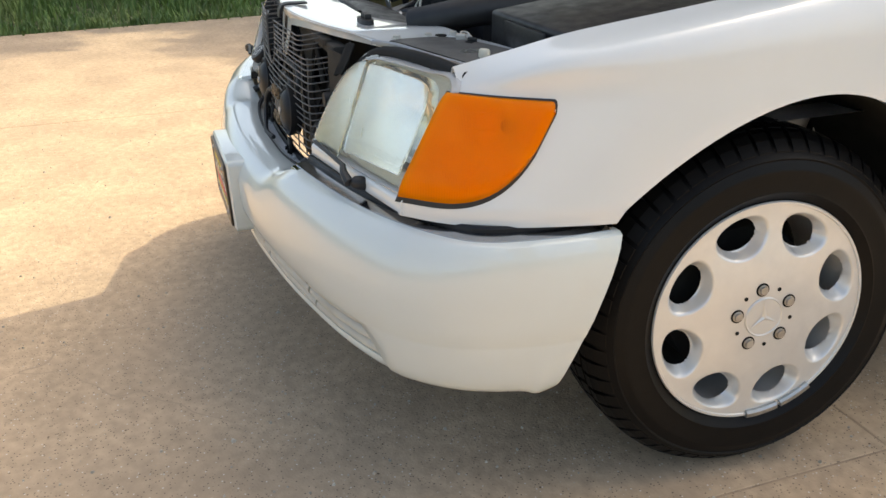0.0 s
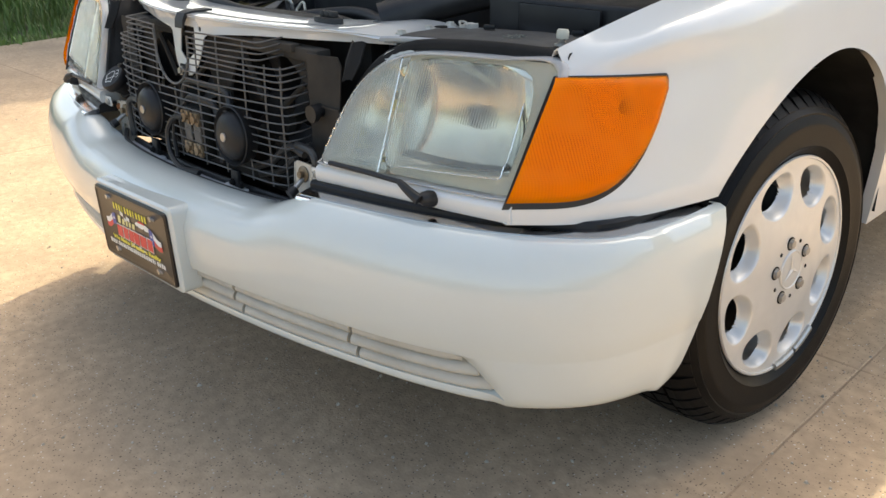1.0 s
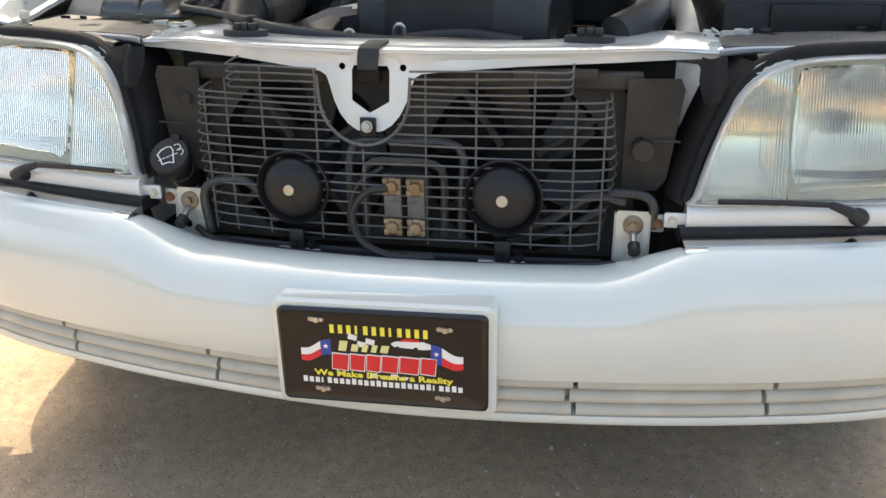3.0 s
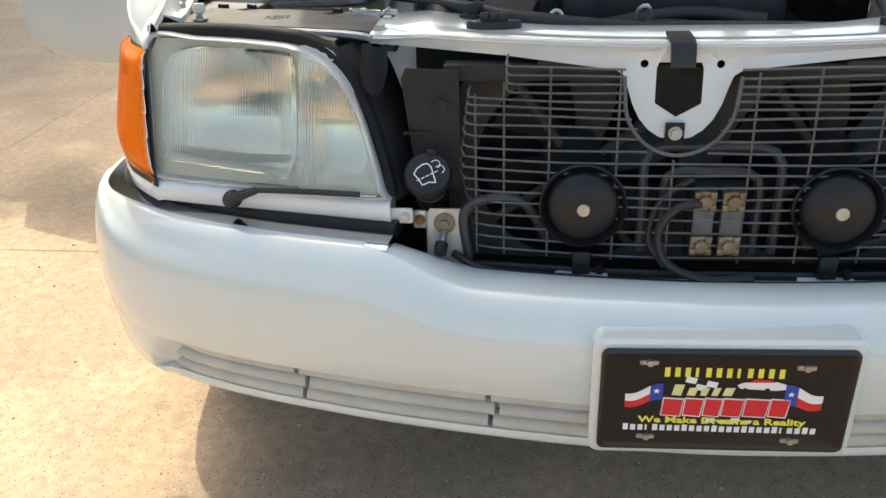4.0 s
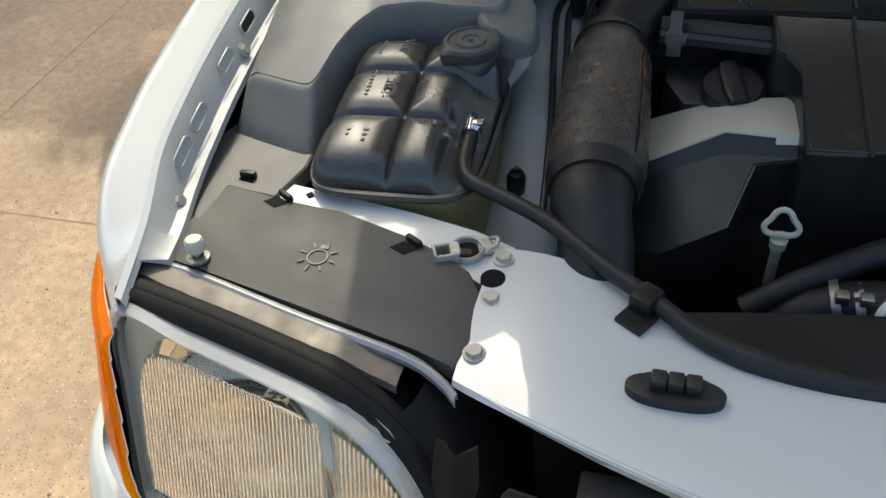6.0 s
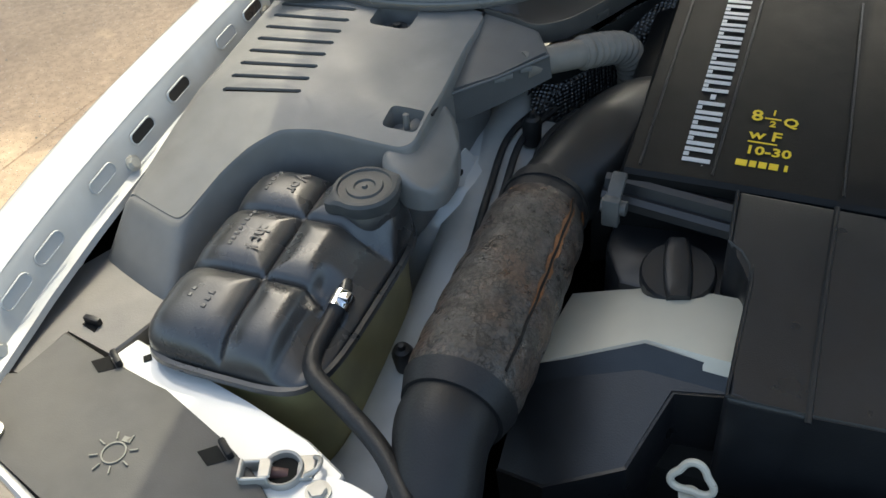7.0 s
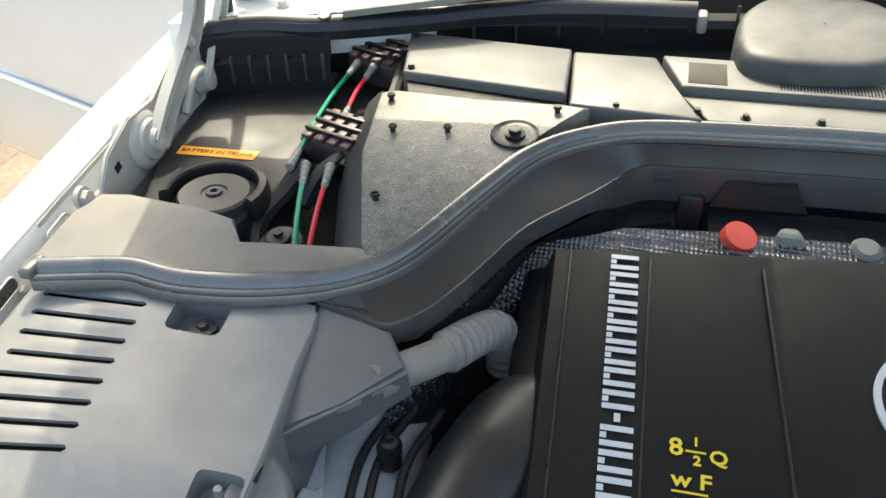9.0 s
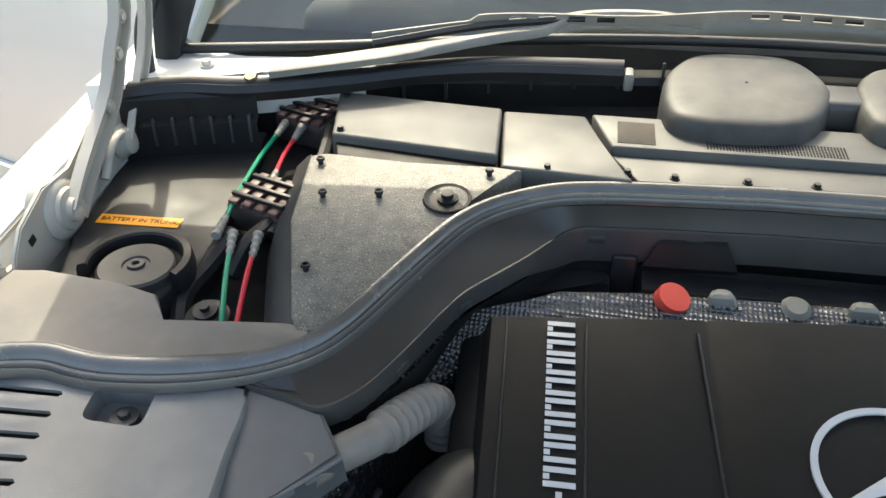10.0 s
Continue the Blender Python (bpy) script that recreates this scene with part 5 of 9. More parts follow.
def build_support():
    arm = [(-0.455, 0.774), (-0.40, 0.775), (-0.33, 0.774), (-0.258, 0.772), (-0.211, 0.768), (-0.153, 0.763), (-0.122, 0.760), (-0.112, 0.754), (-0.106, 0.738), (-0.100, 0.719), (-0.091, 0.701), (-0.079, 0.687), (-0.065, 0.678), (LX, 0.6745)]
    other = [(2 * LX - x, z) for x, z in reversed(arm[6:-1])]
    lower = arm + other + [(0.062, 0.763), (0.096, 0.766), (0.168, 0.771), (0.30, 0.774), (0.40, 0.775), (0.455, 0.774)]
    upper = [(x, 0.794 - 0.008 * smooth01(0.36, 0.455, abs(x))) for x in (0.455, 0.40, 0.34, 0.27, 0.2, 0.13, 0.06, 0.0, -0.06, -0.13, -0.2, -0.27, -0.34, -0.40, -0.455)]
    slot = [(LX - 0.024, 0.770), (LX - 0.027, 0.763), (LX - 0.027, 0.720), (LX, 0.703), (LX + 0.030, 0.720), (LX + 0.030, 0.763), (LX + 0.027, 0.770)]
    holes = [slot, circle(-0.087, 0.768, 0.005, 14), circle(0.005, 0.768, 0.005, 14)]
    bm = plate(lower + upper, holes, lambda x, z: (x, support_front_y(x) + 0.30 * (z - 0.794) * 0.5 - 0.010 * smooth01(0.78, 0.794, z) + 0.010, z), 0.002)
    sup = part("radiator_support", bm, "paint", car, "white painted radiator support crossmember", smooth=30)
    # top plate
    bm = bmesh.new()
    rear = [(-0.455, 0.452), (-0.43, 0.455), (-0.38, 0.442), (-0.30, 0.405), (-0.24, 0.375), (-0.15, 0.340), (0.0, 0.336), (0.15, 0.340), (0.24, 0.375), (0.30, 0.405), (0.38, 0.442), (0.43, 0.455), (0.455, 0.452)]
    cols = spline([(x, y, 0) for x, y in rear], 61)
    rows = []
    for c in cols:
        x = c.x
        yf = support_front_y(x)
        zt = 0.794 - 0.008 * smooth01(0.36, 0.455, abs(x))
        row = [Vector((x, yf + 0.0005, zt - 0.004)), Vector((x, yf + 0.004, zt))]
        for k in range(1, 9):
            f = k / 8
            y = lerp(yf + 0.004, c.y, f)
            dip = -0.006 * smooth01(0.15, 0.3, f) * smooth01(0.40, 0.30, abs(x))
            row.append(Vector((x, y, zt + dip + 0.004 * math.sin(f * 3.1))))
        row.append(Vector((x, c.y + 0.004, zt - 0.012)))
        row.append(Vector((x, c.y + 0.004, zt - 0.05)))
        rows.append(row)
    skin(bm, rows)
    thicken(bm, 0.002)
    part("top_plate", bm, "paint", sup, "white painted top plate", smooth=35)
    # latch strap, latch bolt
    bm = bmesh.new()
    rows = []
    for dx in (-0.015, 0.015):
        rows.append([Vector((LX + 0.002 + dx, y, z)) for y, z in ((0.245, 0.799), (0.20, 0.799), (0.185, 0.796), (0.178, 0.784), (0.176, 0.768), (0.179, 0.768), (0.184, 0.780), (0.190, 0.790), (0.205, 0.795), (0.245, 0.795))])
    skin(bm, rows, closed=True, cap=True)
    part("latch_strap", bm, "rubber", sup, "black latch cover strap", smooth=40)
    bm = bmesh.new()
    box(bm, (LX - 0.001, 0.178, 0.684), (0.024, 0.004, 0.028), bevel=0.001)
    part("latch_plate", bm, "black", sup, "small black latch bracket")
    bolt("bolt", (LX - 0.001, 0.172, 0.686), (0, -1, 0.15), 0.0065, sup, "steel")
    # rubber hood stops
    for x in (-0.281, 0.263):
        bm = bmesh.new()
        prism(bm, [(x + 0.038 * math.copysign(abs(math.cos(a)) ** 0.7, math.cos(a)), 0.309 + 0.014 * math.sin(a)) for a in (2 * math.pi * k / 28 for k in range(28))], 0.786, 0.8015, 0.003)
        for dx in (-0.013, 0.0, 0.013):
            box(bm, (x + dx, 0.311, 0.806), (0.012, 0.014, 0.012), bevel=0.002)
        part("hood_stop", bm, "rubber", sup, "black rubber hood stop pad", smooth=35)
    # three bolts and a big hole by each headlamp
    for s in (-1, 1):
        for y in (0.323, 0.386, 0.438):
            bolt("bolt", (s * 0.443, y, 0.789), (0, 0, 1), 0.0075, sup, "zinc")
        # raised near-black disc draws the shade inside the hole
        bm = bmesh.new()
        rod(bm, (s * 0.447, 0.411, 0.785), (s * 0.447, 0.411, 0.7905), 0.0115, seg=20)
        part("hole", bm, "deep", sup, smooth=0)
        # pale strip running outwards behind the headlamp
        bm = bmesh.new()
        out = [(s * x, y) for x, y in ((0.435, 0.392), (0.435, 0.462), (0.478, 0.480), (0.546, 0.494), (0.62, 0.507), (0.69, 0.520), (0.70, 0.49), (0.62, 0.474), (0.537, 0.448), (0.478, 0.422))]
        prism(bm, out, 0.74, 0.783, 0.002, 1)
        part("support_wing", bm, "paint", sup, "white strip behind headlamp", smooth=30)
        bm = bmesh.new()
        rod(bm, (s * 0.664, 0.503, 0.780), (s * 0.664, 0.503, 0.7845), 0.005, seg=4)
        part("square_hole", bm, "deep", sup, smooth=0)
        # metal lamp-adjuster clip: bent loop, socket and a reddish plastic pivot
        at = Vector((s * 0.480, 0.446, 0.784))
        tr = Matrix.Rotation(-0.42 * s, 3, "Z")
        bm = bmesh.new()
        for dx, dy, dz, sx, sy, sz in ((0.020, 0.004, 0.006, 0.022, 0.003, 0.014), (0.020, -0.012, 0.006, 0.022, 0.003, 0.014), (0.031, -0.004, 0.007, 0.003, 0.018, 0.016), (0.012, -0.004, 0.012, 0.010, 0.016, 0.003), (-0.018, 0.002, 0.002, 0.014, 0.022, 0.004)):
            box(bm, at + tr @ Vector((s * dx, dy, dz)), (sx, sy, sz), tr, bevel=0.001, seg=1)
        revolve(bm, at, (0, 0, 1), [(0.0150, -0.008), (0.0165, 0.006), (0.0160, 0.0075), (0.0140, 0.0065), (0.012, -0.006)], 24)
        part("adjuster_clip", bm, "zinc", sup, "small bent metal adjuster clip", smooth=35)
        bm = bmesh.new()
        rod(bm, at + Vector((0, 0, -0.006)), at + Vector((0, 0, 0.0015)), 0.0128, seg=16)
        part("clip_hole", bm, "deep", sup, smooth=0)
        bm = bmesh.new()
        revolve(bm, at + tr @ Vector((s * 0.005, -0.001, 0.001)), tr @ Vector((s, 0, 0.3)), [(0.0045, -0.008), (0.0050, 0.006), (0.0030, 0.009), (0.0, 0.010)], 12)
        part("clip_pivot", bm, "latch_brown", sup, "reddish brown plastic pivot", smooth=40)
        bm = bmesh.new()
        tube(bm, [at + tr @ Vector((s * a, b, c)) for a, b, c in ((-0.024, 0.010, 0.004), (-0.030, 0.004, 0.009), (-0.028, -0.006, 0.010), (-0.018, -0.008, 0.006))], 0.0022, 12, 8)
        part("clip_wire", bm, "zinc", sup, "bent steel retaining wire", smooth=60)
    return sup


support = build_support()


def guard_y(x, z):
    return 0.150 + 0.22 * x * x + 0.05 * max(0, z - 0.66)


def build_guard():
    g = new("wire_guard")
    g.parent = car
    g["label"] = "black wire guard in front of the cooling fans"
    heights = (0.523, 0.540, 0.557, 0.575, 0.592, 0.606, 0.621, 0.637, 0.652, 0.667, 0.683, 0.697, 0.710, 0.721, 0.731, 0.741, 0.751, 0.761, 0.771)
    for k, z in enumerate(heights):
        f = k / (len(heights) - 1)
        spread = 0.018 * (1 - abs(f - 0.36) / 0.64) if f > 0.36 else 0.018 * f / 0.36
        xa, xb = -0.305 - spread, 0.298 + spread
        if f > 0.80:
            xa, xb = -0.262, 0.250
        runs = [(xa, xb)]
        if z > 0.66:
            gap = 0.036 + 0.032 * smooth01(0.66, 0.74, z)
            runs = [(xa, LX - gap), (LX + gap, xb)]
        for a, b in runs:
            bm = bmesh.new()
            pts = []
            m = 14
            for j in range(m):
                x = lerp(a, b, j / (m - 1))
                pts.append((x, guard_y(x, z), z + 0.0012 * math.sin(17 * x + k)))
            if a == xa:
                pts[0] = (xa + 0.004, guard_y(xa, z) + 0.006, z + 0.001)
                pts.insert(0, (xa + 0.004, guard_y(xa, z) + 0.050, z + 0.004))
            if b == xb:
                pts[-1] = (xb - 0.004, guard_y(xb, z) + 0.006, z + 0.001)
                pts.append((xb - 0.004, guard_y(xb, z) + 0.050, z + 0.004))
            tube(bm, pts, 0.0016, 30, 5)
            part("wire", bm, "wire", g, smooth=60)
    for x, top in ((-0.298, 0.735), (-0.261, 0.751), (-0.203, 0.771), (-0.118, 0.771), (-0.048, 0.657), (0.045, 0.766), (0.117, 0.771), (0.197, 0.771), (0.254, 0.735), (0.295, 0.735)):
        bm = bmesh.new()
        pts = [(x, guard_y(x, lerp(0.515, top, j / 6)) + 0.003, lerp(0.515, top, j / 6)) for j in range(7)]
        tube(bm, pts, 0.0017, 12, 5)
        part("wire", bm, "wire", g, smooth=60)
    # rim of the cut-out round the latch
    bm = bmesh.new()
    pts = []
    for k in range(15):
        a = math.pi * k / 14
        x, z = LX - 0.067 * math.cos(a), 0.735 - 0.071 * math.sin(a)
        pts.append((x, guard_y(x, z) + 0.001, z))
    pts = [(LX - 0.069, guard_y(-0.12, 0.762), 0.762)] + pts + [(LX + 0.069, guard_y(0.04, 0.762), 0.762)]
    tube(bm, pts, 0.0026, 44, 6)
    part("guard_rim", bm, "wire", g, smooth=60)
    # lower rail with brackets
    bm = bmesh.new()
    tube(bm, [(-0.30, 0.172, 0.496), (-0.15, 0.156, 0.497), (0.0, 0.152, 0.497), (0.15, 0.156, 0.497), (0.30, 0.170, 0.496)], 0.0065, 24, 6)
    part("guard_rail", bm, "black", g, smooth=60)
    for x in (-0.157, 0.158):
        bm = bmesh.new()
        box(bm, (x, 0.148, 0.512), (0.024, 0.010, 0.038), bevel=0.003)
        br = part("horn_bracket", bm, "black", g, smooth=30)
        for dx in (-0.004, 0.024):
            bolt("bolt", (x + dx, 0.142, 0.507), (0, -1, 0.1), 0.005, br, "deep")


build_guard()


def build_horn(x):
    bm = bmesh.new()
    c = (x, 0.152, 0.595)
    revolve(bm, c, (0, -1, 0.06), [(0.052, -0.02), (0.056, 0.0), (0.0565, 0.006), (0.0545, 0.008), (0.050, 0.0), (0.047, -0.004), (0.045, 0.006), (0.039, 0.0135), (0.026, 0.0185), (0.010, 0.0205), (0.0, 0.0208)], 44)
    h = part("horn", bm, "black", car, "round black horn with steel centre bolt", smooth=45)
    bm = bmesh.new()
    revolve(bm, c, (0, -1, 0.06), [(0.0085, 0.018), (0.0085, 0.0225), (0.0075, 0.0235), (0.0, 0.0232)], 18)
    part("horn_bolt", bm, "steel", h, "steel bolt")


for x in (-0.158, 0.158):
    build_horn(x)


def build_cooling():
    # shroud with two round openings
    def outl():
        return [(-0.34, 0.48), (0.34, 0.48), (0.345, 0.70), (0.30, 0.757), (-0.30, 0.757), (-0.345, 0.70)]
    bm = plate(outl(), [circle(-0.165, 0.615, 0.138, 40), circle(0.165, 0.615, 0.138, 40)], lambda x, z: (x, 0.232 + 0.05 * x * x, z), 0.006)
    sh = part("fan_shroud", bm, "relief_dust", car, "dusty dark fan shroud", smooth=30)
    for x in (-0.165, 0.165):
        for k in range(6):
            a = 2 * math.pi * k / 6 + 0.3 + x
            bm = bmesh.new()
            rows = []
            for j in range(6):
                r = lerp(0.045, 0.128, j / 5)
                w = lerp(0.020, 0.040, j / 5)
                row = []
                for e in (-1, 0, 1):
                    b = a + e * w / r * 0.9 + 0.25 * j / 5
                    row.append((x + r * math.cos(b), 0.262 + e * 0.010, 0.615 + r * math.sin(b)))
                rows.append(row)
            skin(bm, rows)
            thicken(bm, 0.003)
            part("fan_blade", bm, "black", sh, smooth=40)
        bm = bmesh.new()
        revolve(bm, (x, 0.275, 0.615), (0, -1, 0), [(0.05, -0.01), (0.05, 0.02), (0.042, 0.03), (0.0, 0.032)], 28)
        part("fan_hub", bm, "deep", sh)
        for k in range(4):
            bm = bmesh.new()
            a = math.pi * k / 2 + 0.6
            rod(bm, (x + 0.04 * math.cos(a), 0.236, 0.615 + 0.04 * math.sin(a)), (x + 0.14 * math.cos(a), 0.236, 0.615 + 0.14 * math.sin(a)), 0.006, seg=6)
            part("motor_mount", bm, "relief_dust", sh)
    bm = bmesh.new()
    box(bm, (0, 0.315, 0.60), (0.78, 0.03, 0.34))
    rad = part("radiator", bm, "deep", car, "dark dusty radiator core")
    for x0, x1, y in ((-0.36, -0.02, 0.243), (0.02, 0.36, 0.243)):
        bm = bmesh.new()
        box(bm, ((x0 + x1) / 2, 0.235, 0.751), (abs(x1 - x0) * 0.9, 0.03, 0.022), bevel=0.003)
        box(bm, ((x0 + x1) / 2 + 0.03, 0.222, 0.760), (0.12, 0.02, 0.014), bevel=0.002)
        part("upper_bracket", bm, "relief_dust", rad, "dusty upper radiator bracket")
    # grey baffle plates at both sides
    for s in (-1, 1):
        out = [(0.322, 0.595), (0.372, 0.595), (0.385, 0.61), (0.401, 0.742), (0.394, 0.757), (0.322, 0.757)]
        hole = [circle(0.345, 0.662, 0.013, 20)] if s > 0 else []
        bm = plate(out, hole, lambda x, z: (s * x, 0.212 + 0.15 * (x - 0.32), z), 0.002)
        bp = part("baffle", bm, "relief_dust", car, "dusty grey plastic baffle beside radiator", smooth=30)
        bm = bmesh.new()
        box(bm, (s * 0.362, 0.2155, 0.670), (0.075, 0.003, 0.003))
        part("baffle_rib", bm, "relief_dust", bp)
        if s > 0:
            bm = bmesh.new()
            rod(bm, (0.345, 0.20, 0.662), (0.345, 0.235, 0.662), 0.012, seg=18)
            rod(bm, (0.349, 0.193, 0.660), (0.349, 0.203, 0.660), 0.015, seg=18)
            part("grommet", bm, "rubber", bp, "black rubber grommet")
        else:
            bolt("clip", (s * 0.345, 0.209, 0.71), (0, -1, 0), 0.006, bp, "relief_dust", 0.003)
    # lower cross panel behind the bumper
    bm = bmesh.new()
    rows = [[(x, 0.128 + 0.2 * x * x, 0.489), (x, 0.150 + 0.2 * x * x, 0.492), (x, 0.168 + 0.2 * x * x, 0.488), (x, 0.180 + 0.2 * x * x, 0.44)] for x in (-0.43, -0.3, -0.2, -0.1, 0, 0.1, 0.2, 0.3, 0.43)]
    skin(bm, rows)
    thicken(bm, 0.003)
    lp = part("lower_panel", bm, "apron", car, "dusty white lower cross panel", smooth=40)
    for x in (-0.157, 0.158):
        bm = bmesh.new()
        prism(bm, [(x + 0.036 * math.copysign(abs(math.cos(a)) ** 0.6, math.cos(a)), 0.146 + 0.012 * math.sin(a)) for a in (2 * math.pi * k / 20 for k in range(20))], 0.488, 0.4985, 0.002)
        part("foot_plate", bm, "apron", lp, smooth=30)
    # black cable along the bumper's top
    bm = bmesh.new()
    tube(bm, [(-0.33, 0.165, 0.515), (-0.28, 0.142, 0.503), (-0.16, 0.124, 0.502), (-0.03, 0.117, 0.501), (0.08, 0.118, 0.501), (0.2, 0.125, 0.502), (0.32, 0.150, 0.504)], 0.0055, 40, 7)
    part("cable", bm, "rubber", lp, "black cable lying along bumper")
    for pts, r in ((((-0.010, 0.143, 0.603), (-0.040, 0.138, 0.598), (-0.062, 0.132, 0.568), (-0.050, 0.126, 0.527), (0.0, 0.118, 0.508), (0.06, 0.125, 0.508)), 0.0055), (((-0.020, 0.16, 0.63), (-0.060, 0.155, 0.600), (-0.072, 0.15, 0.55), (-0.05, 0.14, 0.515)), 0.0045)):
        bm = bmesh.new()
        tube(bm, pts, r, 24, 7)
        part("loom", bm, "rubber", lp, "black wiring loom")
    # cooler pipes bent in loops
    for pts, r in ((((-0.079, 0.178, 0.52), (-0.079, 0.180, 0.60), (-0.079, 0.188, 0.640), (-0.064, 0.192, 0.660), (0.0, 0.192, 0.661), (0.074, 0.192, 0.660), (0.094, 0.188, 0.640), (0.093, 0.178, 0.60), (0.092, 0.178, 0.52)), 0.0065), (((-0.053, 0.176, 0.52), (-0.053, 0.176, 0.612), (-0.040, 0.178, 0.632), (0.0, 0.178, 0.633), (0.048, 0.178, 0.632), (0.066, 0.176, 0.614), (0.066, 0.176, 0.52)), 0.0065),
                   (((0.305, 0.19, 0.598), (0.35, 0.185, 0.598), (0.368, 0.182, 0.585), (0.370, 0.180, 0.55)), 0.007),
                   (((0.14, 0.20, 0.52), (0.22, 0.19, 0.55), (0.28, 0.19, 0.59), (0.33, 0.188, 0.585)), 0.007), (((0.16, 0.20, 0.51), (0.24, 0.195, 0.535), (0.30, 0.19, 0.575)), 0.006),
                   (((-0.31, 0.172, 0.505), (-0.315, 0.172, 0.57), (-0.29, 0.172, 0.592), (-0.24, 0.172, 0.592), (-0.215, 0.175, 0.56), (-0.20, 0.18, 0.53)), 0.007)):
        bm = bmesh.new()
        tube(bm, pts, r, 26, 8)
        part("cooler_pipe", bm, "relief_pipe", rad, "dark bent cooler pipe")
    # terminal block
    bm = bmesh.new()
    box(bm, (0.0125, 0.166, 0.574), (0.072, 0.02, 0.10), bevel=0.003)
    tb = part("terminal_block", bm, "deep", car, "dark terminal block with corroded brass screws")
    for x in (-0.005, 0.030):
        bm = bmesh.new()
        box(bm, (x, 0.153, 0.574), (0.027, 0.006, 0.096), bevel=0.001)
        part("terminal_strip", bm, "relief_dust", tb)
        bm = bmesh.new()
        box(bm, (x, 0.149, 0.574), (0.026, 0.003, 0.034), bevel=0.001)
        box(bm, (x, 0.1475, 0.574), (0.024, 0.002, 0.016), bevel=0.001)
        part("fuse_strip", bm, "wire", tb, "dull grey fuse strip")
        for z in (0.605, 0.543):
            bm = bmesh.new()
            for dx in (-0.0095, 0.0095):
                for dz in (-0.0085, 0.0085):
                    box(bm, (x + dx, 0.147, z + dz), (0.0085, 0.008, 0.009), bevel=0.0015)
            box(bm, (x, 0.1490, z), (0.0265, 0.006, 0.0255), bevel=0.001)
            rod(bm, (x, 0.147, z), (x, 0.140, z), 0.0090, 0.0080, 10)
            part("terminal_screw", bm, "brass", tb, "corroded brass screw")
    # bumper mounts
    for s in (-1, 1):
        bm = plate([(0.317, 0.488), (0.364, 0.488), (0.3645, 0.570), (0.362, 0.576), (0.320, 0.576), (0.3175, 0.572)], [circle(0.348, 0.518, 0.007, 16)], lambda x, z: (s * x, 0.168 + 0.10 * (z - 0.49), z), 0.003)
        mnt = part("bumper_mount", bm, "zinc", car, "galvanised bumper mounting bracket", smooth=30)
        for x, d in ((0.3655, 0.008), (0.316, 0.012)):
            bm = bmesh.new()
            box(bm, (s * x, 0.170 + d / 2, 0.531), (0.0022, d, 0.084), Matrix.Rotation(-0.1, 3, "X"), bevel=0.0008, seg=1)
            part("mount_flange", bm, "zinc", mnt, smooth=30)
        bm = bmesh.new()
        revolve(bm, (s * 0.342, 0.1755, 0.556), (0, -1, 0.1), [(0.0145, 0.0), (0.0145, 0.0035), (0.0125, 0.0045), (0.0060, 0.0045), (0.0060, 0.0120), (0.0, 0.0125)], 22)
        part("mount_bolt", bm, "brass", mnt, "dull yellow washer and bolt", smooth=35)
        bm = bmesh.new()
        tube(bm, [(s * 0.342, 0.172, 0.548), (s * 0.343, 0.158, 0.540), (s * 0.344, 0.150, 0.534)], 0.0050, 8, 10)
        part("mount_stud", bm, "steel", mnt, "steel stud", smooth=50)
        bm = bmesh.new()
        tube(bm, [(s * 0.344, 0.152, 0.535), (s * 0.345, 0.143, 0.530), (s * 0.345, 0.139, 0.528)], 0.0090, 8, 12)
        part("mount_stop", bm, "rubber", mnt, "black rubber stop")
        bm = bmesh.new()
        box(bm, (s * 0.376, 0.178, 0.560), (0.018, 0.003, 0.026), bevel=0.003)
        tab = part("side_tab", bm, "zinc", car, "small galvanised tab beside bumper mount", smooth=30)
        bolt("screw", (s * 0.376, 0.175, 0.560), (0, -1, 0.1), 0.0055, tab, "rust_orange", 0.004)
    # washer bottle cap on the right
    bm = bmesh.new()
    c = Vector((-0.362, 0.176, 0.620))
    ax = Vector((0.05, -0.70, 0.72)).normalized()
    revolve(bm, c, ax, [(0.022, -0.06), (0.0225, -0.030), (0.0205, -0.029), (0.0205, -0.016), (0.0225, -0.015), (0.0225, -0.004), (0.0295, -0.002), (0.0315, 0.002), (0.0315, 0.015), (0.029, 0.018), (0.0, 0.0185)], 36)
    box(bm, c + ax * 0.010 + Vector((0.004, 0.018, 0.026)), (0.014, 0.012, 0.010), bevel=0.003)
    wc = part("washer_cap", bm, "black", car, "black washer bottle cap with white symbol", smooth=40)
    m = basis(c + ax * 0.0188, (1, 0.05, 0.0), ax)
    def stroke(pts, w=0.0012):
        b2 = bmesh.new()
        for a, b in zip(pts, pts[1:]):
            a, b = Vector((*a, 0)), Vector((*b, 0))
            d = (b - a).normalized()
            nn = Vector((-d.y, d.x, 0)) * w / 2
            a, b = a - d * w * 0.3, b + d * w * 0.3
            q = [b2.verts.new(m @ v) for v in (a + nn, b + nn, b - nn, a - nn)]
            b2.faces.new(q)
        thicken(b2, 0.0003)
        part("symbol_stroke", b2, "print_white", wc, smooth=0)
    R = 0.0275
    def at(*pts):
        return [(R * x, R * y) for x, y in pts]
    stroke(at((-0.66, -0.08), (-0.52, 0.22), (-0.28, 0.42), (-0.02, 0.48)), 0.0015)
    stroke(at((-0.02, 0.48), (0.16, 0.30), (0.40, -0.52)), 0.0015)
    stroke(at((0.40, -0.52), (0.10, -0.50), (-0.24, -0.66)), 0.0015)
    stroke(at((-0.24, -0.66), (-0.40, -0.36), (-0.66, -0.08)), 0.0015)
    for k in range(5):
        f, g = k / 5, (k + 0.6) / 5
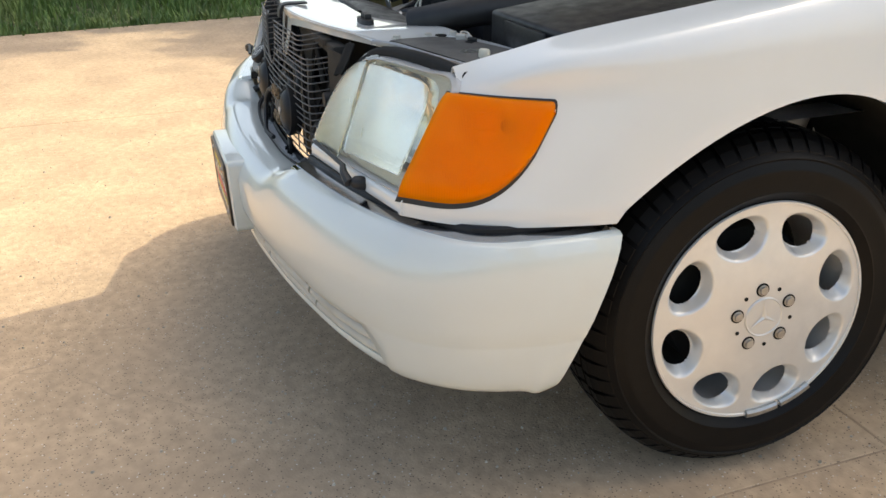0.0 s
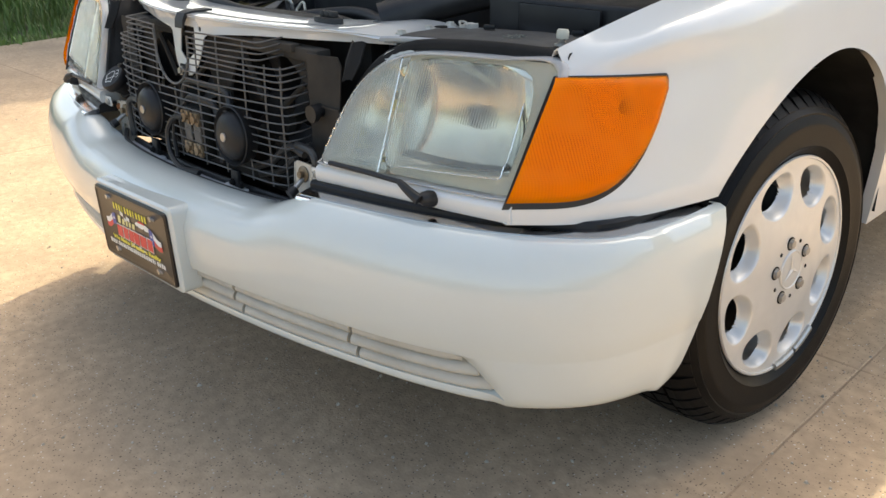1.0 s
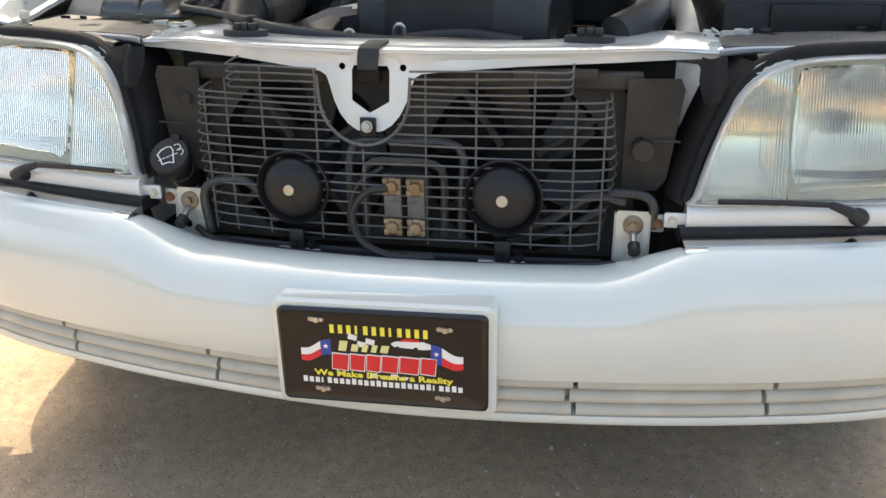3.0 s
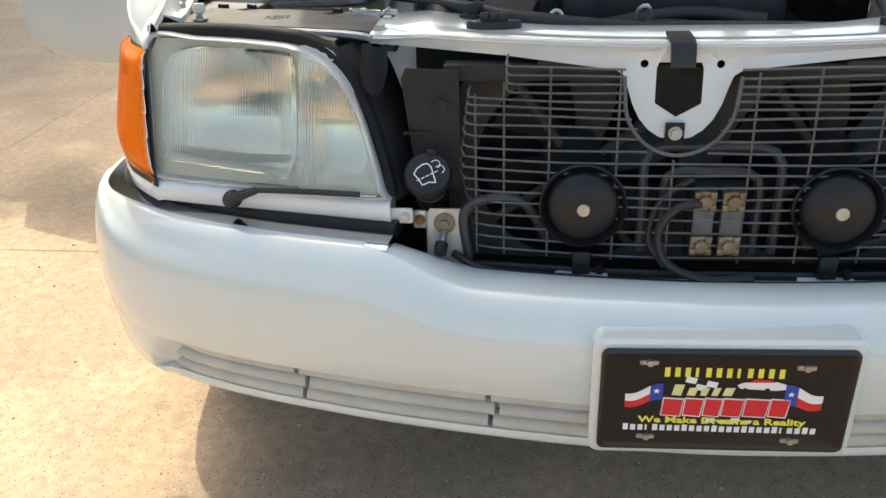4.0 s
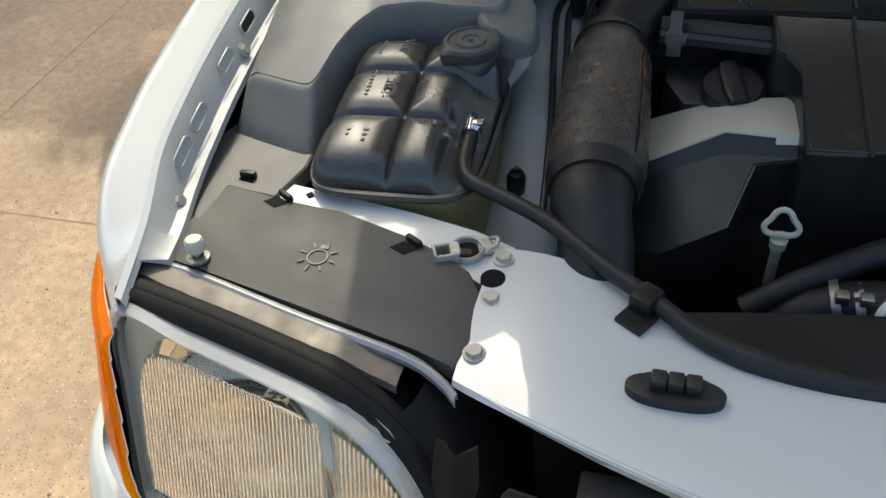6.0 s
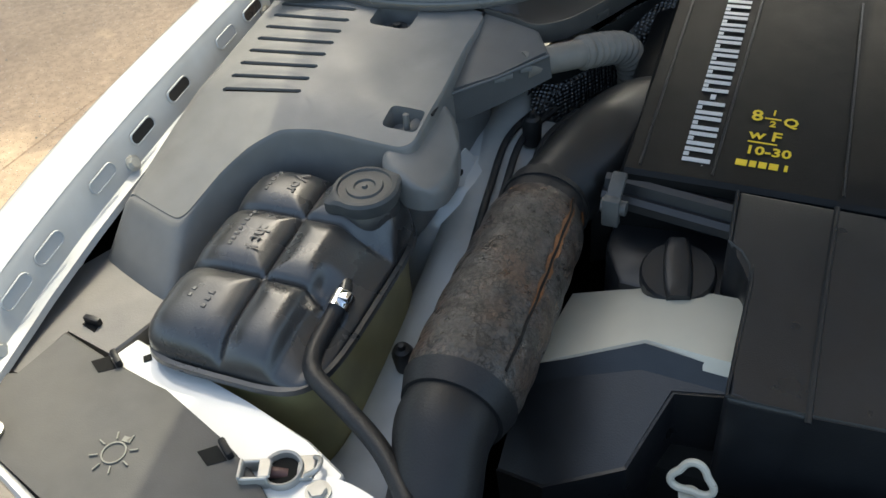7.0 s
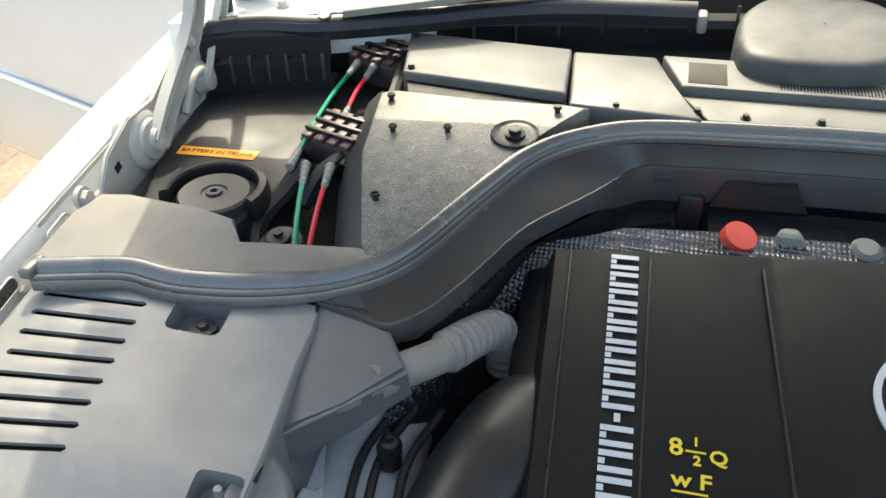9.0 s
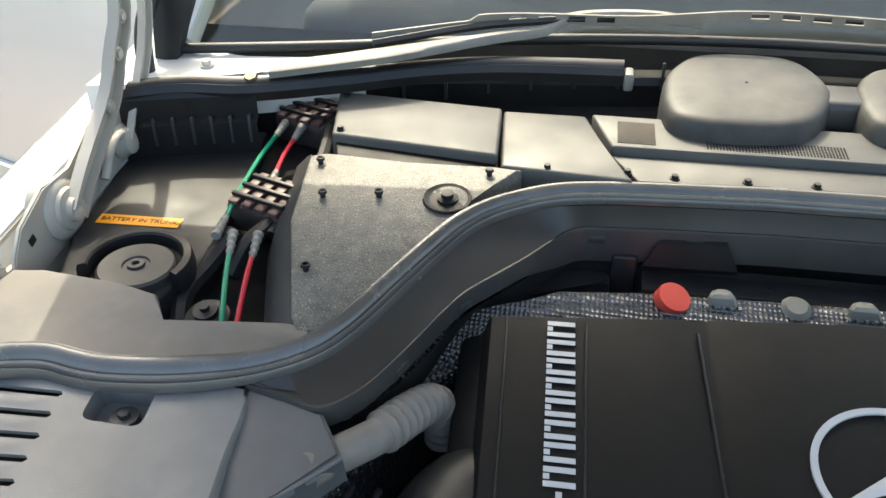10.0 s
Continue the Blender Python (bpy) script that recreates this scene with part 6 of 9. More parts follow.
        stroke(at((lerp(-0.5, 0.55, f), lerp(-0.42, 0.12, f)), (lerp(-0.5, 0.55, g), lerp(-0.42, 0.12, g))), 0.0013)
    for ox, oy, rr in ((0.36, 0.44, 0.22), (0.58, 0.16, 0.22)):
        for k in range(5):
            a = -0.9 + k * 0.75
            stroke(at((ox + rr * math.cos(a), oy + rr * math.sin(a)), (ox + rr * math.cos(a + 0.45), oy + rr * math.sin(a + 0.45))), 0.0013)


build_cooling()


# --- front plate ---
def build_plate():
    z0, z1, xa, xb = 0.330, 0.479, -0.136, 0.160
    tilt = 0.03
    def at(x, z, o=0.0):
        return Vector((x, -0.002 - o + (0.405 - z) * tilt, z + 0.03 * (x - 0.012)))
    def rounded(xa, xb, za, zb, r, n=6):
        pts = []
        for cx, cz, a0 in ((xb - r, zb - r, 0), (xa + r, zb - r, 90), (xa + r, za + r, 180), (xb - r, za + r, 270)):
            for k in range(n + 1):
                a = radians(a0 + 90 * k / n)
                pts.append((cx + r * math.cos(a), cz + r * math.sin(a)))
        return pts
    # moulded holder on the bumper
    bm = bmesh.new()
    big, small = rounded(xa - 0.010, xb + 0.010, z0 - 0.012, z1 + 0.010, 0.014), rounded(xa - 0.004, xb + 0.004, z0 - 0.004, z1 + 0.006, 0.012)
    skin(bm, [[at(x, z, -0.045) for x, z in big], [at(x, z, -0.008) for x, z in big], [at(x, z, -0.0035) for x, z in small]], closed=True)
    bm.verts.ensure_lookup_table()
    bm.faces.new(bm.verts[-len(small):])
    part("plate_holder", bm, "bumper", bumper, "pale plate holder moulded on bumper", smooth=40)
    bm = bmesh.new()
    o = rounded(xa, xb, z0, z1, 0.009)
    i1 = rounded(xa + 0.004, xb - 0.004, z0 + 0.004, z1 - 0.004, 0.008)
    i2 = rounded(xa + 0.0085, xb - 0.0085, z0 + 0.0085, z1 - 0.0085, 0.006)
    skin(bm, [[at(x, z, -0.003) for x, z in o], [at(x, z, 0.001) for x, z in o], [at(x, z, 0.003) for x, z in i1], [at(x, z, 0.001) for x, z in i2]], closed=True)
    bm.verts.ensure_lookup_table()
    bm.faces.new(bm.verts[-len(i2):])
    pl = part("licence_plate", bm, "plate_black", car, "dark dealer plate with coloured print and two flags", smooth=30)
    W, Hh = xb - xa, z1 - z0
    def uv(u, v, o=0.0016):
        return at(xa + W * u, z1 - Hh * v, o)
    def quad(nm, pts, mat, o=0.0016):
        bm = bmesh.new()
        bm.faces.new([bm.verts.new(uv(u, v, o)) for u, v in pts])
        thicken(bm, 0.0003)
        return part(nm, bm, mat, pl, smooth=0)
    # number and address lines as bars
    for k, (a, b) in enumerate([(0.255 + 0.0405 * q, 0.255 + 0.0405 * q + (0.012 if q in (3, 7) else 0.021)) for q in range(12)]):
        quad("print_bar", [(a, 0.155 + a * 0.02), (b, 0.155 + b * 0.02), (b, 0.245 + b * 0.02), (a, 0.245 + a * 0.02)], "print_yellow")
    for q in range(26):
        a = 0.105 + 0.0302 * q
        b = a + (0.008 if q in (3, 21) else 0.021)
        top = 0.735 if q % 4 else 0.728
        quad("print_bar", [(a, top + a * 0.02), (b, top + b * 0.02), (b, 0.792 + b * 0.02), (a, 0.792 + a * 0.02)], "print_white")
    # upper name: tapering pale yellow blocks; lower name: red blocks with white edges
    for a, b, h in ((0.290, 0.340, 0.10), (0.350, 0.395, 0.07), (0.403, 0.440, 0.07), (0.448, 0.485, 0.07), (0.492, 0.540, 0.07)):
        quad("name_block", [(a + 0.01, 0.425 - h), (b, 0.425 - h), (b - 0.012, 0.435), (a, 0.43)], "glow_yellow", 0.0020)
    for a, b in ((0.262, 0.340), (0.350, 0.420), (0.430, 0.495), (0.503, 0.580), (0.590, 0.680), (0.690, 0.760)):
        quad("name_edge", [(a - 0.004, 0.455), (b + 0.004, 0.465), (b - 0.006, 0.652), (a - 0.010, 0.640)], "print_white", 0.0016)
        quad("name_block", [(a, 0.468), (b, 0.476), (b - 0.010, 0.640), (a - 0.006, 0.630)], "print_red", 0.0022)
    # chequered cloth
    for r in range(2):
        for c in range(3):
            if (r + c) % 2 == 0:
                u, v = 0.345 + 0.042 * c, 0.245 + 0.055 * r + 0.02 * c
                quad("cheque", [(u, v), (u + 0.042, v + 0.02), (u + 0.036, v + 0.075), (u - 0.006, v + 0.055)], "print_white")
    for c in range(4):
        quad("cheque", [(0.44 + 0.05 * c, 0.66 + 0.02 * (c % 2)), (0.475 + 0.05 * c, 0.66 + 0.02 * (c % 2)), (0.47 + 0.05 * c, 0.71), (0.435 + 0.05 * c, 0.71)], "print_white", 0.0014)
    # little white car shape with a red top
    quad("motif", [(0.545, 0.33), (0.565, 0.305), (0.62, 0.290), (0.70, 0.295), (0.742, 0.325), (0.745, 0.365), (0.70, 0.378), (0.56, 0.362)], "print_white")
    quad("motif_top", [(0.585, 0.300), (0.61, 0.268), (0.675, 0.272), (0.69, 0.297)], "print_red", 0.0020)
    for u in (0.578, 0.664):
        bm = bmesh.new()
        bm.faces.new([bm.verts.new(uv(u + 0.010 * math.cos(a), 0.372 + 0.020 * math.sin(a), 0.0022)) for a in (2 * math.pi * k / 14 for k in range(14))])
        thicken(bm, 0.0003)
        part("motif_wheel", bm, "plate_black", pl, smooth=0)
    # flags
    for u0, flip in ((0.105, 1), (0.885, -1)):
        def fp(a, b):
            return (u0 + flip * 0.150 * a, 0.425 - 0.10 * a * 1.0 + 0.135 * b + 0.02 * math.sin(a * 6.0) + (0.05 * a * b if flip < 0 else 0) + 0.03 * b * a)
        def strip(a0, a1, b0, b1, mat):
            n = 8
            quad("flag_field", [fp(lerp(a0, a1, k / n), b0) for k in range(n + 1)] + [fp(lerp(a1, a0, k / n), b1) for k in range(n + 1)], mat)
        strip(0.0, 0.66, 0.0, 0.52, "print_white")
        strip(0.0, 0.66, 0.52, 1.0, "print_red")
        strip(0.66, 1.0, 0.0, 1.0, "print_blue")
        cu, cv = fp(0.83, 0.45)
        star = []
        for k in range(10):
            a = math.pi * k / 5
            r = 0.030 if k % 2 == 0 else 0.012
            star.append((cu + r * 0.5 * math.sin(a), cv - r * math.cos(a)))
        quad("flag_star", star, "print_white", 0.0020)
    m = basis(uv(0.50, 0.690, 0.0020), uv(0.9, 0.70) - uv(0.1, 0.685), (0, -1, tilt))
    glyphs("slogan", "We Make Dreams a Reality", 0.0125, m, "print_yellow", pl, 0.0002, 0.0004, 1.42)
    for u, v in ((0.19, 0.115), (0.80, 0.155), (0.20, 0.862), (0.785, 0.885)):
        bm = bmesh.new()
        c = uv(u, v, 0.001)
        rows = []
        for rr, hh in ((0.0035, 0.0), (0.0030, 0.0015)):
            rows.append([c + Vector((0.008 * (1 if math.cos(a) > 0 else -1) + rr * math.cos(a), -hh, rr * math.sin(a))) for a in (2 * math.pi * k / 20 for k in range(20))])
        skin(bm, rows, closed=True, cap=True)
        rod(bm, c + Vector((0.001, 0, 0)), c + Vector((0.001, -0.004, 0)), 0.005, 0.0042, 12)
        part("plate_screw", bm, "steel", pl, "steel plate screw")


build_plate()


# --- engine bay ---
def build_bay_shell():
    # inner aprons, painted, sloping down from the flanges
    for s in (-1, 1):
        bm = bmesh.new()
        rows = []
        for k in range(25):
            y = lerp(0.34, 1.46, k / 24)
            i = min(range(FEND_N), key=lambda j: abs(FR[3][j].y - y))
            t = FR[3][i]
            z = t.z - 0.055
            rows.append([Vector((s * x, y, zz)) for x, zz in ((t.x - 0.025, 0.66), (t.x - 0.05, 0.655), (0.70, 0.65), (0.62, 0.62), (0.54, 0.58), (0.50, 0.42))])
        skin(bm, rows)
        part("inner_apron", bm, "apron_pale", car, "dusty grey painted inner fender apron", smooth=40)
        # strut tower
        bm = bmesh.new()
        revolve(bm, (s * 0.555, 0.905, 0.60), (0, 0, 1), [(0.135, 0.0), (0.125, 0.12), (0.11, 0.165), (0.085, 0.18), (0.03, 0.185), (0.0, 0.185)], 36)
        part("strut_tower", bm, "paint", car, "white painted strut tower", smooth=50)
    # chassis rail and bay floor
    for s in (-1, 1):
        bm = bmesh.new()
        tube(bm, [(s * 0.47, 0.45, 0.62), (s * 0.465, 0.7, 0.685), (s * 0.475, 0.88, 0.735), (s * 0.48, 1.0, 0.755), (s * 0.46, 1.15, 0.755)], 0.052, 16, 12)
        part("chassis_rail", bm, "apron_grey", car, "dusty grey chassis rail", smooth=40)
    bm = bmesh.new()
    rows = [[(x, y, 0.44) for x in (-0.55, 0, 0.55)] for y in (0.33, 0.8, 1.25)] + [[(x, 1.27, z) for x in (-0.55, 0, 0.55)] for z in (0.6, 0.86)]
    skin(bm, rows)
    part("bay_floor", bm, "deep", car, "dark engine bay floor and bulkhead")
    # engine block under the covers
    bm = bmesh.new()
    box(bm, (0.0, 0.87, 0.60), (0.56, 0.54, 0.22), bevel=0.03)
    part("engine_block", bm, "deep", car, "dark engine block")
    bm = bmesh.new()
    rows = []
    for k in range(25):
        x = lerp(-0.30, 0.30, k / 24)
        rows.append([(x, 0.345, 0.72), (x, 0.350, 0.775 + 0.004 * math.cos(x * 9)), (x, 0.375, 0.782 + 0.004 * math.cos(x * 9)), (x, 0.41 + 0.04 * math.cos(x * 5), 0.772), (x, 0.42 + 0.04 * math.cos(x * 5), 0.70)])
    skin(bm, rows)
    part("radiator_cowl", bm, "black", car, "black plastic radiator cowl", smooth=40)


build_bay_shell()

COVER = [(-0.783, 0.382), (-0.733, 0.378), (-0.607, 0.345), (-0.492, 0.320), (-0.457, 0.302), (-0.449, 0.335), (-0.455, 0.392), (-0.470, 0.416), (-0.500, 0.435), (-0.537, 0.450), (-0.618, 0.476), (-0.672, 0.484), (-0.690, 0.482), (-0.757, 0.500), (-0.758, 0.440), (-0.786, 0.436)]


def build_lamp_cover(s):
    bm = bmesh.new()
    o = [(-s * x, y) for x, y in COVER]
    prism(bm, o, 0.776, lambda x, y: 0.7905 - 0.02 * max(0, 0.36 - y), 0.003, 2)
    c = part("lamp_cover", bm, "plastic_cover", car, "dark plastic cover behind headlamp", smooth=30)
    # pale lip in front of it
    bm = bmesh.new()
    lip = [(-0.785, 0.378), (-0.733, 0.372), (-0.607, 0.338), (-0.500, 0.312), (-0.462, 0.292), (-0.447, 0.278)]
    rows = []
    for p in spline([(x, y, 0) for x, y in lip], 24):
        rows.append([(-s * p.x, p.y + d, z) for d, z in ((-0.0075, 0.783), (-0.0070, 0.788), (-0.0035, 0.7905), (0.0005, 0.7900), (0.0035, 0.787), (0.0035, 0.779))])
    skin(bm, rows)
    thicken(bm, 0.001)
    part("cover_lip", bm, "lip_metal", c, "silvery metal lip", smooth=40)
    # lamp symbol
    m = basis((-s * -0.617, 0.408, 0.7915), (1, 0.12, 0), (0, 0, 1))
    bm = bmesh.new()
    rows = [[m @ Vector((r * math.cos(a), r * math.sin(a), h)) for a in (2 * math.pi * k / 28 for k in range(28))] for r, h in ((0.0105, -0.001), (0.0105, 0.0003), (0.0092, 0.0003), (0.0092, -0.001))]
    skin(bm, rows, closed=True)
    part("symbol_ring", bm, "relief_grey", c, smooth=0)
    for k in range(8):
        a = 2 * math.pi * k / 8 + 0.39
        bm = bmesh.new()
        box(bm, m @ Vector((0.0165 * math.cos(a), 0.0165 * math.sin(a), 0.0)), (0.007, 0.0012, 0.0012), (m.to_3x3() @ Matrix.Rotation(a, 3, "Z")))
        part("symbol_ray", bm, "relief_grey", c, smooth=0)
    # white knob on its threaded stud
    bm = bmesh.new()
    k0 = Vector((-s * -0.731, 0.384, 0.788))
    rod(bm, k0, k0 + Vector((0, 0, 0.020)), 0.0045, seg=12)
    revolve(bm, k0, (0, 0.1, 1), [(0.006, 0.004), (0.0115, 0.004), (0.0115, 0.007), (0.006, 0.009)], 16)
    part("stud", bm, "steel", c, "steel stud")
    bm = bmesh.new()
    revolve(bm, k0, (0, 0.1, 1), [(0.006, 0.014), (0.009, 0.015), (0.0095, 0.020), (0.0092, 0.026), (0.0075, 0.0285), (0.0, 0.029)], 18)
    part("knob", bm, "cream", c, "off-white plastic knob")
    bm = bmesh.new()
    box(bm, m @ Vector((0.0040, 0.0135, 0.0)), (0.008, 0.005, 0.0012), m.to_3x3())
    part("symbol_base", bm, "relief_grey", c, smooth=0)
    for x, y in ((-0.693, 0.4815), (-0.541, 0.4375)):
        # near-black patch laid on top; its colour is the hole's shade
        bm = bmesh.new()
        o2 = [(x - 0.012, y - 0.004), (x + 0.004, y - 0.012), (x + 0.016, y - 0.002), (x, y + 0.007)]
        bm.faces.new([bm.verts.new((-s * px, py, 0.7911)) for px, py in o2])
        thicken(bm, 0.0003)
        part("clip_hole", bm, "deep", c, smooth=0)
        bm = bmesh.new()
        box(bm, (-s * (x + 0.010), y + 0.006, 0.793), (0.020, 0.006, 0.009), Matrix.Rotation(0.55 * s, 3, "Z"), bevel=0.002)
        part("cover_clip", bm, "black", c, "black plastic clip")
    return c


for s in (-1, 1):
    build_lamp_cover(s)


def build_side_tray():
    bm = bmesh.new()
    prism(bm, [(-0.797, 0.44), (-0.762, 0.445), (-0.761, 0.505), (-0.70, 0.492), (-0.686, 0.549), (-0.690, 0.60), (-0.80, 0.62), (-0.815, 0.58), (-0.808, 0.50)], 0.765, 0.785, 0.002, 1)
    t = part("side_tray", bm, "plastic_dust", car, "dusty grey plastic tray beside fender")
    bm = bmesh.new()
    prism(bm, [(-0.752, 0.514), (-0.733, 0.510), (-0.736, 0.523), (-0.750, 0.527)], 0.78, 0.7857)
    part("tray_hole", bm, "deep", t, smooth=0)
    bm = bmesh.new()
    box(bm, (-0.742, 0.5195, 0.789), (0.018, 0.006, 0.008), bevel=0.001)
    part("tray_clip", bm, "black", t)


build_side_tray()


# --- coolant expansion tank ---
def build_tank():
    xa, xb, ya, yb = -0.672, -0.494, 0.503, 0.738
    def outline(f, grow=0.0):
        cx, cy, rx, ry = (xa + xb) / 2, (ya + yb) / 2, (xb - xa) / 2 + grow, (yb - ya) / 2 + grow
        pts = []
        for k in range(56):
            a = 2 * math.pi * k / 56
            e = 0.42
            x = cx + rx * f * math.copysign(abs(math.cos(a)) ** e, math.cos(a))
            y = cy + ry * f * math.copysign(abs(math.sin(a)) ** e, math.sin(a))
            pts.append((x + 0.10 * (y - cy) * -0.35, y + 0.05 * (x - cx)))
        return pts
    bm = bmesh.new()
    N, K = 110, 140
    cx, cy = (xa + xb) / 2, (ya + yb) / 2
    def height(u, v):
        e = max(0.0, 1 - abs(u) ** 6) ** 0.5 * max(0.0, 1 - abs(v) ** 8) ** 0.5
        right = smooth01(0.40, 0.98, u) * smooth01(0.60, 0.36, v)               # the front lobes fall away beside the hose
        e *= 1 - 0.72 * right
        thin = max(math.exp(-((u - 0.01) / 0.030) ** 2), math.exp(-((v + 0.27) / 0.024) ** 2), math.exp(-((v - 0.38) / 0.024) ** 2))
        pillow = max(math.exp(-((u - 0.01) / 0.15) ** 2), math.exp(-((v + 0.27) / 0.11) ** 2), math.exp(-((v - 0.38) / 0.10) ** 2))
        h = (0.047 + 0.012 * v) * e
        h -= (0.0062 * thin + 0.0055 * pillow) * min(1, e * 1.4) * (1 - 0.6 * right)
        h -= 0.014 * smooth01(0.50, 0.62, u) * smooth01(0.95, 0.80, u) * smooth01(0.02, -0.20, v) * e
        return h
    rows = []
    for i in range(N + 1):
        u = -1 + 2 * i / N
        us = math.copysign(1 - (1 - abs(u)) ** 1.5, u)
        row = []
        for j in range(K + 1):
            v = -1 + 2 * j / K
            vs = math.copysign(1 - (1 - abs(v)) ** 1.5, v)
            corner = 1 - 0.10 * (abs(us) ** 6) * (abs(vs) ** 6)
            x = cx + (xb - xa) / 2 * us * corner
            y = cy + (yb - ya) / 2 * vs * corner
            row.append((x - 0.035 * (y - cy), y + 0.05 * (x - cx), 0.797 + height(us, vs)))
        rows.append(row)
    skin(bm, rows)
    tank = part("coolant_tank", bm, "tank_black", car, "black lobed coolant expansion tank with yellowed lower half", smooth=60)
    bm = bmesh.new()
    skin(bm, [[(x, y, z) for x, y in outline(1.0, g)] for g, z in ((0.002, 0.800), (0.006, 0.799), (0.007, 0.794), (0.004, 0.790), (-0.003, 0.788))], closed=True)
    part("tank_seam", bm, "tank_black", tank, "moulded seam flange", smooth=50)
    bm = bmesh.new()
    skin(bm, [[(x, y, z) for x, y in outline(f)] for f, z in ((0.97, 0.789), (0.95, 0.74), (0.93, 0.66), (0.90, 0.56))], closed=True)
    part("tank_base", bm, "tankwall", tank, "yellowed translucent tank base", smooth=50)
    # filler neck and cap
    c = Vector((-0.535, 0.703, 0.842))
    bm = bmesh.new()
    revolve(bm, c, (0, -0.05, 1), [(0.030, -0.02), (0.0295, 0.004), (0.026, 0.008)], 28)
    part("filler_neck", bm, "tank_black", tank, smooth=50)
    bm = bmesh.new()
    pts = []
    prof = ((0.0305, 0.004, 1), (0.0325, 0.008, 1), (0.0325, 0.017, 1), (0.030, 0.020, 0.6), (0.0265, 0.0205, 0), (0.0255, 0.0185, 0), (0.018, 0.0185, 0), (0.017, 0.0205, 0), (0.0105, 0.0205, 0), (0.0095, 0.0185, 0), (0.003, 0.0185, 0), (0.002, 0.021, 0))
    rows = []
    for r, h, ear in prof:
        row = []
        for k in range(64):
            a = 2 * math.pi * k / 64
            e = ear * 0.009 * (math.exp(-((math.remainder(a - 4.0, 2 * math.pi)) / 0.22) ** 2) + math.exp(-((math.remainder(a - 4.0 + math.pi, 2 * math.pi)) / 0.22) ** 2))
            row.append(c + Vector(((r + e) * math.cos(a), (r + e) * math.sin(a), h)))
        rows.append(row)
    skin(bm, rows, closed=True)
    bm.verts.ensure_lookup_table()
    bm.faces.new(bm.verts[-64:])
    part("tank_cap", bm, "plastic_worn", tank, "worn dark grey round pressure cap with two ears", smooth=35)
    # embossed writing: what can be read, and bars for the rest
    def emboss(text, x, y, size, sx=1.0):
        u, v = (x - cx) / ((xb - xa) / 2), (y - cy) / ((yb - ya) / 2)
        p = Vector((x - 0.035 * (y - cy), y + 0.05 * (x - cx), 0.797 + height(u, v) + 0.0003))
        dy, dx = 0.004, 0.004
        n_ = Vector((-(height(u + dx, v) - height(u - dx, v)) / (2 * dx * (xb - xa) / 2), -(height(u, v + dy) - height(u, v - dy)) / (2 * dy * (yb - ya) / 2), 1))
        glyphs("embossed_text", text, size, basis(p, (0.06, -1, 0), n_), "tank_text", tank, 0.0005, 0.0002, sx)
    emboss("Vor", -0.607, 0.700, 0.019)
    emboss("sicht !", -0.607, 0.632, 0.019)
    for cxx, cyy, w, h in ((-0.634, 0.700, 0.005, 0.034), (-0.630, 0.634, 0.005, 0.050), (-0.613, 0.548, 0.006, 0.022), (-0.632, 0.552, 0.005, 0.014)):
        n = max(2, int(h / 0.006))
        for k in range(n):
            yy = cyy - h / 2 + h * (k + 0.5) / n
            bm = bmesh.new()
            u, v = (cxx - cx) / ((xb - xa) / 2), (yy - cy) / ((yb - ya) / 2)
            box(bm, (cxx - 0.035 * (yy - cy), yy + 0.05 * (cxx - cx), 0.797 + height(u, v) + 0.0002), (w * (0.7 + 0.3 * ((k * 7) % 3) / 2), h / n * 0.55, 0.0012), bevel=0.0003, seg=1)
            part("embossed_bar", bm, "tank_text", tank, smooth=0)
    # vent hose with clamp
    bm = bmesh.new()
    tube(bm, [(-0.522, 0.630, 0.814), (-0.514, 0.612, 0.8145), (-0.510, 0.592, 0.8135)], 0.0065, 6, 10)
    part("hose_stub", bm, "tank_black", tank)
    bm = bmesh.new()
    tube(bm, [(-0.512, 0.606, 0.8145), (-0.510, 0.588, 0.8135)], 0.0118, 4, 18, smooth=False)
    box(bm, (-0.503, 0.597, 0.8255), (0.012, 0.010, 0.008), bevel=0.002)
    part("hose_clamp", bm, "chrome", tank, "bright worm-drive hose clamp", smooth=30)


build_tank()


def build_vent_hose():
    bm = bmesh.new()
    tube(bm, [(-0.511, 0.598, 0.814), (-0.509, 0.572, 0.812), (-0.506, 0.545, 0.810), (-0.495, 0.524, 0.808), (-0.456, 0.505, 0.806), (-0.406, 0.478, 0.804), (-0.352, 0.432, 0.803), (-0.308, 0.400, 0.802), (-0.26, 0.366, 0.798), (-0.20, 0.350, 0.792), (-0.10, 0.346, 0.783), (0.05, 0.35, 0.775)],
         lambda t: 0.0082 + 0.0024 * smooth01(0.48, 0.60, t), 70, 12)
    h = part("vent_hose", bm, "rubber", car, "black rubber coolant hose along crossmember", smooth=50)
    bm = bmesh.new()
    box(bm, (-0.311, 0.397, 0.800), (0.022, 0.025, 0.025), Matrix.Rotation(-0.55, 3, "Z"), bevel=0.004)
    box(bm, (-0.317, 0.382, 0.7945), (0.026, 0.026, 0.005), Matrix.Rotation(-0.55, 3, "Z"))
    part("hose_clip", bm, "black", h, "black plastic hose clip")


build_vent_hose()


# --- air cleaner housing ---
def ab_top(x, y):
    rise = 0.838 + 0.315 * (y - 0.625) if y < 0.79 else 0.890 + 0.165 * (y - 0.79)
    return rise - 0.03 * max(0, x + 0.65) - 0.10 * max(0, -0.70 - x) - 0.8 * max(0, -0.78 - x)


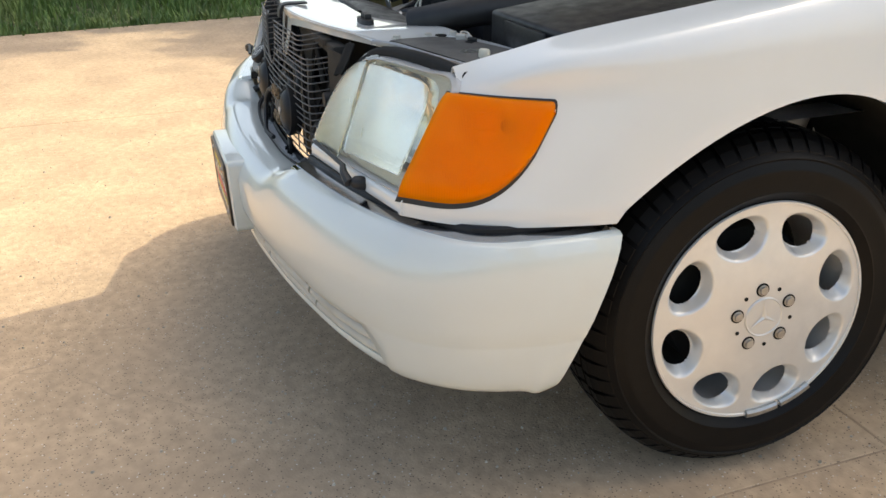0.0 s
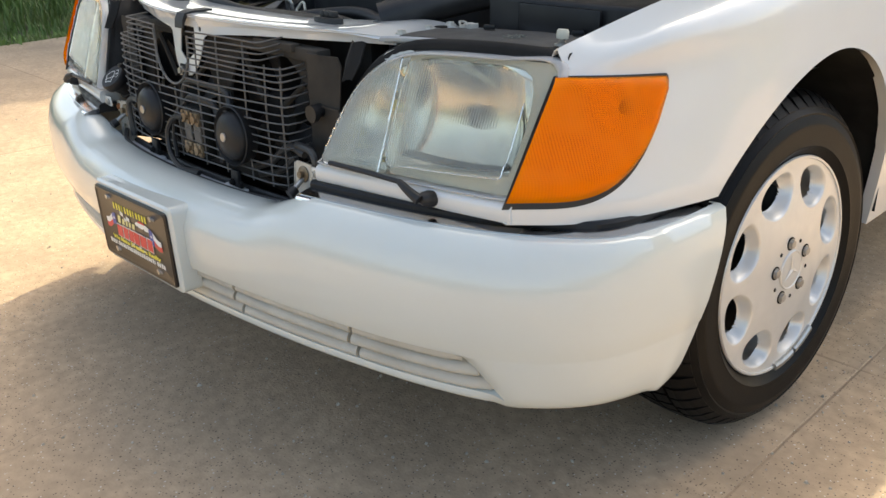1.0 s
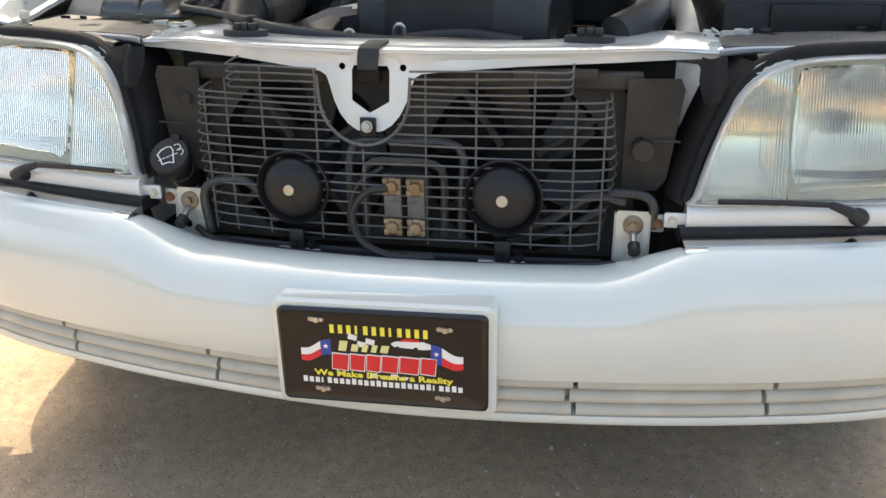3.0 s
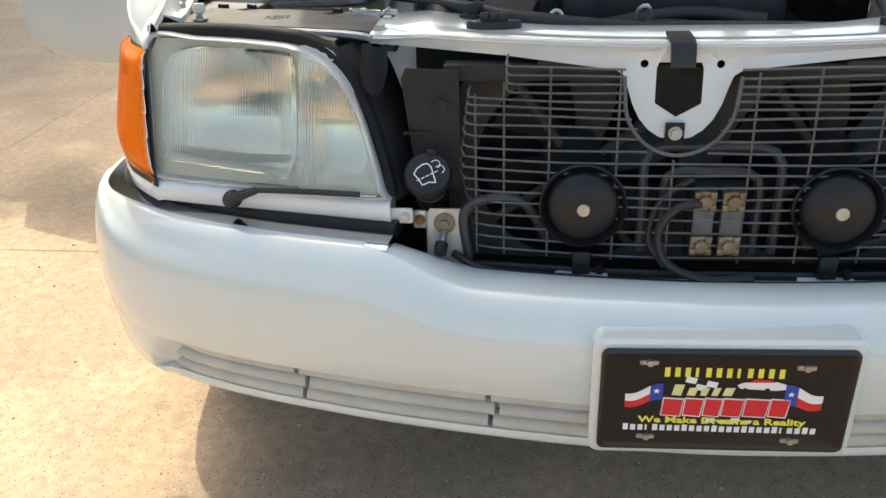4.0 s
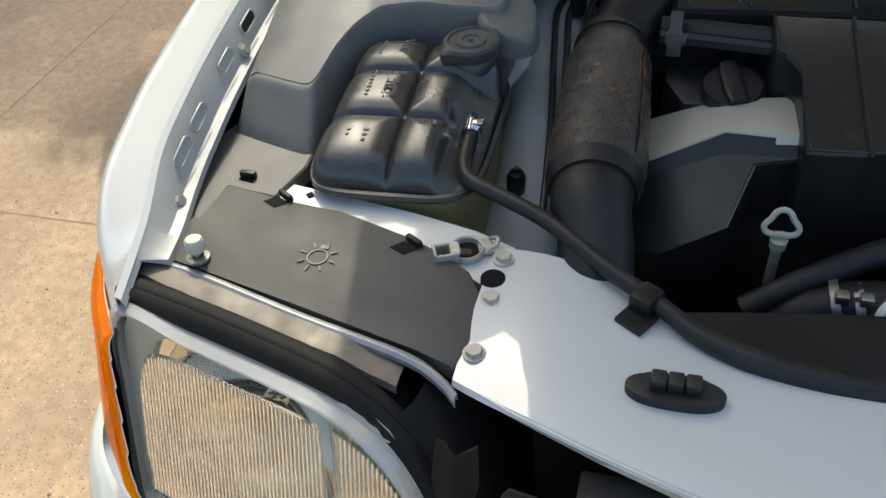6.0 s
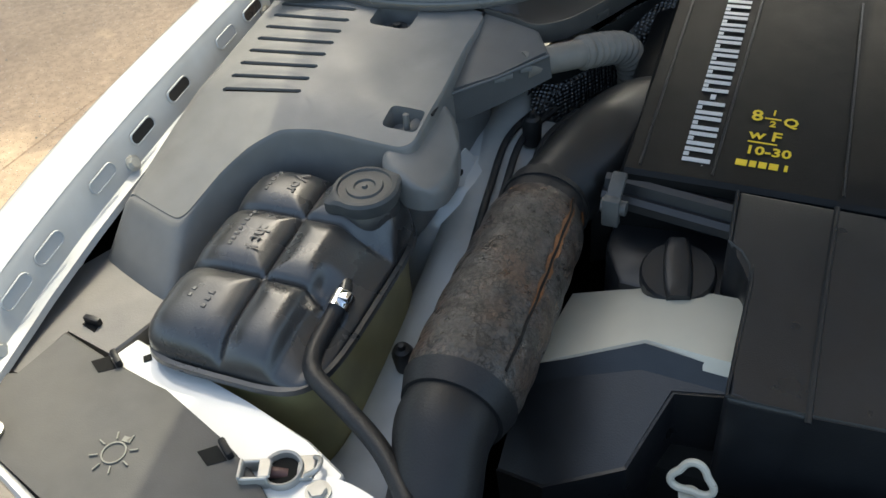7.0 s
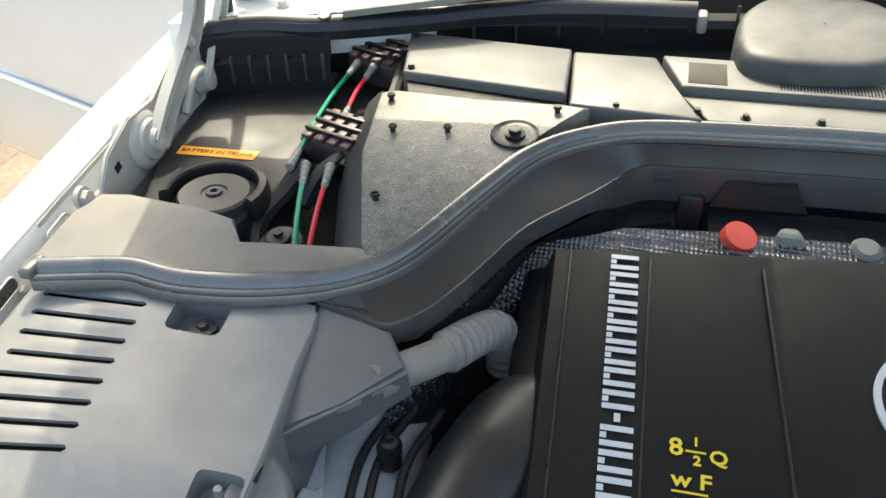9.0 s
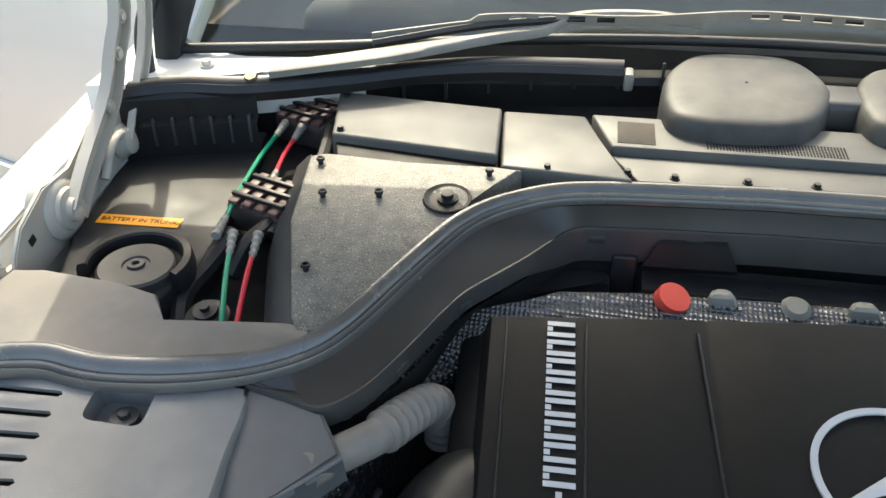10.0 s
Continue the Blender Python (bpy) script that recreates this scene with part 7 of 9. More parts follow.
def build_airbox():
    # outline of the upper face: front lobe beside the tank, main body behind it
    top = [(-0.792, 0.652), (-0.778, 0.642), (-0.712, 0.624), (-0.700, 0.632), (-0.690, 0.68), (-0.676, 0.715), (-0.652, 0.742), (-0.61, 0.752), (-0.56, 0.752), (-0.520, 0.752), (-0.508, 0.765), (-0.508, 0.83), (-0.512, 0.90), (-0.517, 0.962), (-0.62, 0.957), (-0.70, 0.957), (-0.786, 0.952), (-0.800, 0.91), (-0.803, 0.80)]
    low = [(-0.800, 0.60), (-0.780, 0.580), (-0.698, 0.556), (-0.684, 0.566), (-0.680, 0.66), (-0.668, 0.708), (-0.645, 0.736), (-0.605, 0.744), (-0.555, 0.744), (-0.522, 0.746), (-0.510, 0.762), (-0.510, 0.84), (-0.513, 0.91), (-0.519, 0.964), (-0.62, 0.962), (-0.70, 0.987), (-0.790, 0.985), (-0.806, 0.92), (-0.810, 0.80)]
    bm = bmesh.new()
    rows = []
    cx, cy = -0.665, 0.83
    def ring(fr, dz, f=1.0):
        out = []
        for (xt, yt), (xl, yl) in zip(top, low):
            x, y = lerp(xt, xl, fr), lerp(yt, yl, fr)
            z = lerp(ab_top(xt, yt), 0.774, fr) + dz
            out.append((cx + (x - cx) * f, cy + (y - cy) * f, z))
        return out
    def dense(r):
        P = [Vector(p) for p in r]
        out, n, m = [], 4, len(r)
        for i in range(m):
            a, b, c, d = P[i - 1], P[i], P[(i + 1) % m], P[(i + 2) % m]
            for k in range(n):                   # rounded corners, with a tight curve
                t = k / n
                s1, s2 = (c - a) * 0.28, (d - b) * 0.28
                h = (2 * t ** 3 - 3 * t ** 2 + 1, t ** 3 - 2 * t ** 2 + t, -2 * t ** 3 + 3 * t ** 2, t ** 3 - t ** 2)
                out.append(b * h[0] + s1 * h[1] + c * h[2] + s2 * h[3])
        return out
    body_rows = [ring(1.0, -0.06, 0.78), ring(1.0, -0.024, 0.90), ring(1.0, -0.013, 0.965), ring(1.0, -0.004, 0.993), ring(0.93, 0.0), ring(0.6, 0.0), ring(0.3, 0.0), ring(0.17, 0.0), ring(0.09, 0.001, 0.9985), ring(0.04, 0.0008, 0.995), ring(0.012, 0.0, 0.990), ring(0.0, 0.0, 0.982)]
    skin(bm, [dense(r) for r in body_rows], closed=True)
    ab = part("air_cleaner", bm, "plastic_grey", car, "grey plastic air cleaner housing with slotted lid", smooth=42)
    # lid with slots cut through and two recesses
    edge = [(p.x, p.y) for p in (Vector(q) for q in dense(ring(0.0, 0.0, 0.982)))]
    holes = []
    for k in range(8):
        f = k / 7
        a, b = Vector((lerp(-0.763, -0.748, f), lerp(0.935, 0.784, f))), Vector((lerp(-0.664, -0.657, f), lerp(0.932, 0.793, f)))
        w = 0.0030
        holes.append([(a.x, a.y - w), (b.x, b.y - w), (b.x + w, b.y), (b.x, b.y + w), (a.x, a.y + w), (a.x - w, a.y)])
    pockets = ((-0.612, 0.930, 0.025, 0.018), (-0.532, 0.786, 0.019, 0.014))
    for x, y, w, h in pockets:
        holes.append([(x + w * math.copysign(abs(math.cos(a)) ** 0.35, math.cos(a)), y + h * math.copysign(abs(math.sin(a)) ** 0.35, math.sin(a))) for a in (2 * math.pi * k / 32 for k in range(32))])
    bm = plate(edge, holes, lambda x, y: (x, y, ab_top(x, y)), -0.0035, (0, 0, 1))
    part("lid", bm, "plastic_grey", ab, "slotted grey lid", smooth=30)
    # dark sheet under the lid stands for the shade in the slots
    bm = bmesh.new()
    bm.faces.new([bm.verts.new((x, y, ab_top(x, y) - 0.016)) for x, y in ((-0.775, 0.76), (-0.63, 0.76), (-0.64, 0.945), (-0.775, 0.945))])
    part("filter", bm, "deep", ab, "dark sheet giving the shade below the slots", smooth=0)
    for k, (x, y, w, h) in enumerate(pockets):
        bm = bmesh.new()
        rows = [[(x + w * f * math.copysign(abs(math.cos(a)) ** 0.35, math.cos(a)), y + h * f * math.copysign(abs(math.sin(a)) ** 0.35, math.sin(a)), ab_top(x, y) + 0.165 * h * math.sin(a) * f + dz) for a in (2 * math.pi * k / 32 for k in range(32))] for f, dz in ((1.0, -0.002), (0.97, -0.020), (0.02, -0.021))]
        skin(bm, rows, closed=True)
        part("recess", bm, "plastic_grey", ab, "recessed bolt pocket", smooth=40)
        p = Vector((x + 0.003, y - 0.002, ab_top(x, y) - 0.021))
        if k == 0:
            bm = bmesh.new()
            rod(bm, p, p + Vector((0, 0, 0.010)), 0.012, 0.0115, 20)
            rod(bm, p + Vector((0, 0, 0.010)), p + Vector((0, 0, 0.014)), 0.005, 0.0045, 6)
            part("catch_bolt", bm, "plastic", ab, "dark bolt in pocket", smooth=30)
        else:
            bm = bmesh.new()
            rod(bm, p, p + Vector((0, 0, 0.008)), 0.009, 0.0085, 18)
            rod(bm, p + Vector((0, 0, 0.008)), p + Vector((0.001, 0, 0.027)), 0.0034, 0.003, 12)
            part("catch_pin", bm, "plastic_grey", ab, "grey retaining pin", smooth=30)
    # rounded corner lobe that hangs down beside the tank cap
    bm = bmesh.new()
    prism(bm, [(-0.540, 0.744), (-0.528, 0.730), (-0.505, 0.721), (-0.482, 0.721), (-0.469, 0.734), (-0.4685, 0.764), (-0.479, 0.795), (-0.491, 0.822), (-0.512, 0.838), (-0.530, 0.80)], 0.829, lambda x, y: min(ab_top(x, y) - 0.003, 0.882 - 0.85 * max(0.0, x + 0.508)), 0.009, 4)
    part("corner_lobe", bm, "plastic_grey", ab, "rounded grey corner of the housing", smooth=60)
    # duct that runs on towards the bulkhead
    bm = bmesh.new()
    quad_top = [(-0.521, 0.967, 0.9135), (-0.452, 0.952, 0.906), (-0.428, 0.917, 0.901), (-0.470, 0.882, 0.889), (-0.5165, 0.847, 0.879), (-0.519, 0.905, 0.896)]
    deep = (0.030, 0.030, 0.031, 0.036, 0.041, 0.036)
    lo = [bm.verts.new((x + 0.002, y + 0.003, z - d)) for (x, y, z), d in zip(quad_top, deep)]
    hi = [bm.verts.new(p) for p in quad_top]
    bm.faces.new(hi)
    bm.faces.new(list(reversed(lo)))
    for i in range(6):
        j = (i + 1) % 6
        bm.faces.new((lo[i], lo[j], hi[j], hi[i]))
    bmesh.ops.bevel(bm, geom=[e for e in bm.edges if e.verts[0] in hi and e.verts[1] in hi], offset=0.003, segments=2, affect="EDGES")
    d = part("air_duct", bm, "duct_grey", ab, "dark grey plastic air duct", smooth=35)
    bm = bmesh.new()
    tube(bm, [(-0.427, 0.9155, 0.8985), (-0.470, 0.8805, 0.8865), (-0.5165, 0.8455, 0.8765)], 0.0017, 10, 6)
    part("duct_rim", bm, "duct_grey", ab)
    for f in (0.22, 0.40, 0.47):
        bm = bmesh.new()
        p = Vector((-0.428, 0.916, 0.893)).lerp(Vector((-0.5165, 0.846, 0.871)), f)
        box(bm, p, (0.012, 0.004, 0.006), Matrix.Rotation(0.66, 3, "Z"), bevel=0.001)
        part("duct_clip", bm, "plastic_grey", ab, smooth=30)
    bm = bmesh.new()
    tube(bm, [(-0.5175, 0.967, 0.9142), (-0.5165, 0.905, 0.9005), (-0.5135, 0.848, 0.884), (-0.508, 0.80, 0.884)], 0.0018, 12, 6)
    part("lid_seam", bm, "black", ab)
    # ribbed hose out of the duct
    bm = bmesh.new()
    pts = [(-0.455, 0.912, 0.884), (-0.437, 0.932, 0.882), (-0.412, 0.962, 0.877), (-0.396, 0.998, 0.866), (-0.381, 1.032, 0.850), (-0.374, 1.048, 0.825), (-0.372, 1.052, 0.79)]
    tube(bm, pts, lambda t: 0.0152 + (0.0034 * (0.5 + 0.5 * math.cos(t * 2 * math.pi * 20)) ** 0.6 + 0.0004 if t > 0.32 else 0.0), 260, 22)
    part("corrugated_hose", bm, "hose_grey", car, "grey-brown corrugated rubber hose", smooth=60)


build_airbox()


def build_left_box():
    """Black housing behind the headlamp on the driver's side."""
    bm = bmesh.new()
    prism(bm, [(0.47, 0.505), (0.80, 0.515), (0.805, 1.0), (0.45, 1.0)], 0.74, lambda x, y: 0.835 + 0.12 * (y - 0.5), 0.008, 3)
    b = part("control_box", bm, "black", car, "black plastic control unit box", smooth=35)
    bm = bmesh.new()
    box(bm, (0.63, 0.503, 0.805), (0.17, 0.006, 0.05), bevel=0.004)
    part("box_panel", bm, "black", b)
    bm = bmesh.new()
    tube(bm, [(0.30, 0.40, 0.79), (0.35, 0.47, 0.81), (0.36, 0.60, 0.82), (0.33, 0.75, 0.82)], 0.03, 24, 14)
    part("intake_hose", bm, "rubber", car, "black rubber intake hose on driver side", smooth=60)


build_left_box()


# --- intake hose with cracked brown sleeve ---
def build_sleeve():
    bm = bmesh.new()
    a, b = Vector((-0.3755, 0.548, 0.800)), Vector((-0.389, 0.787, 0.804))
    def rr(t):
        return 0.0505 - 0.002 * smooth01(0.4, 0.8, t) - 0.0085 * smooth01(0.86, 1.0, t) - 0.004 * smooth01(0.10, 0.0, t) + 0.0007 * math.sin(t * 40)
    tube(bm, [a.lerp(b, k / 8) for k in range(9)], rr, 40, 36)
    sl = part("heat_sleeve", bm, "rust", car, "cracked brown leather-like sleeve round intake hose", smooth=60)
    # stitched seam
    d = (b - a).normalized()
    side = Vector((0.75, 0.05, 0.66)).normalized()
    bm = bmesh.new()
    tube(bm, [a.lerp(b, 0.05 + 0.9 * k / 12) + side * (rr(0.05 + 0.9 * k / 12) + 0.0006) for k in range(13)], 0.0013, 26, 6)
    part("seam", bm, "deep", sl, "dark stitched seam")
    # rusty worn band along the seam
    rng = random.Random(12)
    for ang, f0, f1, wid in ((0.0, 0.30, 0.97, 0.0048), (0.5, 0.90, 0.97, 0.006)):
        bm = bmesh.new()
        rows = []
        cross = d.cross(side).normalized()
        for k in range(41):
            t = lerp(f0, f1, k / 40)
            c = a.lerp(b, t)
            taper = math.sin(math.pi * min(1, max(0.02, k / 40))) ** 0.35
            lo, hi = (wid * taper * (rng.uniform(0.7, 1.0) + 0.25 * math.sin(k * 0.9 + q)) / rr(t) for q in (0, 2))
            row = []
            for e in (-lo, -lo * 0.4, 0.0, hi * 0.4, hi):
                n_ = side * math.cos(e + ang) + cross * math.sin(e + ang)
                row.append(c + n_ * (rr(t) + 0.0006))
            rows.append(row)
        skin(bm, rows)
        part("worn_band", bm, "rust_orange", sl, "rusty orange worn band", smooth=60)
    bm = bmesh.new()
    tube(bm, [b + d * -0.014, b + d * 0.004, b + d * 0.020], 0.0425, 6, 32)
    tube(bm, [b + d * 0.002, b + d * 0.008], 0.0445, 3, 32, smooth=False)
    part("rear_collar", bm, "rubber", sl, "black hose collar", smooth=40)
    bm = bmesh.new()
    tube(bm, [a + d * 0.003, a - d * 0.006, a - d * 0.016], lambda t: 0.0490 - 0.006 * t, 8, 36)
    part("front_collar", bm, "rubber", sl, "black hose collar", smooth=40)
    bm = bmesh.new()
    tube(bm, [a - d * 0.01, a - d * 0.035, (-0.364, 0.478, 0.785), (-0.358, 0.435, 0.755), (-0.352, 0.41, 0.70)], lambda t: 0.0395 - 0.004 * smooth01(0.1, 0.3, t), 30, 32)
    part("hose_neck", bm, "rubber", sl, "black rubber hose neck", smooth=50)
    bm = bmesh.new()
    tube(bm, [b + d * 0.012, (-0.374, 0.840, 0.810), (-0.353, 0.895, 0.810), (-0.336, 0.950, 0.803), (-0.30, 0.99, 0.79)], lambda t: 0.041 + 0.014 * smooth01(0.0, 0.5, t), 40, 36)
    part("rear_duct", bm, "seal_gloss", sl, "smooth black plastic intake duct", smooth=60)
    # brake lines along the rail
    for off in (0.0, 0.016, 0.040):
        bm = bmesh.new()
        tube(bm, [(-0.430 + off * 0.6, 0.56, 0.735), (-0.445 + off * 0.8, 0.70, 0.760), (-0.462 + off, 0.82, 0.785), (-0.470 + off, 0.90, 0.80), (-0.455 + off, 0.97, 0.80)], 0.0042, 30, 8)
        part("brake_line", bm, "relief_pipe", car, "dark metal line along chassis rail", smooth=60)
    bm = bmesh.new()
    o = [(0.818, 0.812), (0.858, 0.806), (0.868, 0.790), (0.893, 0.772), (0.885, 0.748), (0.862, 0.765), (0.838, 0.772), (0.822, 0.780)]
    bm.faces.new([bm.verts.new((-0.500 + 0.2 * (z - 0.78) * -1, y, z)) for y, z in o])
    thicken(bm, 0.002)
    wb = part("white_bracket", bm, "paint", car, "small white metal bracket", smooth=30)
    for y, z in ((0.835, 0.790), (0.878, 0.768)):
        bm = bmesh.new()
        x = -0.500 - 0.2 * (z - 0.78)
        rod(bm, (x - 0.004, y, z), (x + 0.0026, y, z), 0.004, seg=12)
        part("bracket_hole", bm, "deep", wb, smooth=0)
    for p in ((-0.444, 0.905, 0.82), (-0.47, 0.62, 0.74)):
        bm = bmesh.new()
        revolve(bm, p, (0.1, -0.2, 1), [(0.010, -0.03), (0.011, 0.0), (0.008, 0.008), (0.004, 0.010), (0.003, 0.016), (0.0, 0.0165)], 16)
        part("line_grommet", bm, "rubber", car, "black rubber line grommet")


build_sleeve()


# --- engine covers ---
def ec_z(x, y):
    return 0.8525 + 0.105 * (y - 0.83) + 0.006 * (1 - (x / 0.34) ** 2)


def build_engine_cover():
    bm = bmesh.new()
    ys = [0.812, 0.816, 0.85] + [0.85 + 0.265 * k / 9 for k in range(1, 10)] + [1.123, 1.127]
    rows = []
    for y in ys:
        skew = -0.06 * (y - 0.81)
        prof = []
        for x, dz in ((-0.348, -0.10), (-0.348, -0.034), (-0.345, -0.029), (-0.326, -0.022), (-0.321, -0.004), (-0.318, 0.0), (-0.304, 0.0)):
            prof.append((x + skew, dz))
        xs = [-0.25, -0.2, -0.135, -0.131, -0.128, -0.06, 0.0, 0.06, 0.128, 0.131, 0.135, 0.2, 0.25]
        prof += [(x + skew * 0.3, -0.0012 if abs(abs(x) - 0.131) < 0.001 else 0) for x in xs]
        prof += [(-x - skew * 0.0, dz) for x, dz in reversed([(p[0] - skew, p[1]) for p in prof[:7]])]
        drop = -0.004 if y in (0.812, 1.127) else 0.0
        rows.append([(x, y + 0.10 * (min(x, 0.0) + 0.34) * smooth01(0.95, 1.12, y), ec_z(max(-0.34, min(0.34, x)), y) + dz + drop) for x, dz in prof])
    rows = [[(p[0], rows[0][i][1], p[2] - 0.09) for i, p in enumerate(rows[0])]] + rows + [[(p[0], p[1], p[2] - 0.09) for p in rows[-1]]]
    skin(bm, rows)
    ec = part("engine_cover", bm, "black_matt", car, "matt black engine cover with silver print", smooth=40)
    # raised ridges beside the print
    for x0, x1 in ((-0.306, -0.322), (-0.240, -0.248), (-0.130, -0.147)):
        bm = bmesh.new()
        tube(bm, [(lerp(x0, x1, k / 6), lerp(0.822, 1.122, k / 6), ec_z(x0, lerp(0.822, 1.122, k / 6)) + 0.0002) for k in range(7)], 0.0014, 14, 6)
        part("ridge", bm, "black_sheen", ec)
    # the maker's name as plain silver bars
    spans = []
    y = 1.121
    for k in range(13):
        w = 0.012 if k == 8 else 0.0231
        spans.append((y, y - w + 0.004, k == 8))
        y -= w
    for ya, yb, dash in spans:
        sk = lambda y: 0.046 * (0.83 - y)
        xa, xb = -0.257, -0.2315
        if dash:
            strokes = [(-0.247, -0.242, ya, yb)]
        else:
            strokes = [(xa, xb, ya, ya - 0.0052), (xa, xb, yb + 0.0052, yb), (xa, xa + 0.005, ya - 0.007, yb + 0.007)]
        for p, q, u, v in strokes:
            bm = bmesh.new()
            pts = [(p, u), (q, u), (q, v), (p, v)]
            bm.faces.new([bm.verts.new((x - 0.0135 + sk(y_), y_, ec_z(x, y_) + 0.0007)) for x, y_ in pts])
            thicken(bm, 0.0005)
            part("print_bar", bm, "silver_print", ec, smooth=0)
    # round emblem
    c = Vector((-0.001, 0.984, 0))
    bm = bmesh.new()
    rows = [[(c.x + r * math.cos(a), c.y + r * math.sin(a), ec_z(c.x, c.y + r * math.sin(a)) + h) for a in (2 * math.pi * k / 64 for k in range(64))] for r, h in ((0.0690, 0.0), (0.0690, 0.0022), (0.0632, 0.0022), (0.0632, 0.0))]
    skin(bm, rows, closed=True)
    part("emblem_ring", bm, "silver_print", ec, "silver ring emblem", smooth=30)
    for k in range(3):
        a = math.pi / 2 + 2 * math.pi * k / 3
        bm = bmesh.new()
        d = Vector((math.cos(a), math.sin(a)))
        u = Vector((-d.y, d.x))
        pts = [c.xy + u * 0.009, c.xy + d * 0.064, c.xy - u * 0.009]
        vs = [bm.verts.new((p.x, p.y, ec_z(p.x, p.y) + 0.001)) for p in pts]
        t = bm.verts.new((c.x, c.y, ec_z(c.x, c.y) + 0.003))
        bm.faces.new((vs[0], vs[1], t))
        bm.faces.new((vs[1], vs[2], t))
        part("emblem_bar", bm, "silver_print", ec, smooth=0)
    # paint-pen notes
    def note(text, x, y, size, sx=1.0, turn=0.0):
        m = basis((x, y, ec_z(x, y) + 0.0009), (1, turn, 0), (0, -0.105, 1))
        glyphs("note", text, size, m, "yellow_ink", ec, 0.0002, 0.00035, sx)
    note("8", -0.217, 0.913, 0.022, 1.0, 0.1)
    note("1", -0.2025, 0.920, 0.011)
    note("2", -0.2015, 0.903, 0.012)
    note("Q", -0.186, 0.908, 0.017)
    note("w F", -0.205, 0.885, 0.018, 1.1)
    note("10-30", -0.199, 0.863, 0.016, 1.1, 0.03)
    for xa, xb, y in ((-0.210, -0.195, 0.9115), (-0.219, -0.193, 0.8755)):
        bm = bmesh.new()
        box(bm, ((xa + xb) / 2, y, ec_z(xa, y) + 0.0006), (xb - xa, 0.0016, 0.0006), Matrix.Rotation(0.105, 3, "X"))
        part("note_line", bm, "yellow_ink", ec, smooth=0)
    for xa, xb in ((-0.224, -0.214), (-0.212, -0.206), (-0.204, -0.197), (-0.195, -0.187), (-0.182, -0.179)):
        bm = bmesh.new()
        box(bm, ((xa + xb) / 2, 0.845, ec_z(xa, 0.845) + 0.0006), (xb - xa, 0.008, 0.0006), Matrix.Rotation(0.105, 3, "X"))
        part("note_bar", bm, "yellow_ink", ec, smooth=0)
    # lower front cover
    bm = bmesh.new()
    o = [(-0.183, 0.603), (-0.1845, 0.655), (-0.186, 0.712), (-0.189, 0.730), (-0.197, 0.741), (-0.2105, 0.748), (-0.216, 0.811), (0.216, 0.811), (0.2105, 0.748), (0.186, 0.712), (0.183, 0.603), (0.074, 0.610), (-0.074, 0.610), (-0.125, 0.6055)]
    prism(bm, o, 0.70, lambda x, y: 0.820 + 0.16 * (y - 0.60) * (1 if y < 0.8 else 1.0), 0.006, 3)
    fc = part("front_cover", bm, "black_sheen", car, "matt black lower engine cover with ribs", smooth=35)
    # bead added to catch the highlight along the cover's edge
    bm = bmesh.new()
    edge = [(-0.2145, 0.808), (-0.2095, 0.750), (-0.197, 0.7425), (-0.188, 0.730), (-0.1845, 0.712), (-0.183, 0.655), (-0.1815, 0.6055), (-0.125, 0.608), (-0.074, 0.6125), (0.074, 0.6125)]
    tube(bm, [(x, y, 0.8203 + 0.16 * (y - 0.60)) for x, y in edge], 0.0018, 60, 6, smooth=False)
    part("cover_edge", bm, "black_sheen", fc, "raised bead along the edge of the cover")
    for x in (-0.10, 0.10):
        bm = bmesh.new()
        tube(bm, [(x - 0.024, 0.60, 0.8205), (x - 0.029, 0.70, 0.8365), (x - 0.033, 0.809, 0.8540)], 0.0026, 10, 6)
        part("rib", bm, "black_sheen", fc)
    # slots are near-black patches, their shade put into the colour
    for k in range(5):
        bm = bmesh.new()
        x = 0.0 + 0.030 * k
        y = 0.625
        bm.faces.new([bm.verts.new(p) for p in ((x - 0.004, y - 0.02, 0.8225), (x + 0.004, y - 0.02, 0.8225), (x + 0.004, y + 0.025, 0.8290), (x - 0.004, y + 0.025, 0.8290))])
        thicken(bm, 0.0006)
        part("vent_slot", bm, "deep", fc, smooth=0)
    # sloping ribbed bracket in front of the cover
    bm = bmesh.new()
    rows = []
    for x, dy in ((-0.335, 0.004), (-0.325, 0.004), (-0.215, -0.010), (-0.208, -0.010)):
        rows.append([(x, 0.816 + dy * 0.3, 0.838), (x, 0.812 + dy, 0.842), (x, 0.806 + dy, 0.839), (x, 0.803 + dy, 0.829), (x, 0.797 + dy, 0.831), (x, 0.792 + dy, 0.827), (x, 0.791 + dy, 0.819), (x, 0.796 + dy, 0.816), (x, 0.81, 0.816), (x, 0.83, 0.82)])
    skin(bm, rows, closed=True, cap=True)
    part("cover_bracket", bm, "black_sheen", ec, "ribbed black front bracket", smooth=35)
    # spring clip
    bm = bmesh.new()
    box(bm, (-0.318, 0.786, 0.848), (0.014, 0.034, 0.006), Matrix.Rotation(0.45, 3, "X"), bevel=0.002)
    box(bm, (-0.318, 0.772, 0.832), (0.016, 0.010, 0.030), bevel=0.002)
    rod(bm, (-0.328, 0.776, 0.835), (-0.305, 0.776, 0.835), 0.007, seg=12)
    part("cover_clip", bm, "plastic_worn", ec, "worn grey spring clip", smooth=35)
    # cream band and black front facets
    X = (-0.345, -0.255, -0.184)
    def strip(rows_, mat, nm, lab):
        bm = bmesh.new()
        skin(bm, [[(x, y + dy, z) for x, z, dy in zip(X, zs, dys)] for y, zs, dys in rows_])
        thicken(bm, 0.003)
        return part(nm, bm, mat, car, lab, smooth=30)
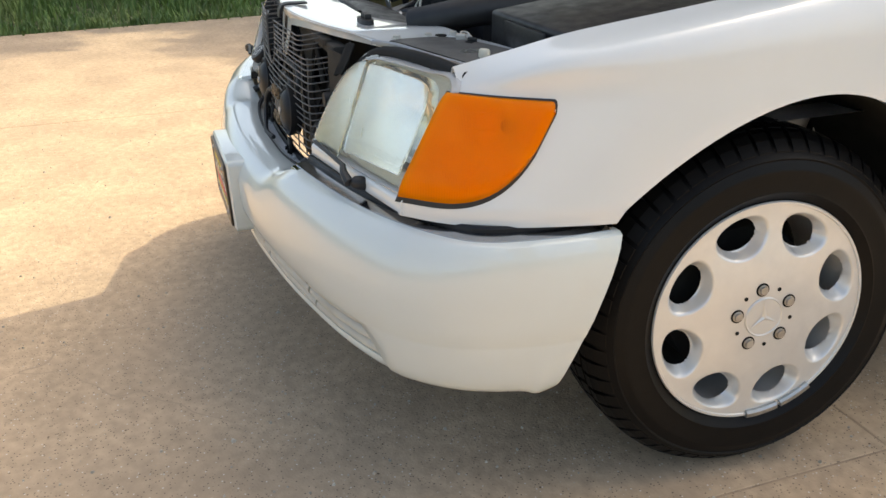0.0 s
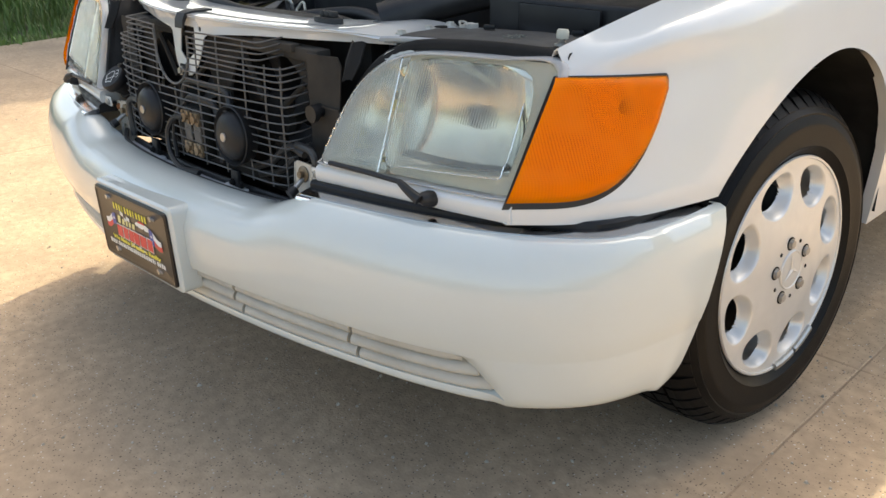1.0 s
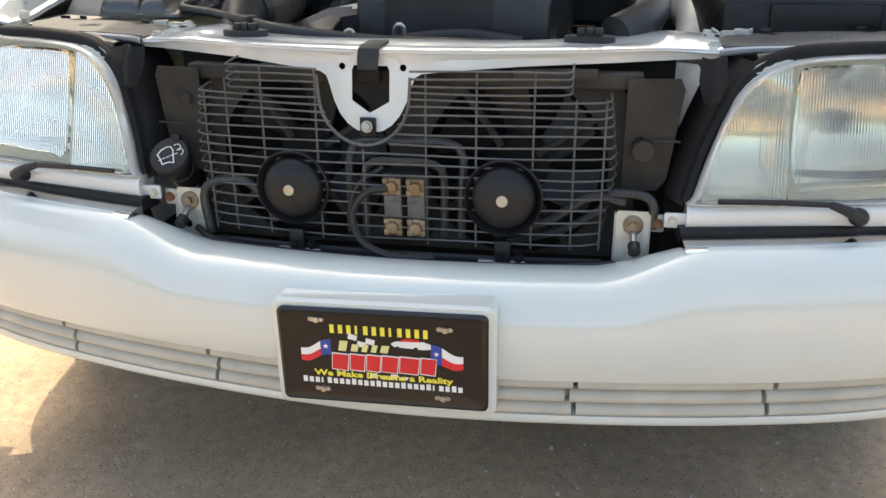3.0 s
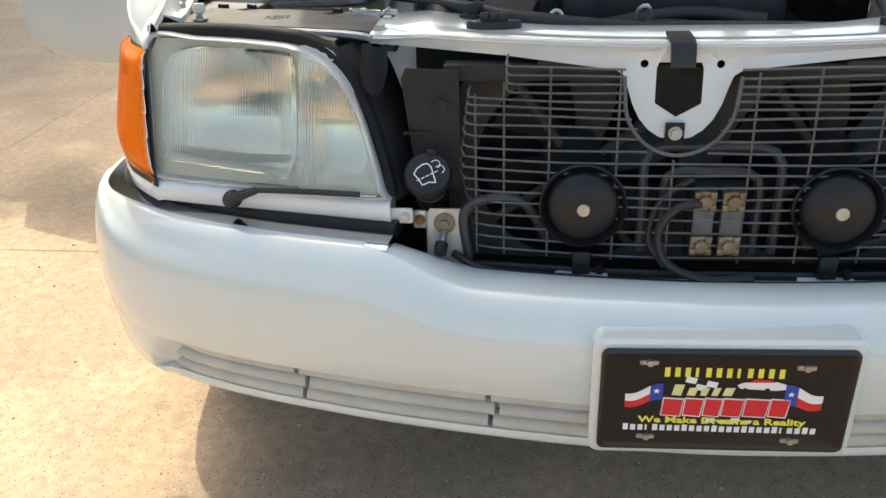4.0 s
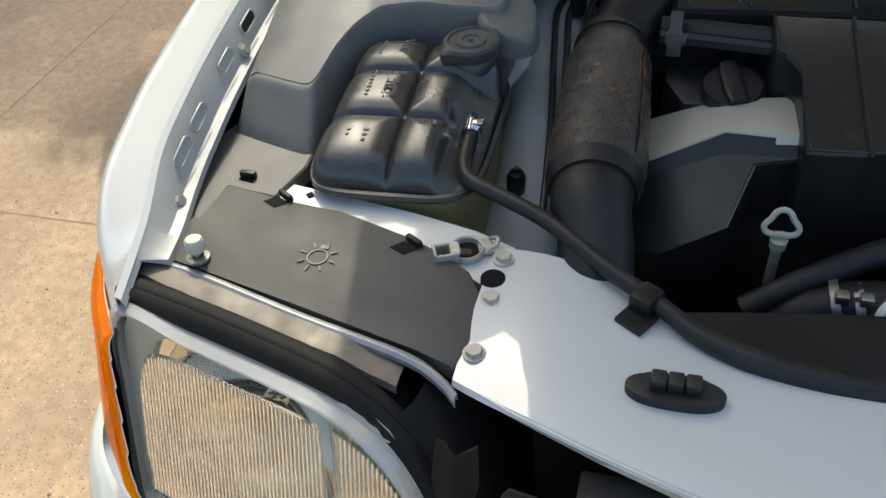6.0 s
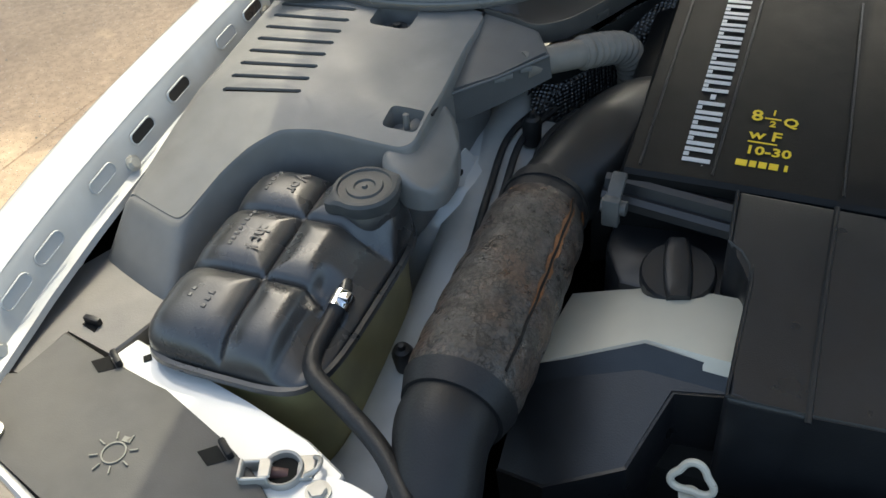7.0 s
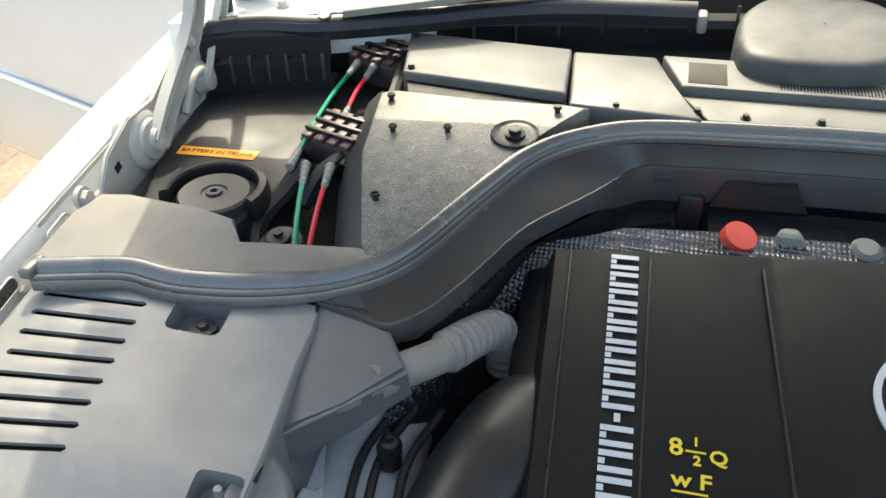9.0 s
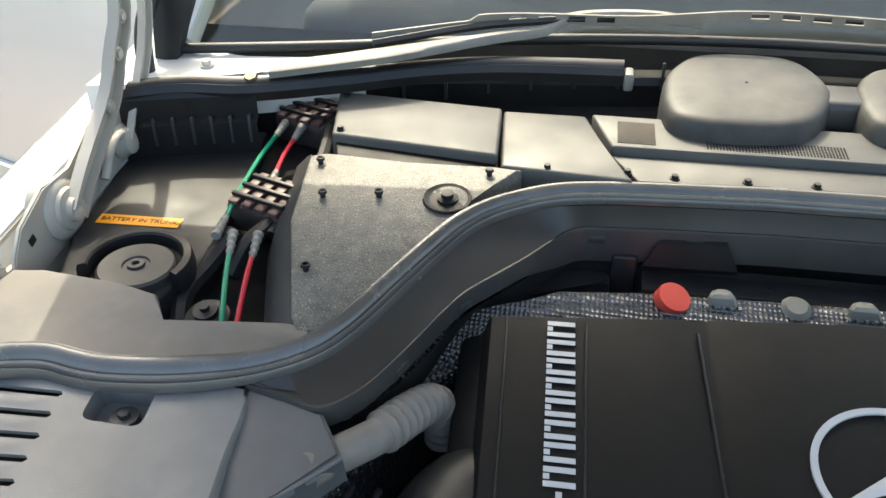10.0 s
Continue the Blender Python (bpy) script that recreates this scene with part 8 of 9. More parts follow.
    strip([(0.745, (0.742, 0.782, 0.796), (0, 0, -0.01)), (0.725, (0.752, 0.788, 0.801), (-0.03, 0, -0.012)), (0.663, (0.757, 0.795, 0.809), (-0.025, 0, -0.014)), (0.655, (0.745, 0.785, 0.80), (-0.025, 0, -0.014))], "cream", "timing_band", "cream plastic band on timing cover")
    def facets(rows_, nm, lab):
        bm = bmesh.new()
        skin(bm, [[Vector(p) for p in r] for r in rows_])
        thicken(bm, 0.003)
        return part(nm, bm, "black_sheen", car, lab, smooth=12)
    facets([((-0.352, 0.634, 0.755), (-0.318, 0.640, 0.770), (-0.254, 0.657, 0.797), (-0.176, 0.645, 0.803)),
            ((-0.352, 0.615, 0.742), (-0.318, 0.628, 0.758), (-0.252, 0.640, 0.783), (-0.176, 0.634, 0.790)),
            ((-0.352, 0.560, 0.700), (-0.305, 0.545, 0.722), (-0.245, 0.570, 0.745), (-0.224, 0.628, 0.782))], "timing_cover", "black faceted timing cover")
    facets([((-0.352, 0.560, 0.700), (-0.305, 0.545, 0.722), (-0.245, 0.570, 0.745), (-0.2235, 0.629, 0.781), (-0.176, 0.634, 0.789)),
            ((-0.352, 0.570, 0.52), (-0.305, 0.560, 0.52), (-0.240, 0.585, 0.52), (-0.215, 0.640, 0.52), (-0.176, 0.648, 0.52))], "timing_cover_wall", "black upright wall of the timing cover")
    # dull cylinder head cover beneath the filler cap
    bm = bmesh.new()
    prism(bm, [(-0.300, 0.745), (-0.19, 0.735), (-0.19, 0.835), (-0.325, 0.835), (-0.325, 0.785)], 0.70, lambda x, y: 0.774 + 0.10 * (x + 0.25) + 0.22 * (y - 0.735), 0.004, 2)
    part("head_cover", bm, "black_sheen", car, "black cylinder head cover", smooth=35)
    # oil filler cap
    bm = bmesh.new()
    c = Vector((-0.249, 0.755, 0.779))
    ax = Vector((0.0, -0.18, 1)).normalized()
    rows = []
    n = 48
    m = basis(c, (1, 0, 0), ax)
    for r, h in ((0.028, -0.02), (0.031, 0.0), (0.0335, 0.003), (0.0335, 0.015), (0.0315, 0.018), (0.001, 0.0185)):
        rows.append([m @ Vector(((r + (0.0006 if k % 2 else 0)) * math.cos(2 * math.pi * k / n), (r + (0.0006 if k % 2 else 0)) * math.sin(2 * math.pi * k / n), h)) for k in range(n)])
    skin(bm, rows, closed=True)
    oc = part("oil_cap", bm, "black_sheen", car, "black round oil filler cap with grip bar", smooth=30)
    bm = bmesh.new()
    mm = m @ Matrix.Rotation(0.25, 4, "Z")
    rows = []
    for y, k in ((-0.0325, 0.8), (-0.019, 1.0), (0.0, 1.05), (0.019, 1.0), (0.0325, 0.8)):
        rows.append([mm @ Vector((x * k, y, z)) for x, z in ((-0.014, 0.014), (-0.011, 0.023), (-0.008, 0.025), (0.008, 0.025), (0.011, 0.023), (0.014, 0.014))])
    skin(bm, rows, closed=True, cap=True)
    part("grip", bm, "black_sheen", oc, smooth=35)
    # dipstick
    bm = bmesh.new()
    c = Vector((-0.192, 0.573, 0.752))
    pts = []
    for k in range(25):
        a = 2 * math.pi * k / 24
        r = 0.0138 + 0.0026 * math.cos(3 * a + 1.57)
        pts.append(c + Vector((r * math.cos(a) * 1.1, r * math.sin(a) * 0.35, r * math.sin(a) * 0.85)))
    tube(bm, pts, 0.0032, 48, 8)
    ds = part("dipstick", bm, "cream", car, "pale metal dipstick loop handle")
    bm = bmesh.new()
    rod(bm, c + Vector((0, -0.004, -0.016)), c + Vector((0, -0.003, -0.028)), 0.009, 0.008, 12)
    rod(bm, c + Vector((0, -0.003, -0.028)), c + Vector((0.004, 0.03, -0.15)), 0.0055, seg=10)
    part("dipstick_tube", bm, "cream", ds, "pale collar and tube")
    # front of the engine: idler, hoses, small metal parts in the shade
    for p, r, h, mat in (((-0.085, 0.470, 0.735), 0.030, 0.03, "steel"), ((-0.135, 0.50, 0.68), 0.055, 0.03, "deep"), ((0.06, 0.52, 0.68), 0.06, 0.03, "deep"), ((-0.055, 0.44, 0.70), 0.02, 0.05, "zinc")):
        bm = bmesh.new()
        revolve(bm, p, (0.1, -0.6, 0.6), [(r * 0.5, -h), (r, -h * 0.8), (r, 0.0), (r * 0.8, 0.004), (r * 0.75, -0.004), (r * 0.3, -0.004), (r * 0.25, 0.008), (0.0, 0.009)], 28)
        part("pulley", bm, mat, car, "small metal pulley at engine front")
    for pts, r in ((((-0.22, 0.50, 0.70), (-0.16, 0.52, 0.735), (-0.08, 0.56, 0.75), (0.03, 0.57, 0.76), (0.14, 0.55, 0.75)), 0.014), (((-0.17, 0.46, 0.68), (-0.11, 0.50, 0.73), (-0.04, 0.53, 0.75), (0.10, 0.53, 0.74)), 0.010), (((-0.20, 0.55, 0.66), (-0.14, 0.56, 0.71), (-0.06, 0.585, 0.74), (0.05, 0.59, 0.75)), 0.011),
                   (((-0.22, 0.485, 0.62), (-0.185, 0.495, 0.69), (-0.13, 0.50, 0.722), (-0.02, 0.50, 0.73), (0.2, 0.49, 0.72)), 0.024)):
        bm = bmesh.new()
        tube(bm, pts, r, 26, 10)
        part("engine_hose", bm, "rubber", car, "black hose at engine front")
    for x in (-0.141, -0.120):
        bm = bmesh.new()
        tube(bm, [(x - 0.004, 0.4995, 0.7205), (x + 0.004, 0.4998, 0.7225)], 0.0256, 3, 24, smooth=False)
        box(bm, (x, 0.487, 0.746), (0.012, 0.012, 0.010), bevel=0.002)
        part("band_clamp", bm, "steel", car, "bright steel hose band clamp", smooth=30)
    bm = bmesh.new()
    pts = [(-0.075, 0.462, 0.745), (-0.072, 0.452, 0.785), (-0.062, 0.448, 0.795), (-0.055, 0.452, 0.785), (-0.058, 0.462, 0.745)]
    tube(bm, pts, 0.004, 20, 8)
    part("lifting_eye", bm, "steel", car, "steel lifting eye")


build_engine_cover()


# --- bulkhead seal, cowl and windscreen ---
SEAL = [(-0.770, 0.940, 0.925), (-0.742, 0.946, 0.926), (-0.690, 0.956, 0.927), (-0.655, 0.952, 0.926), (-0.625, 0.951, 0.926), (-0.575, 0.958, 0.926), (-0.523, 0.972, 0.927), (-0.491, 0.989, 0.928), (-0.467, 1.011, 0.929), (-0.447, 1.047, 0.930), (-0.427, 1.096, 0.931), (-0.403, 1.151, 0.933), (-0.381, 1.196, 0.935), (-0.356, 1.229, 0.936), (-0.325, 1.253, 0.937), (-0.285, 1.273, 0.938), (-0.235, 1.284, 0.938), (-0.170, 1.290, 0.938), (-0.117, 1.294, 0.938), (-0.033, 1.298, 0.938), (0.20, 1.295, 0.938), (0.34, 1.262, 0.938)]
LIP = [(-0.520, 0.9655, 0.9135), (-0.486, 0.960, 0.910), (-0.456, 0.957, 0.905), (-0.432, 0.983, 0.901), (-0.415, 1.016, 0.900), (-0.398, 1.055, 0.900), (-0.380, 1.100, 0.900), (-0.363, 1.134, 0.900), (-0.335, 1.170, 0.900), (-0.310, 1.202, 0.900), (-0.2845, 1.240, 0.900), (-0.271, 1.257, 0.900), (-0.255, 1.266, 0.900), (-0.227, 1.269, 0.900), (-0.170, 1.274, 0.900), (-0.113, 1.277, 0.900), (-0.030, 1.281, 0.900), (0.20, 1.278, 0.900), (0.34, 1.245, 0.900)]


def even(pts, n):
    """n points at even parameter steps on a Catmull-Rom curve through pts."""
    P = [Vector(p) for p in pts]
    P = [P[0] * 2 - P[1], *P, P[-1] * 2 - P[-2]]
    out = []
    for i in range(n):
        q = (len(pts) - 1) * i / (n - 1)
        k = min(int(q), len(pts) - 2)
        t = q - k
        a, b, c, d = P[k:k + 4]
        out.append(0.5 * ((2 * b) + (c - a) * t + (2 * a - 5 * b + 4 * c - d) * t * t + (3 * b - a - 3 * c + d) * t ** 3))
    return out


def build_bulkhead():
    S = spline(SEAL, 120)
    def frames(P):
        for i, p in enumerate(P):
            d = P[min(i + 1, len(P) - 1)] - P[max(i - 1, 0)]
            d.z = 0
            d.normalize()
            yield p, Vector((-d.y, d.x, 0))
    bm = bmesh.new()
    rows = []
    for p, nb in frames(S):
        k = 0.64 + 0.10 * smooth01(-0.50, -0.58, p.x)
        rows.append([p + nb * o * k + Vector((0, 0, z * k)) for o, z in ((-0.018, -0.014), (-0.019, -0.006), (-0.0165, -0.001), (-0.013, -0.003), (-0.0115, 0.002), (-0.0085, 0.0035), (-0.006, 0.0005), (-0.003, 0.007), (0.002, 0.0125), (0.008, 0.0145), (0.0115, 0.0135), (0.0125, 0.0115), (0.0145, 0.0115), (0.017, 0.006), (0.018, -0.010))])
    skin(bm, rows, closed=True, cap=True)
    sl = part("bulkhead_seal", bm, "rubber_sheen", car, "curved black rubber hood seal along bulkhead", smooth=45)
    bm = bmesh.new()
    box(bm, S[0] + Vector((-0.004, 0.002, 0.004)), (0.014, 0.026, 0.012), bevel=0.004, seg=3)
    part("seal_tip", bm, "rubber_sheen", sl, "worn seal end", smooth=50)
    # sloping channel below the seal down to a lip
    bm = bmesh.new()
    B = even(LIP, 90)
    fine = [p - nb * 0.0105 for p, nb in frames(spline(SEAL, 500))]
    A = [min(fine, key=lambda q: (q.xy - b.xy).length) for b in B]
    rows = []
    face = []
    for a, b in zip(A, B):
        a2 = a + Vector((0, 0, -0.010))
        rows.append([a2, a2.lerp(b, 0.5) + Vector((0, 0, -0.003)), b.lerp(a2, 0.14) + Vector((0, 0, 0.001)), b + Vector((0, 0, 0.001))])
        dp = 0.017 + 0.021 * smooth01(-0.32, -0.27, b.x) - 0.004 * smooth01(-0.20, -0.16, b.x)
        face.append([b + Vector((0, 0.003, 0.001)), b + Vector((0, 0, 0.0045)), b + Vector((0.0005, -0.003, 0.0045)), b + Vector((0.001, -0.004, 0.001)), b + Vector((0.002, -0.003, -dp)), b + Vector((0.006, 0.012, -dp - 0.002))])
    skin(bm, rows)
    thicken(bm, 0.0015)
    ch = part("bulkhead_channel", bm, "plastic_shine", car, "dark plastic channel below hood seal", smooth=35)
    bm = bmesh.new()
    skin(bm, face)
    thicken(bm, 0.0012)
    part("channel_lip", bm, "plastic", ch, "dusty grey front lip", smooth=30)
    for i in (8, 22, 34, 62, 72):
        b = B[i]
        bm = bmesh.new()
        box(bm, b + Vector((0.001, -0.002, -0.010)), (0.018, 0.006, 0.008), Matrix.Rotation(math.atan2(B[i + 1].y - B[i].y, B[i + 1].x - B[i].x), 3, "Z"), bevel=0.001)
        part("channel_clip", bm, "plastic", ch)
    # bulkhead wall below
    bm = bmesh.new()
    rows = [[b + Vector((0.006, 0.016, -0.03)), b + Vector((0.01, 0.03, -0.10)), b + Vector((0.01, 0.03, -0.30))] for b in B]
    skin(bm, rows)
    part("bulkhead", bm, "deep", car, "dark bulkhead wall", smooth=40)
    # moulded box, rib and ledge on the wall under the lip
    bm = bmesh.new()
    skin(bm, [[Vector(p) for p in r] for r in (((-0.172, 1.272, 0.894), (-0.106, 1.275, 0.895)), ((-0.176, 1.2655, 0.891), (-0.104, 1.2685, 0.892)), ((-0.190, 1.2625, 0.862), (-0.090, 1.2655, 0.863)), ((-0.190, 1.272, 0.850), (-0.088, 1.274, 0.850)))])
    thicken(bm, 0.002)
    part("bulkhead_box", bm, "black", car, "black moulded box on the bulkhead", smooth=25)
    bm = bmesh.new()
    prism(bm, [(-0.222, 1.262), (-0.196, 1.262), (-0.190, 1.285), (-0.228, 1.285)], 0.82, 0.872, 0.004, 2)
    part("bulkhead_rib", bm, "black_sheen", car, "black upright rib on the bulkhead", smooth=35)
    bm = bmesh.new()
    prism(bm, [(-0.190, 1.236), (0.30, 1.242), (0.30, 1.285), (-0.190, 1.285)], 0.80, 0.851, 0.003, 2)
    part("bulkhead_ledge", bm, "black_sheen", car, "black ledge along the bulkhead", smooth=35)
    bm = bmesh.new()
    prism(bm, [(-0.345, 1.190), (-0.30, 1.222), (-0.255, 1.243), (-0.222, 1.246), (-0.222, 1.285), (-0.36, 1.26)], 0.80, 0.846, 0.005, 2)
    part("bulkhead_step", bm, "black_sheen", car, "black curved step along the bulkhead", smooth=35)
    # pressed foil heat shield
    bm = bmesh.new()
    rows = []
    for x, y, z in ((-0.470, 0.975, 0.815), (-0.445, 1.020, 0.835), (-0.420, 1.065, 0.846), (-0.395, 1.110, 0.855), (-0.365, 1.145, 0.862), (-0.330, 1.158, 0.868), (-0.300, 1.166, 0.872), (-0.272, 1.180, 0.875), (-0.195, 1.190, 0.875), (-0.07, 1.196, 0.875), (0.10, 1.200, 0.875), (0.25, 1.19, 0.87)):
        rows.append([(x - 0.012, y + 0.006, z - 0.03), (x - 0.004, y + 0.003, z + 0.001), (x, y, z), (x + 0.006, y - 0.022, z - 0.007), (x + 0.010, y - 0.040, z - 0.018), (x + 0.012, y - 0.05, z - 0.10)])
    skin(bm, rows)
    part("heat_shield", bm, "foil_dimple", car, "dimpled metal foil heat shield", smooth=40)
    # fittings behind the engine cover
    bm = bmesh.new()
    revolve(bm, (-0.166, 1.192, 0.868), (0.30, -0.30, 0.9), [(0.016, -0.04), (0.0172, -0.012), (0.018, -0.008), (0.0175, 0.010), (0.0165, 0.013), (0.0, 0.0135)], 28)
    part("red_cap", bm, "red", car, "faded red plastic cap")
    for x, w in ((-0.112, 0.026), (0.022, 0.028)):
        bm = bmesh.new()
        prism(bm, [(x - w, 1.183), (x + w, 1.185), (x + w, 1.210), (x - w, 1.210)], 0.84, 0.884, 0.003, 1, top=[(x - w * 0.7, 1.19), (x + w * 0.3, 1.19), (x + w * 0.1, 1.205), (x - w * 0.4, 1.205)])
        for k in range(5):
            box(bm, (x - w * 0.7 + k * w * 0.3, 1.186, 0.862), (0.003, 0.004, 0.024))
        part("sensor_plug", bm, "relief_grey", car, "grey ribbed sensor plug behind engine cover", smooth=35)
    bm = bmesh.new()
    rod(bm, (-0.09, 1.196, 0.870), (0.01, 1.198, 0.871), 0.0045, seg=8)
    revolve(bm, (-0.045, 1.196, 0.870), (0, -0.3, 1), [(0.014, -0.02), (0.015, 0.004), (0.010, 0.009), (0.0, 0.009)], 18)
    part("fuel_rail", bm, "relief_grey", car, "dull grey pipe with round fitting", smooth=35)


build_bulkhead()


def build_cowl():
    # grey tray behind the air cleaner
    bm = bmesh.new()
    prism(bm, [(-0.806, 0.962), (-0.70, 0.968), (-0.62, 0.968), (-0.55, 0.974), (-0.500, 0.994), (-0.480, 1.025), (-0.495, 1.050), (-0.515, 1.052), (-0.568, 1.044), (-0.626, 1.034), (-0.646, 1.072), (-0.69, 1.082), (-0.772, 1.090), (-0.802, 1.088), (-0.812, 1.05)], 0.86, lambda x, y: 0.910 + 0.02 * (y - 1.0), 0.003, 2)
    part("battery_tray", bm, "plastic_dust", car, "dusty grey plastic tray panel", smooth=30)
    # black cover plate
    bm = bmesh.new()
    prism(bm, [(-0.770, 1.094), (-0.66, 1.090), (-0.636, 1.16), (-0.640, 1.25), (-0.652, 1.35), (-0.660, 1.424), (-0.806, 1.428), (-0.806, 1.30), (-0.796, 1.18)], 0.84, lambda x, y: 0.892 + 0.055 * (y - 1.12), 0.006, 3)
    cp = part("cover_plate", bm, "cover_black", car, "smooth black plastic cover plate", smooth=35)
    # round cap with raised collar
    c = Vector((-0.696, 1.126, 0.888))
    bm = bmesh.new()
    revolve(bm, c, (0, 0, 1), [(0.040, -0.01), (0.0395, 0.012), (0.037, 0.0145), (0.014, 0.0150), (0.013, 0.013), (0.009, 0.013), (0.0085, 0.016), (0.004, 0.016), (0.0035, 0.012), (0.0, 0.012)], 40)
    part("round_cap", bm, "plastic", cp, "round black cap", smooth=35)
    bm = bmesh.new()
    rows = []
    for k in range(19):
        a = radians(lerp(-20, 200, k / 18))
        rows.append([c + Vector((r * math.cos(a), r * math.sin(a), h)) for r, h in ((0.046, 0.0), (0.046, 0.020), (0.048, 0.022), (0.055, 0.021), (0.057, 0.016), (0.058, 0.0))])
    skin(bm, rows, closed=True, cap=True)
    part("cap_collar", bm, "black", cp, "raised black collar", smooth=35)
    # orange sticker with its words
    bm = bmesh.new()
    def cz(y):
        return 0.892 + 0.055 * (y - 1.12)
    def tp(u, v):
        x, y = -0.734 + 0.047 * u + 0.0 * v, 1.210 + 0.0085 * v + 0.0015 * u
        return Vector((x, y, cz(y) + 0.0008))
    bm.faces.new([bm.verts.new(tp(u, v)) for u, v in ((-1, -1), (1, -1), (1, 1), (-1, 1))])
    thicken(bm, 0.0004)
    part("sticker", bm, "orange_label", cp, "orange warning sticker", smooth=0)
    m = basis(tp(0, 0) + Vector((0, 0, 0.0007)), tp(1, 0) - tp(-1, 0), (0, -0.055, 1))
    glyphs("sticker_text", "BATTERY IN TRUNK", 0.0092, m, "ink", cp, 0.0002, 0.0, 1.05)
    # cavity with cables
    # solid block; near-black stands for the shade down in the cavity
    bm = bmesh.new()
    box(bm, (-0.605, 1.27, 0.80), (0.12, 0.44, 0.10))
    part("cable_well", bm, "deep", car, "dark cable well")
    for x, y, z in ((-0.604, 1.436, 0.928), (-0.598, 1.250, 0.912)):
        bm = bmesh.new()
        rot = Matrix.Rotation(-0.35, 3, "Z") @ Matrix.Rotation(0.1, 3, "X")
        box(bm, (x, y, z - 0.012), (0.075, 0.055, 0.035), rot, bevel=0.004)
        cn = part("connector_block", bm, "plastic_brown", car, "dark brown electrical connector block")
        for i in range(4):
            bm = bmesh.new()
            box(bm, Vector((x, y, z + 0.008)) + rot @ Vector((-0.027 + 0.018 * i, 0, 0)), (0.012, 0.060, 0.006), rot, bevel=0.0015)
            part("connector_latch", bm, "latch_brown", cn)
        for i in range(3):
            bm = bmesh.new()
            box(bm, Vector((x, y, z + 0.0125)) + rot @ Vector((0, -0.018 + 0.018 * i, 0)), (0.070, 0.005, 0.005), rot, bevel=0.001)
            part("connector_bar", bm, "black", cn)
    for nm, mat, pts in (("green_cable", "greenwire", ((-0.633, 1.400, 0.925), (-0.636, 1.33, 0.922), (-0.635, 1.26, 0.917), (-0.633, 1.195, 0.910))), ("green_cable", "greenwire", ((-0.612, 1.170, 0.908), (-0.603, 1.13, 0.900), (-0.590, 1.08, 0.885), (-0.580, 1.04, 0.862))),
                         ("red_cable", "redwire", ((-0.608, 1.390, 0.926), (-0.610, 1.34, 0.922), (-0.608, 1.29, 0.915))), ("red_cable", "redwire", ((-0.586, 1.170, 0.908), (-0.582, 1.13, 0.898), (-0.575, 1.08, 0.882), (-0.570, 1.04, 0.860)))):
        bm = bmesh.new()
        tube(bm, pts, 0.0028, 24, 8)
        cb = part(nm, bm, mat, car, nm.replace("_", " ") + " with pale boots")
        for e, f in ((0, 1), (-1, -2)):
            a, b = Vector(pts[e]), Vector(pts[f])
            if a.z < 0.87:
                continue
            d = (b - a).normalized()
            bm = bmesh.new()
            tube(bm, [a - d * 0.016, a - d * 0.004, a + d * 0.012, a + d * 0.018], lambda t: 0.0052 + 0.0007 * math.sin(t * 25) - 0.0018 * t, 20, 10)
            part("boot", bm, "boot_grey", cb, "pale grey rubber boot")
    for pts, r in ((((-0.62, 1.20, 0.900), (-0.635, 1.16, 0.885), (-0.648, 1.12, 0.872), (-0.64, 1.08, 0.85)), 0.011), (((-0.585, 1.22, 0.905), (-0.60, 1.18, 0.90), (-0.61, 1.15, 0.88)), 0.009), (((-0.57, 1.40, 0.93), (-0.56, 1.33, 0.925), (-0.562, 1.26, 0.915), (-0.58, 1.20, 0.90)), 0.008)):
        bm = bmesh.new()
        tube(bm, pts, r, 18, 8)
        part("cable_loom", bm, "rubber", car, "black wrapped cable loom")
    bm = bmesh.new()
    revolve(bm, (-0.610, 1.090, 0.872), (0, -0.2, 1), [(0.022, -0.01), (0.022, 0.004), (0.012, 0.008), (0.012, 0.014), (0.005, 0.015), (0.005, 0.02), (0.0, 0.02)], 24)
    part("mount_cap", bm, "rubber", car, "black rubber mount cap")
    # speckled panel
    def pz(x, y):
        return 0.926 + 0.14 * (y - 1.117) + 0.02 * (x + 0.5)
    bm = bmesh.new()
    o = [(-0.502, 1.040), (-0.512, 1.058), (-0.553, 1.19), (-0.563, 1.300), (-0.545, 1.306), (-0.45, 1.296), (-0.355, 1.296), (-0.325, 1.296), (-0.352, 1.268), (-0.385, 1.225), (-0.424, 1.142), (-0.458, 1.072), (-0.478, 1.046)]
    prism(bm, o, 0.88, lambda x, y: pz(x, y) - 0.004, 0.003, 2)
    pn = part("insulation_panel", bm, "pad", car, "speckled grey-brown insulation panel on bulkhead", smooth=30)
    for x, y in ((-0.547, 1.285), (-0.529, 1.228), (-0.470, 1.234), (-0.515, 1.117), (-0.360, 1.282)):
        bm = bmesh.new()
        p = Vector((x, y, pz(x, y) - 0.006))
        rod(bm, p, p + Vector((0, 0, 0.010)), 0.003, seg=10)
        rod(bm, p + Vector((0, 0, 0.007)), p + Vector((0, 0, 0.010)), 0.0050, 0.0042, 10)
        part("panel_stud", bm, "black", pn, "small dark stud")
    bm = bmesh.new()
    p = Vector((-0.398, 1.237, pz(-0.398, 1.237) - 0.0045))
    revolve(bm, p, (0, -0.1, 1), [(0.026, 0.0), (0.025, 0.003), (0.020, 0.0005), (0.016, 0.0006), (0.009, 0.0006)], 30)
    part("grommet", bm, "black", pn, "round recess", smooth=40)
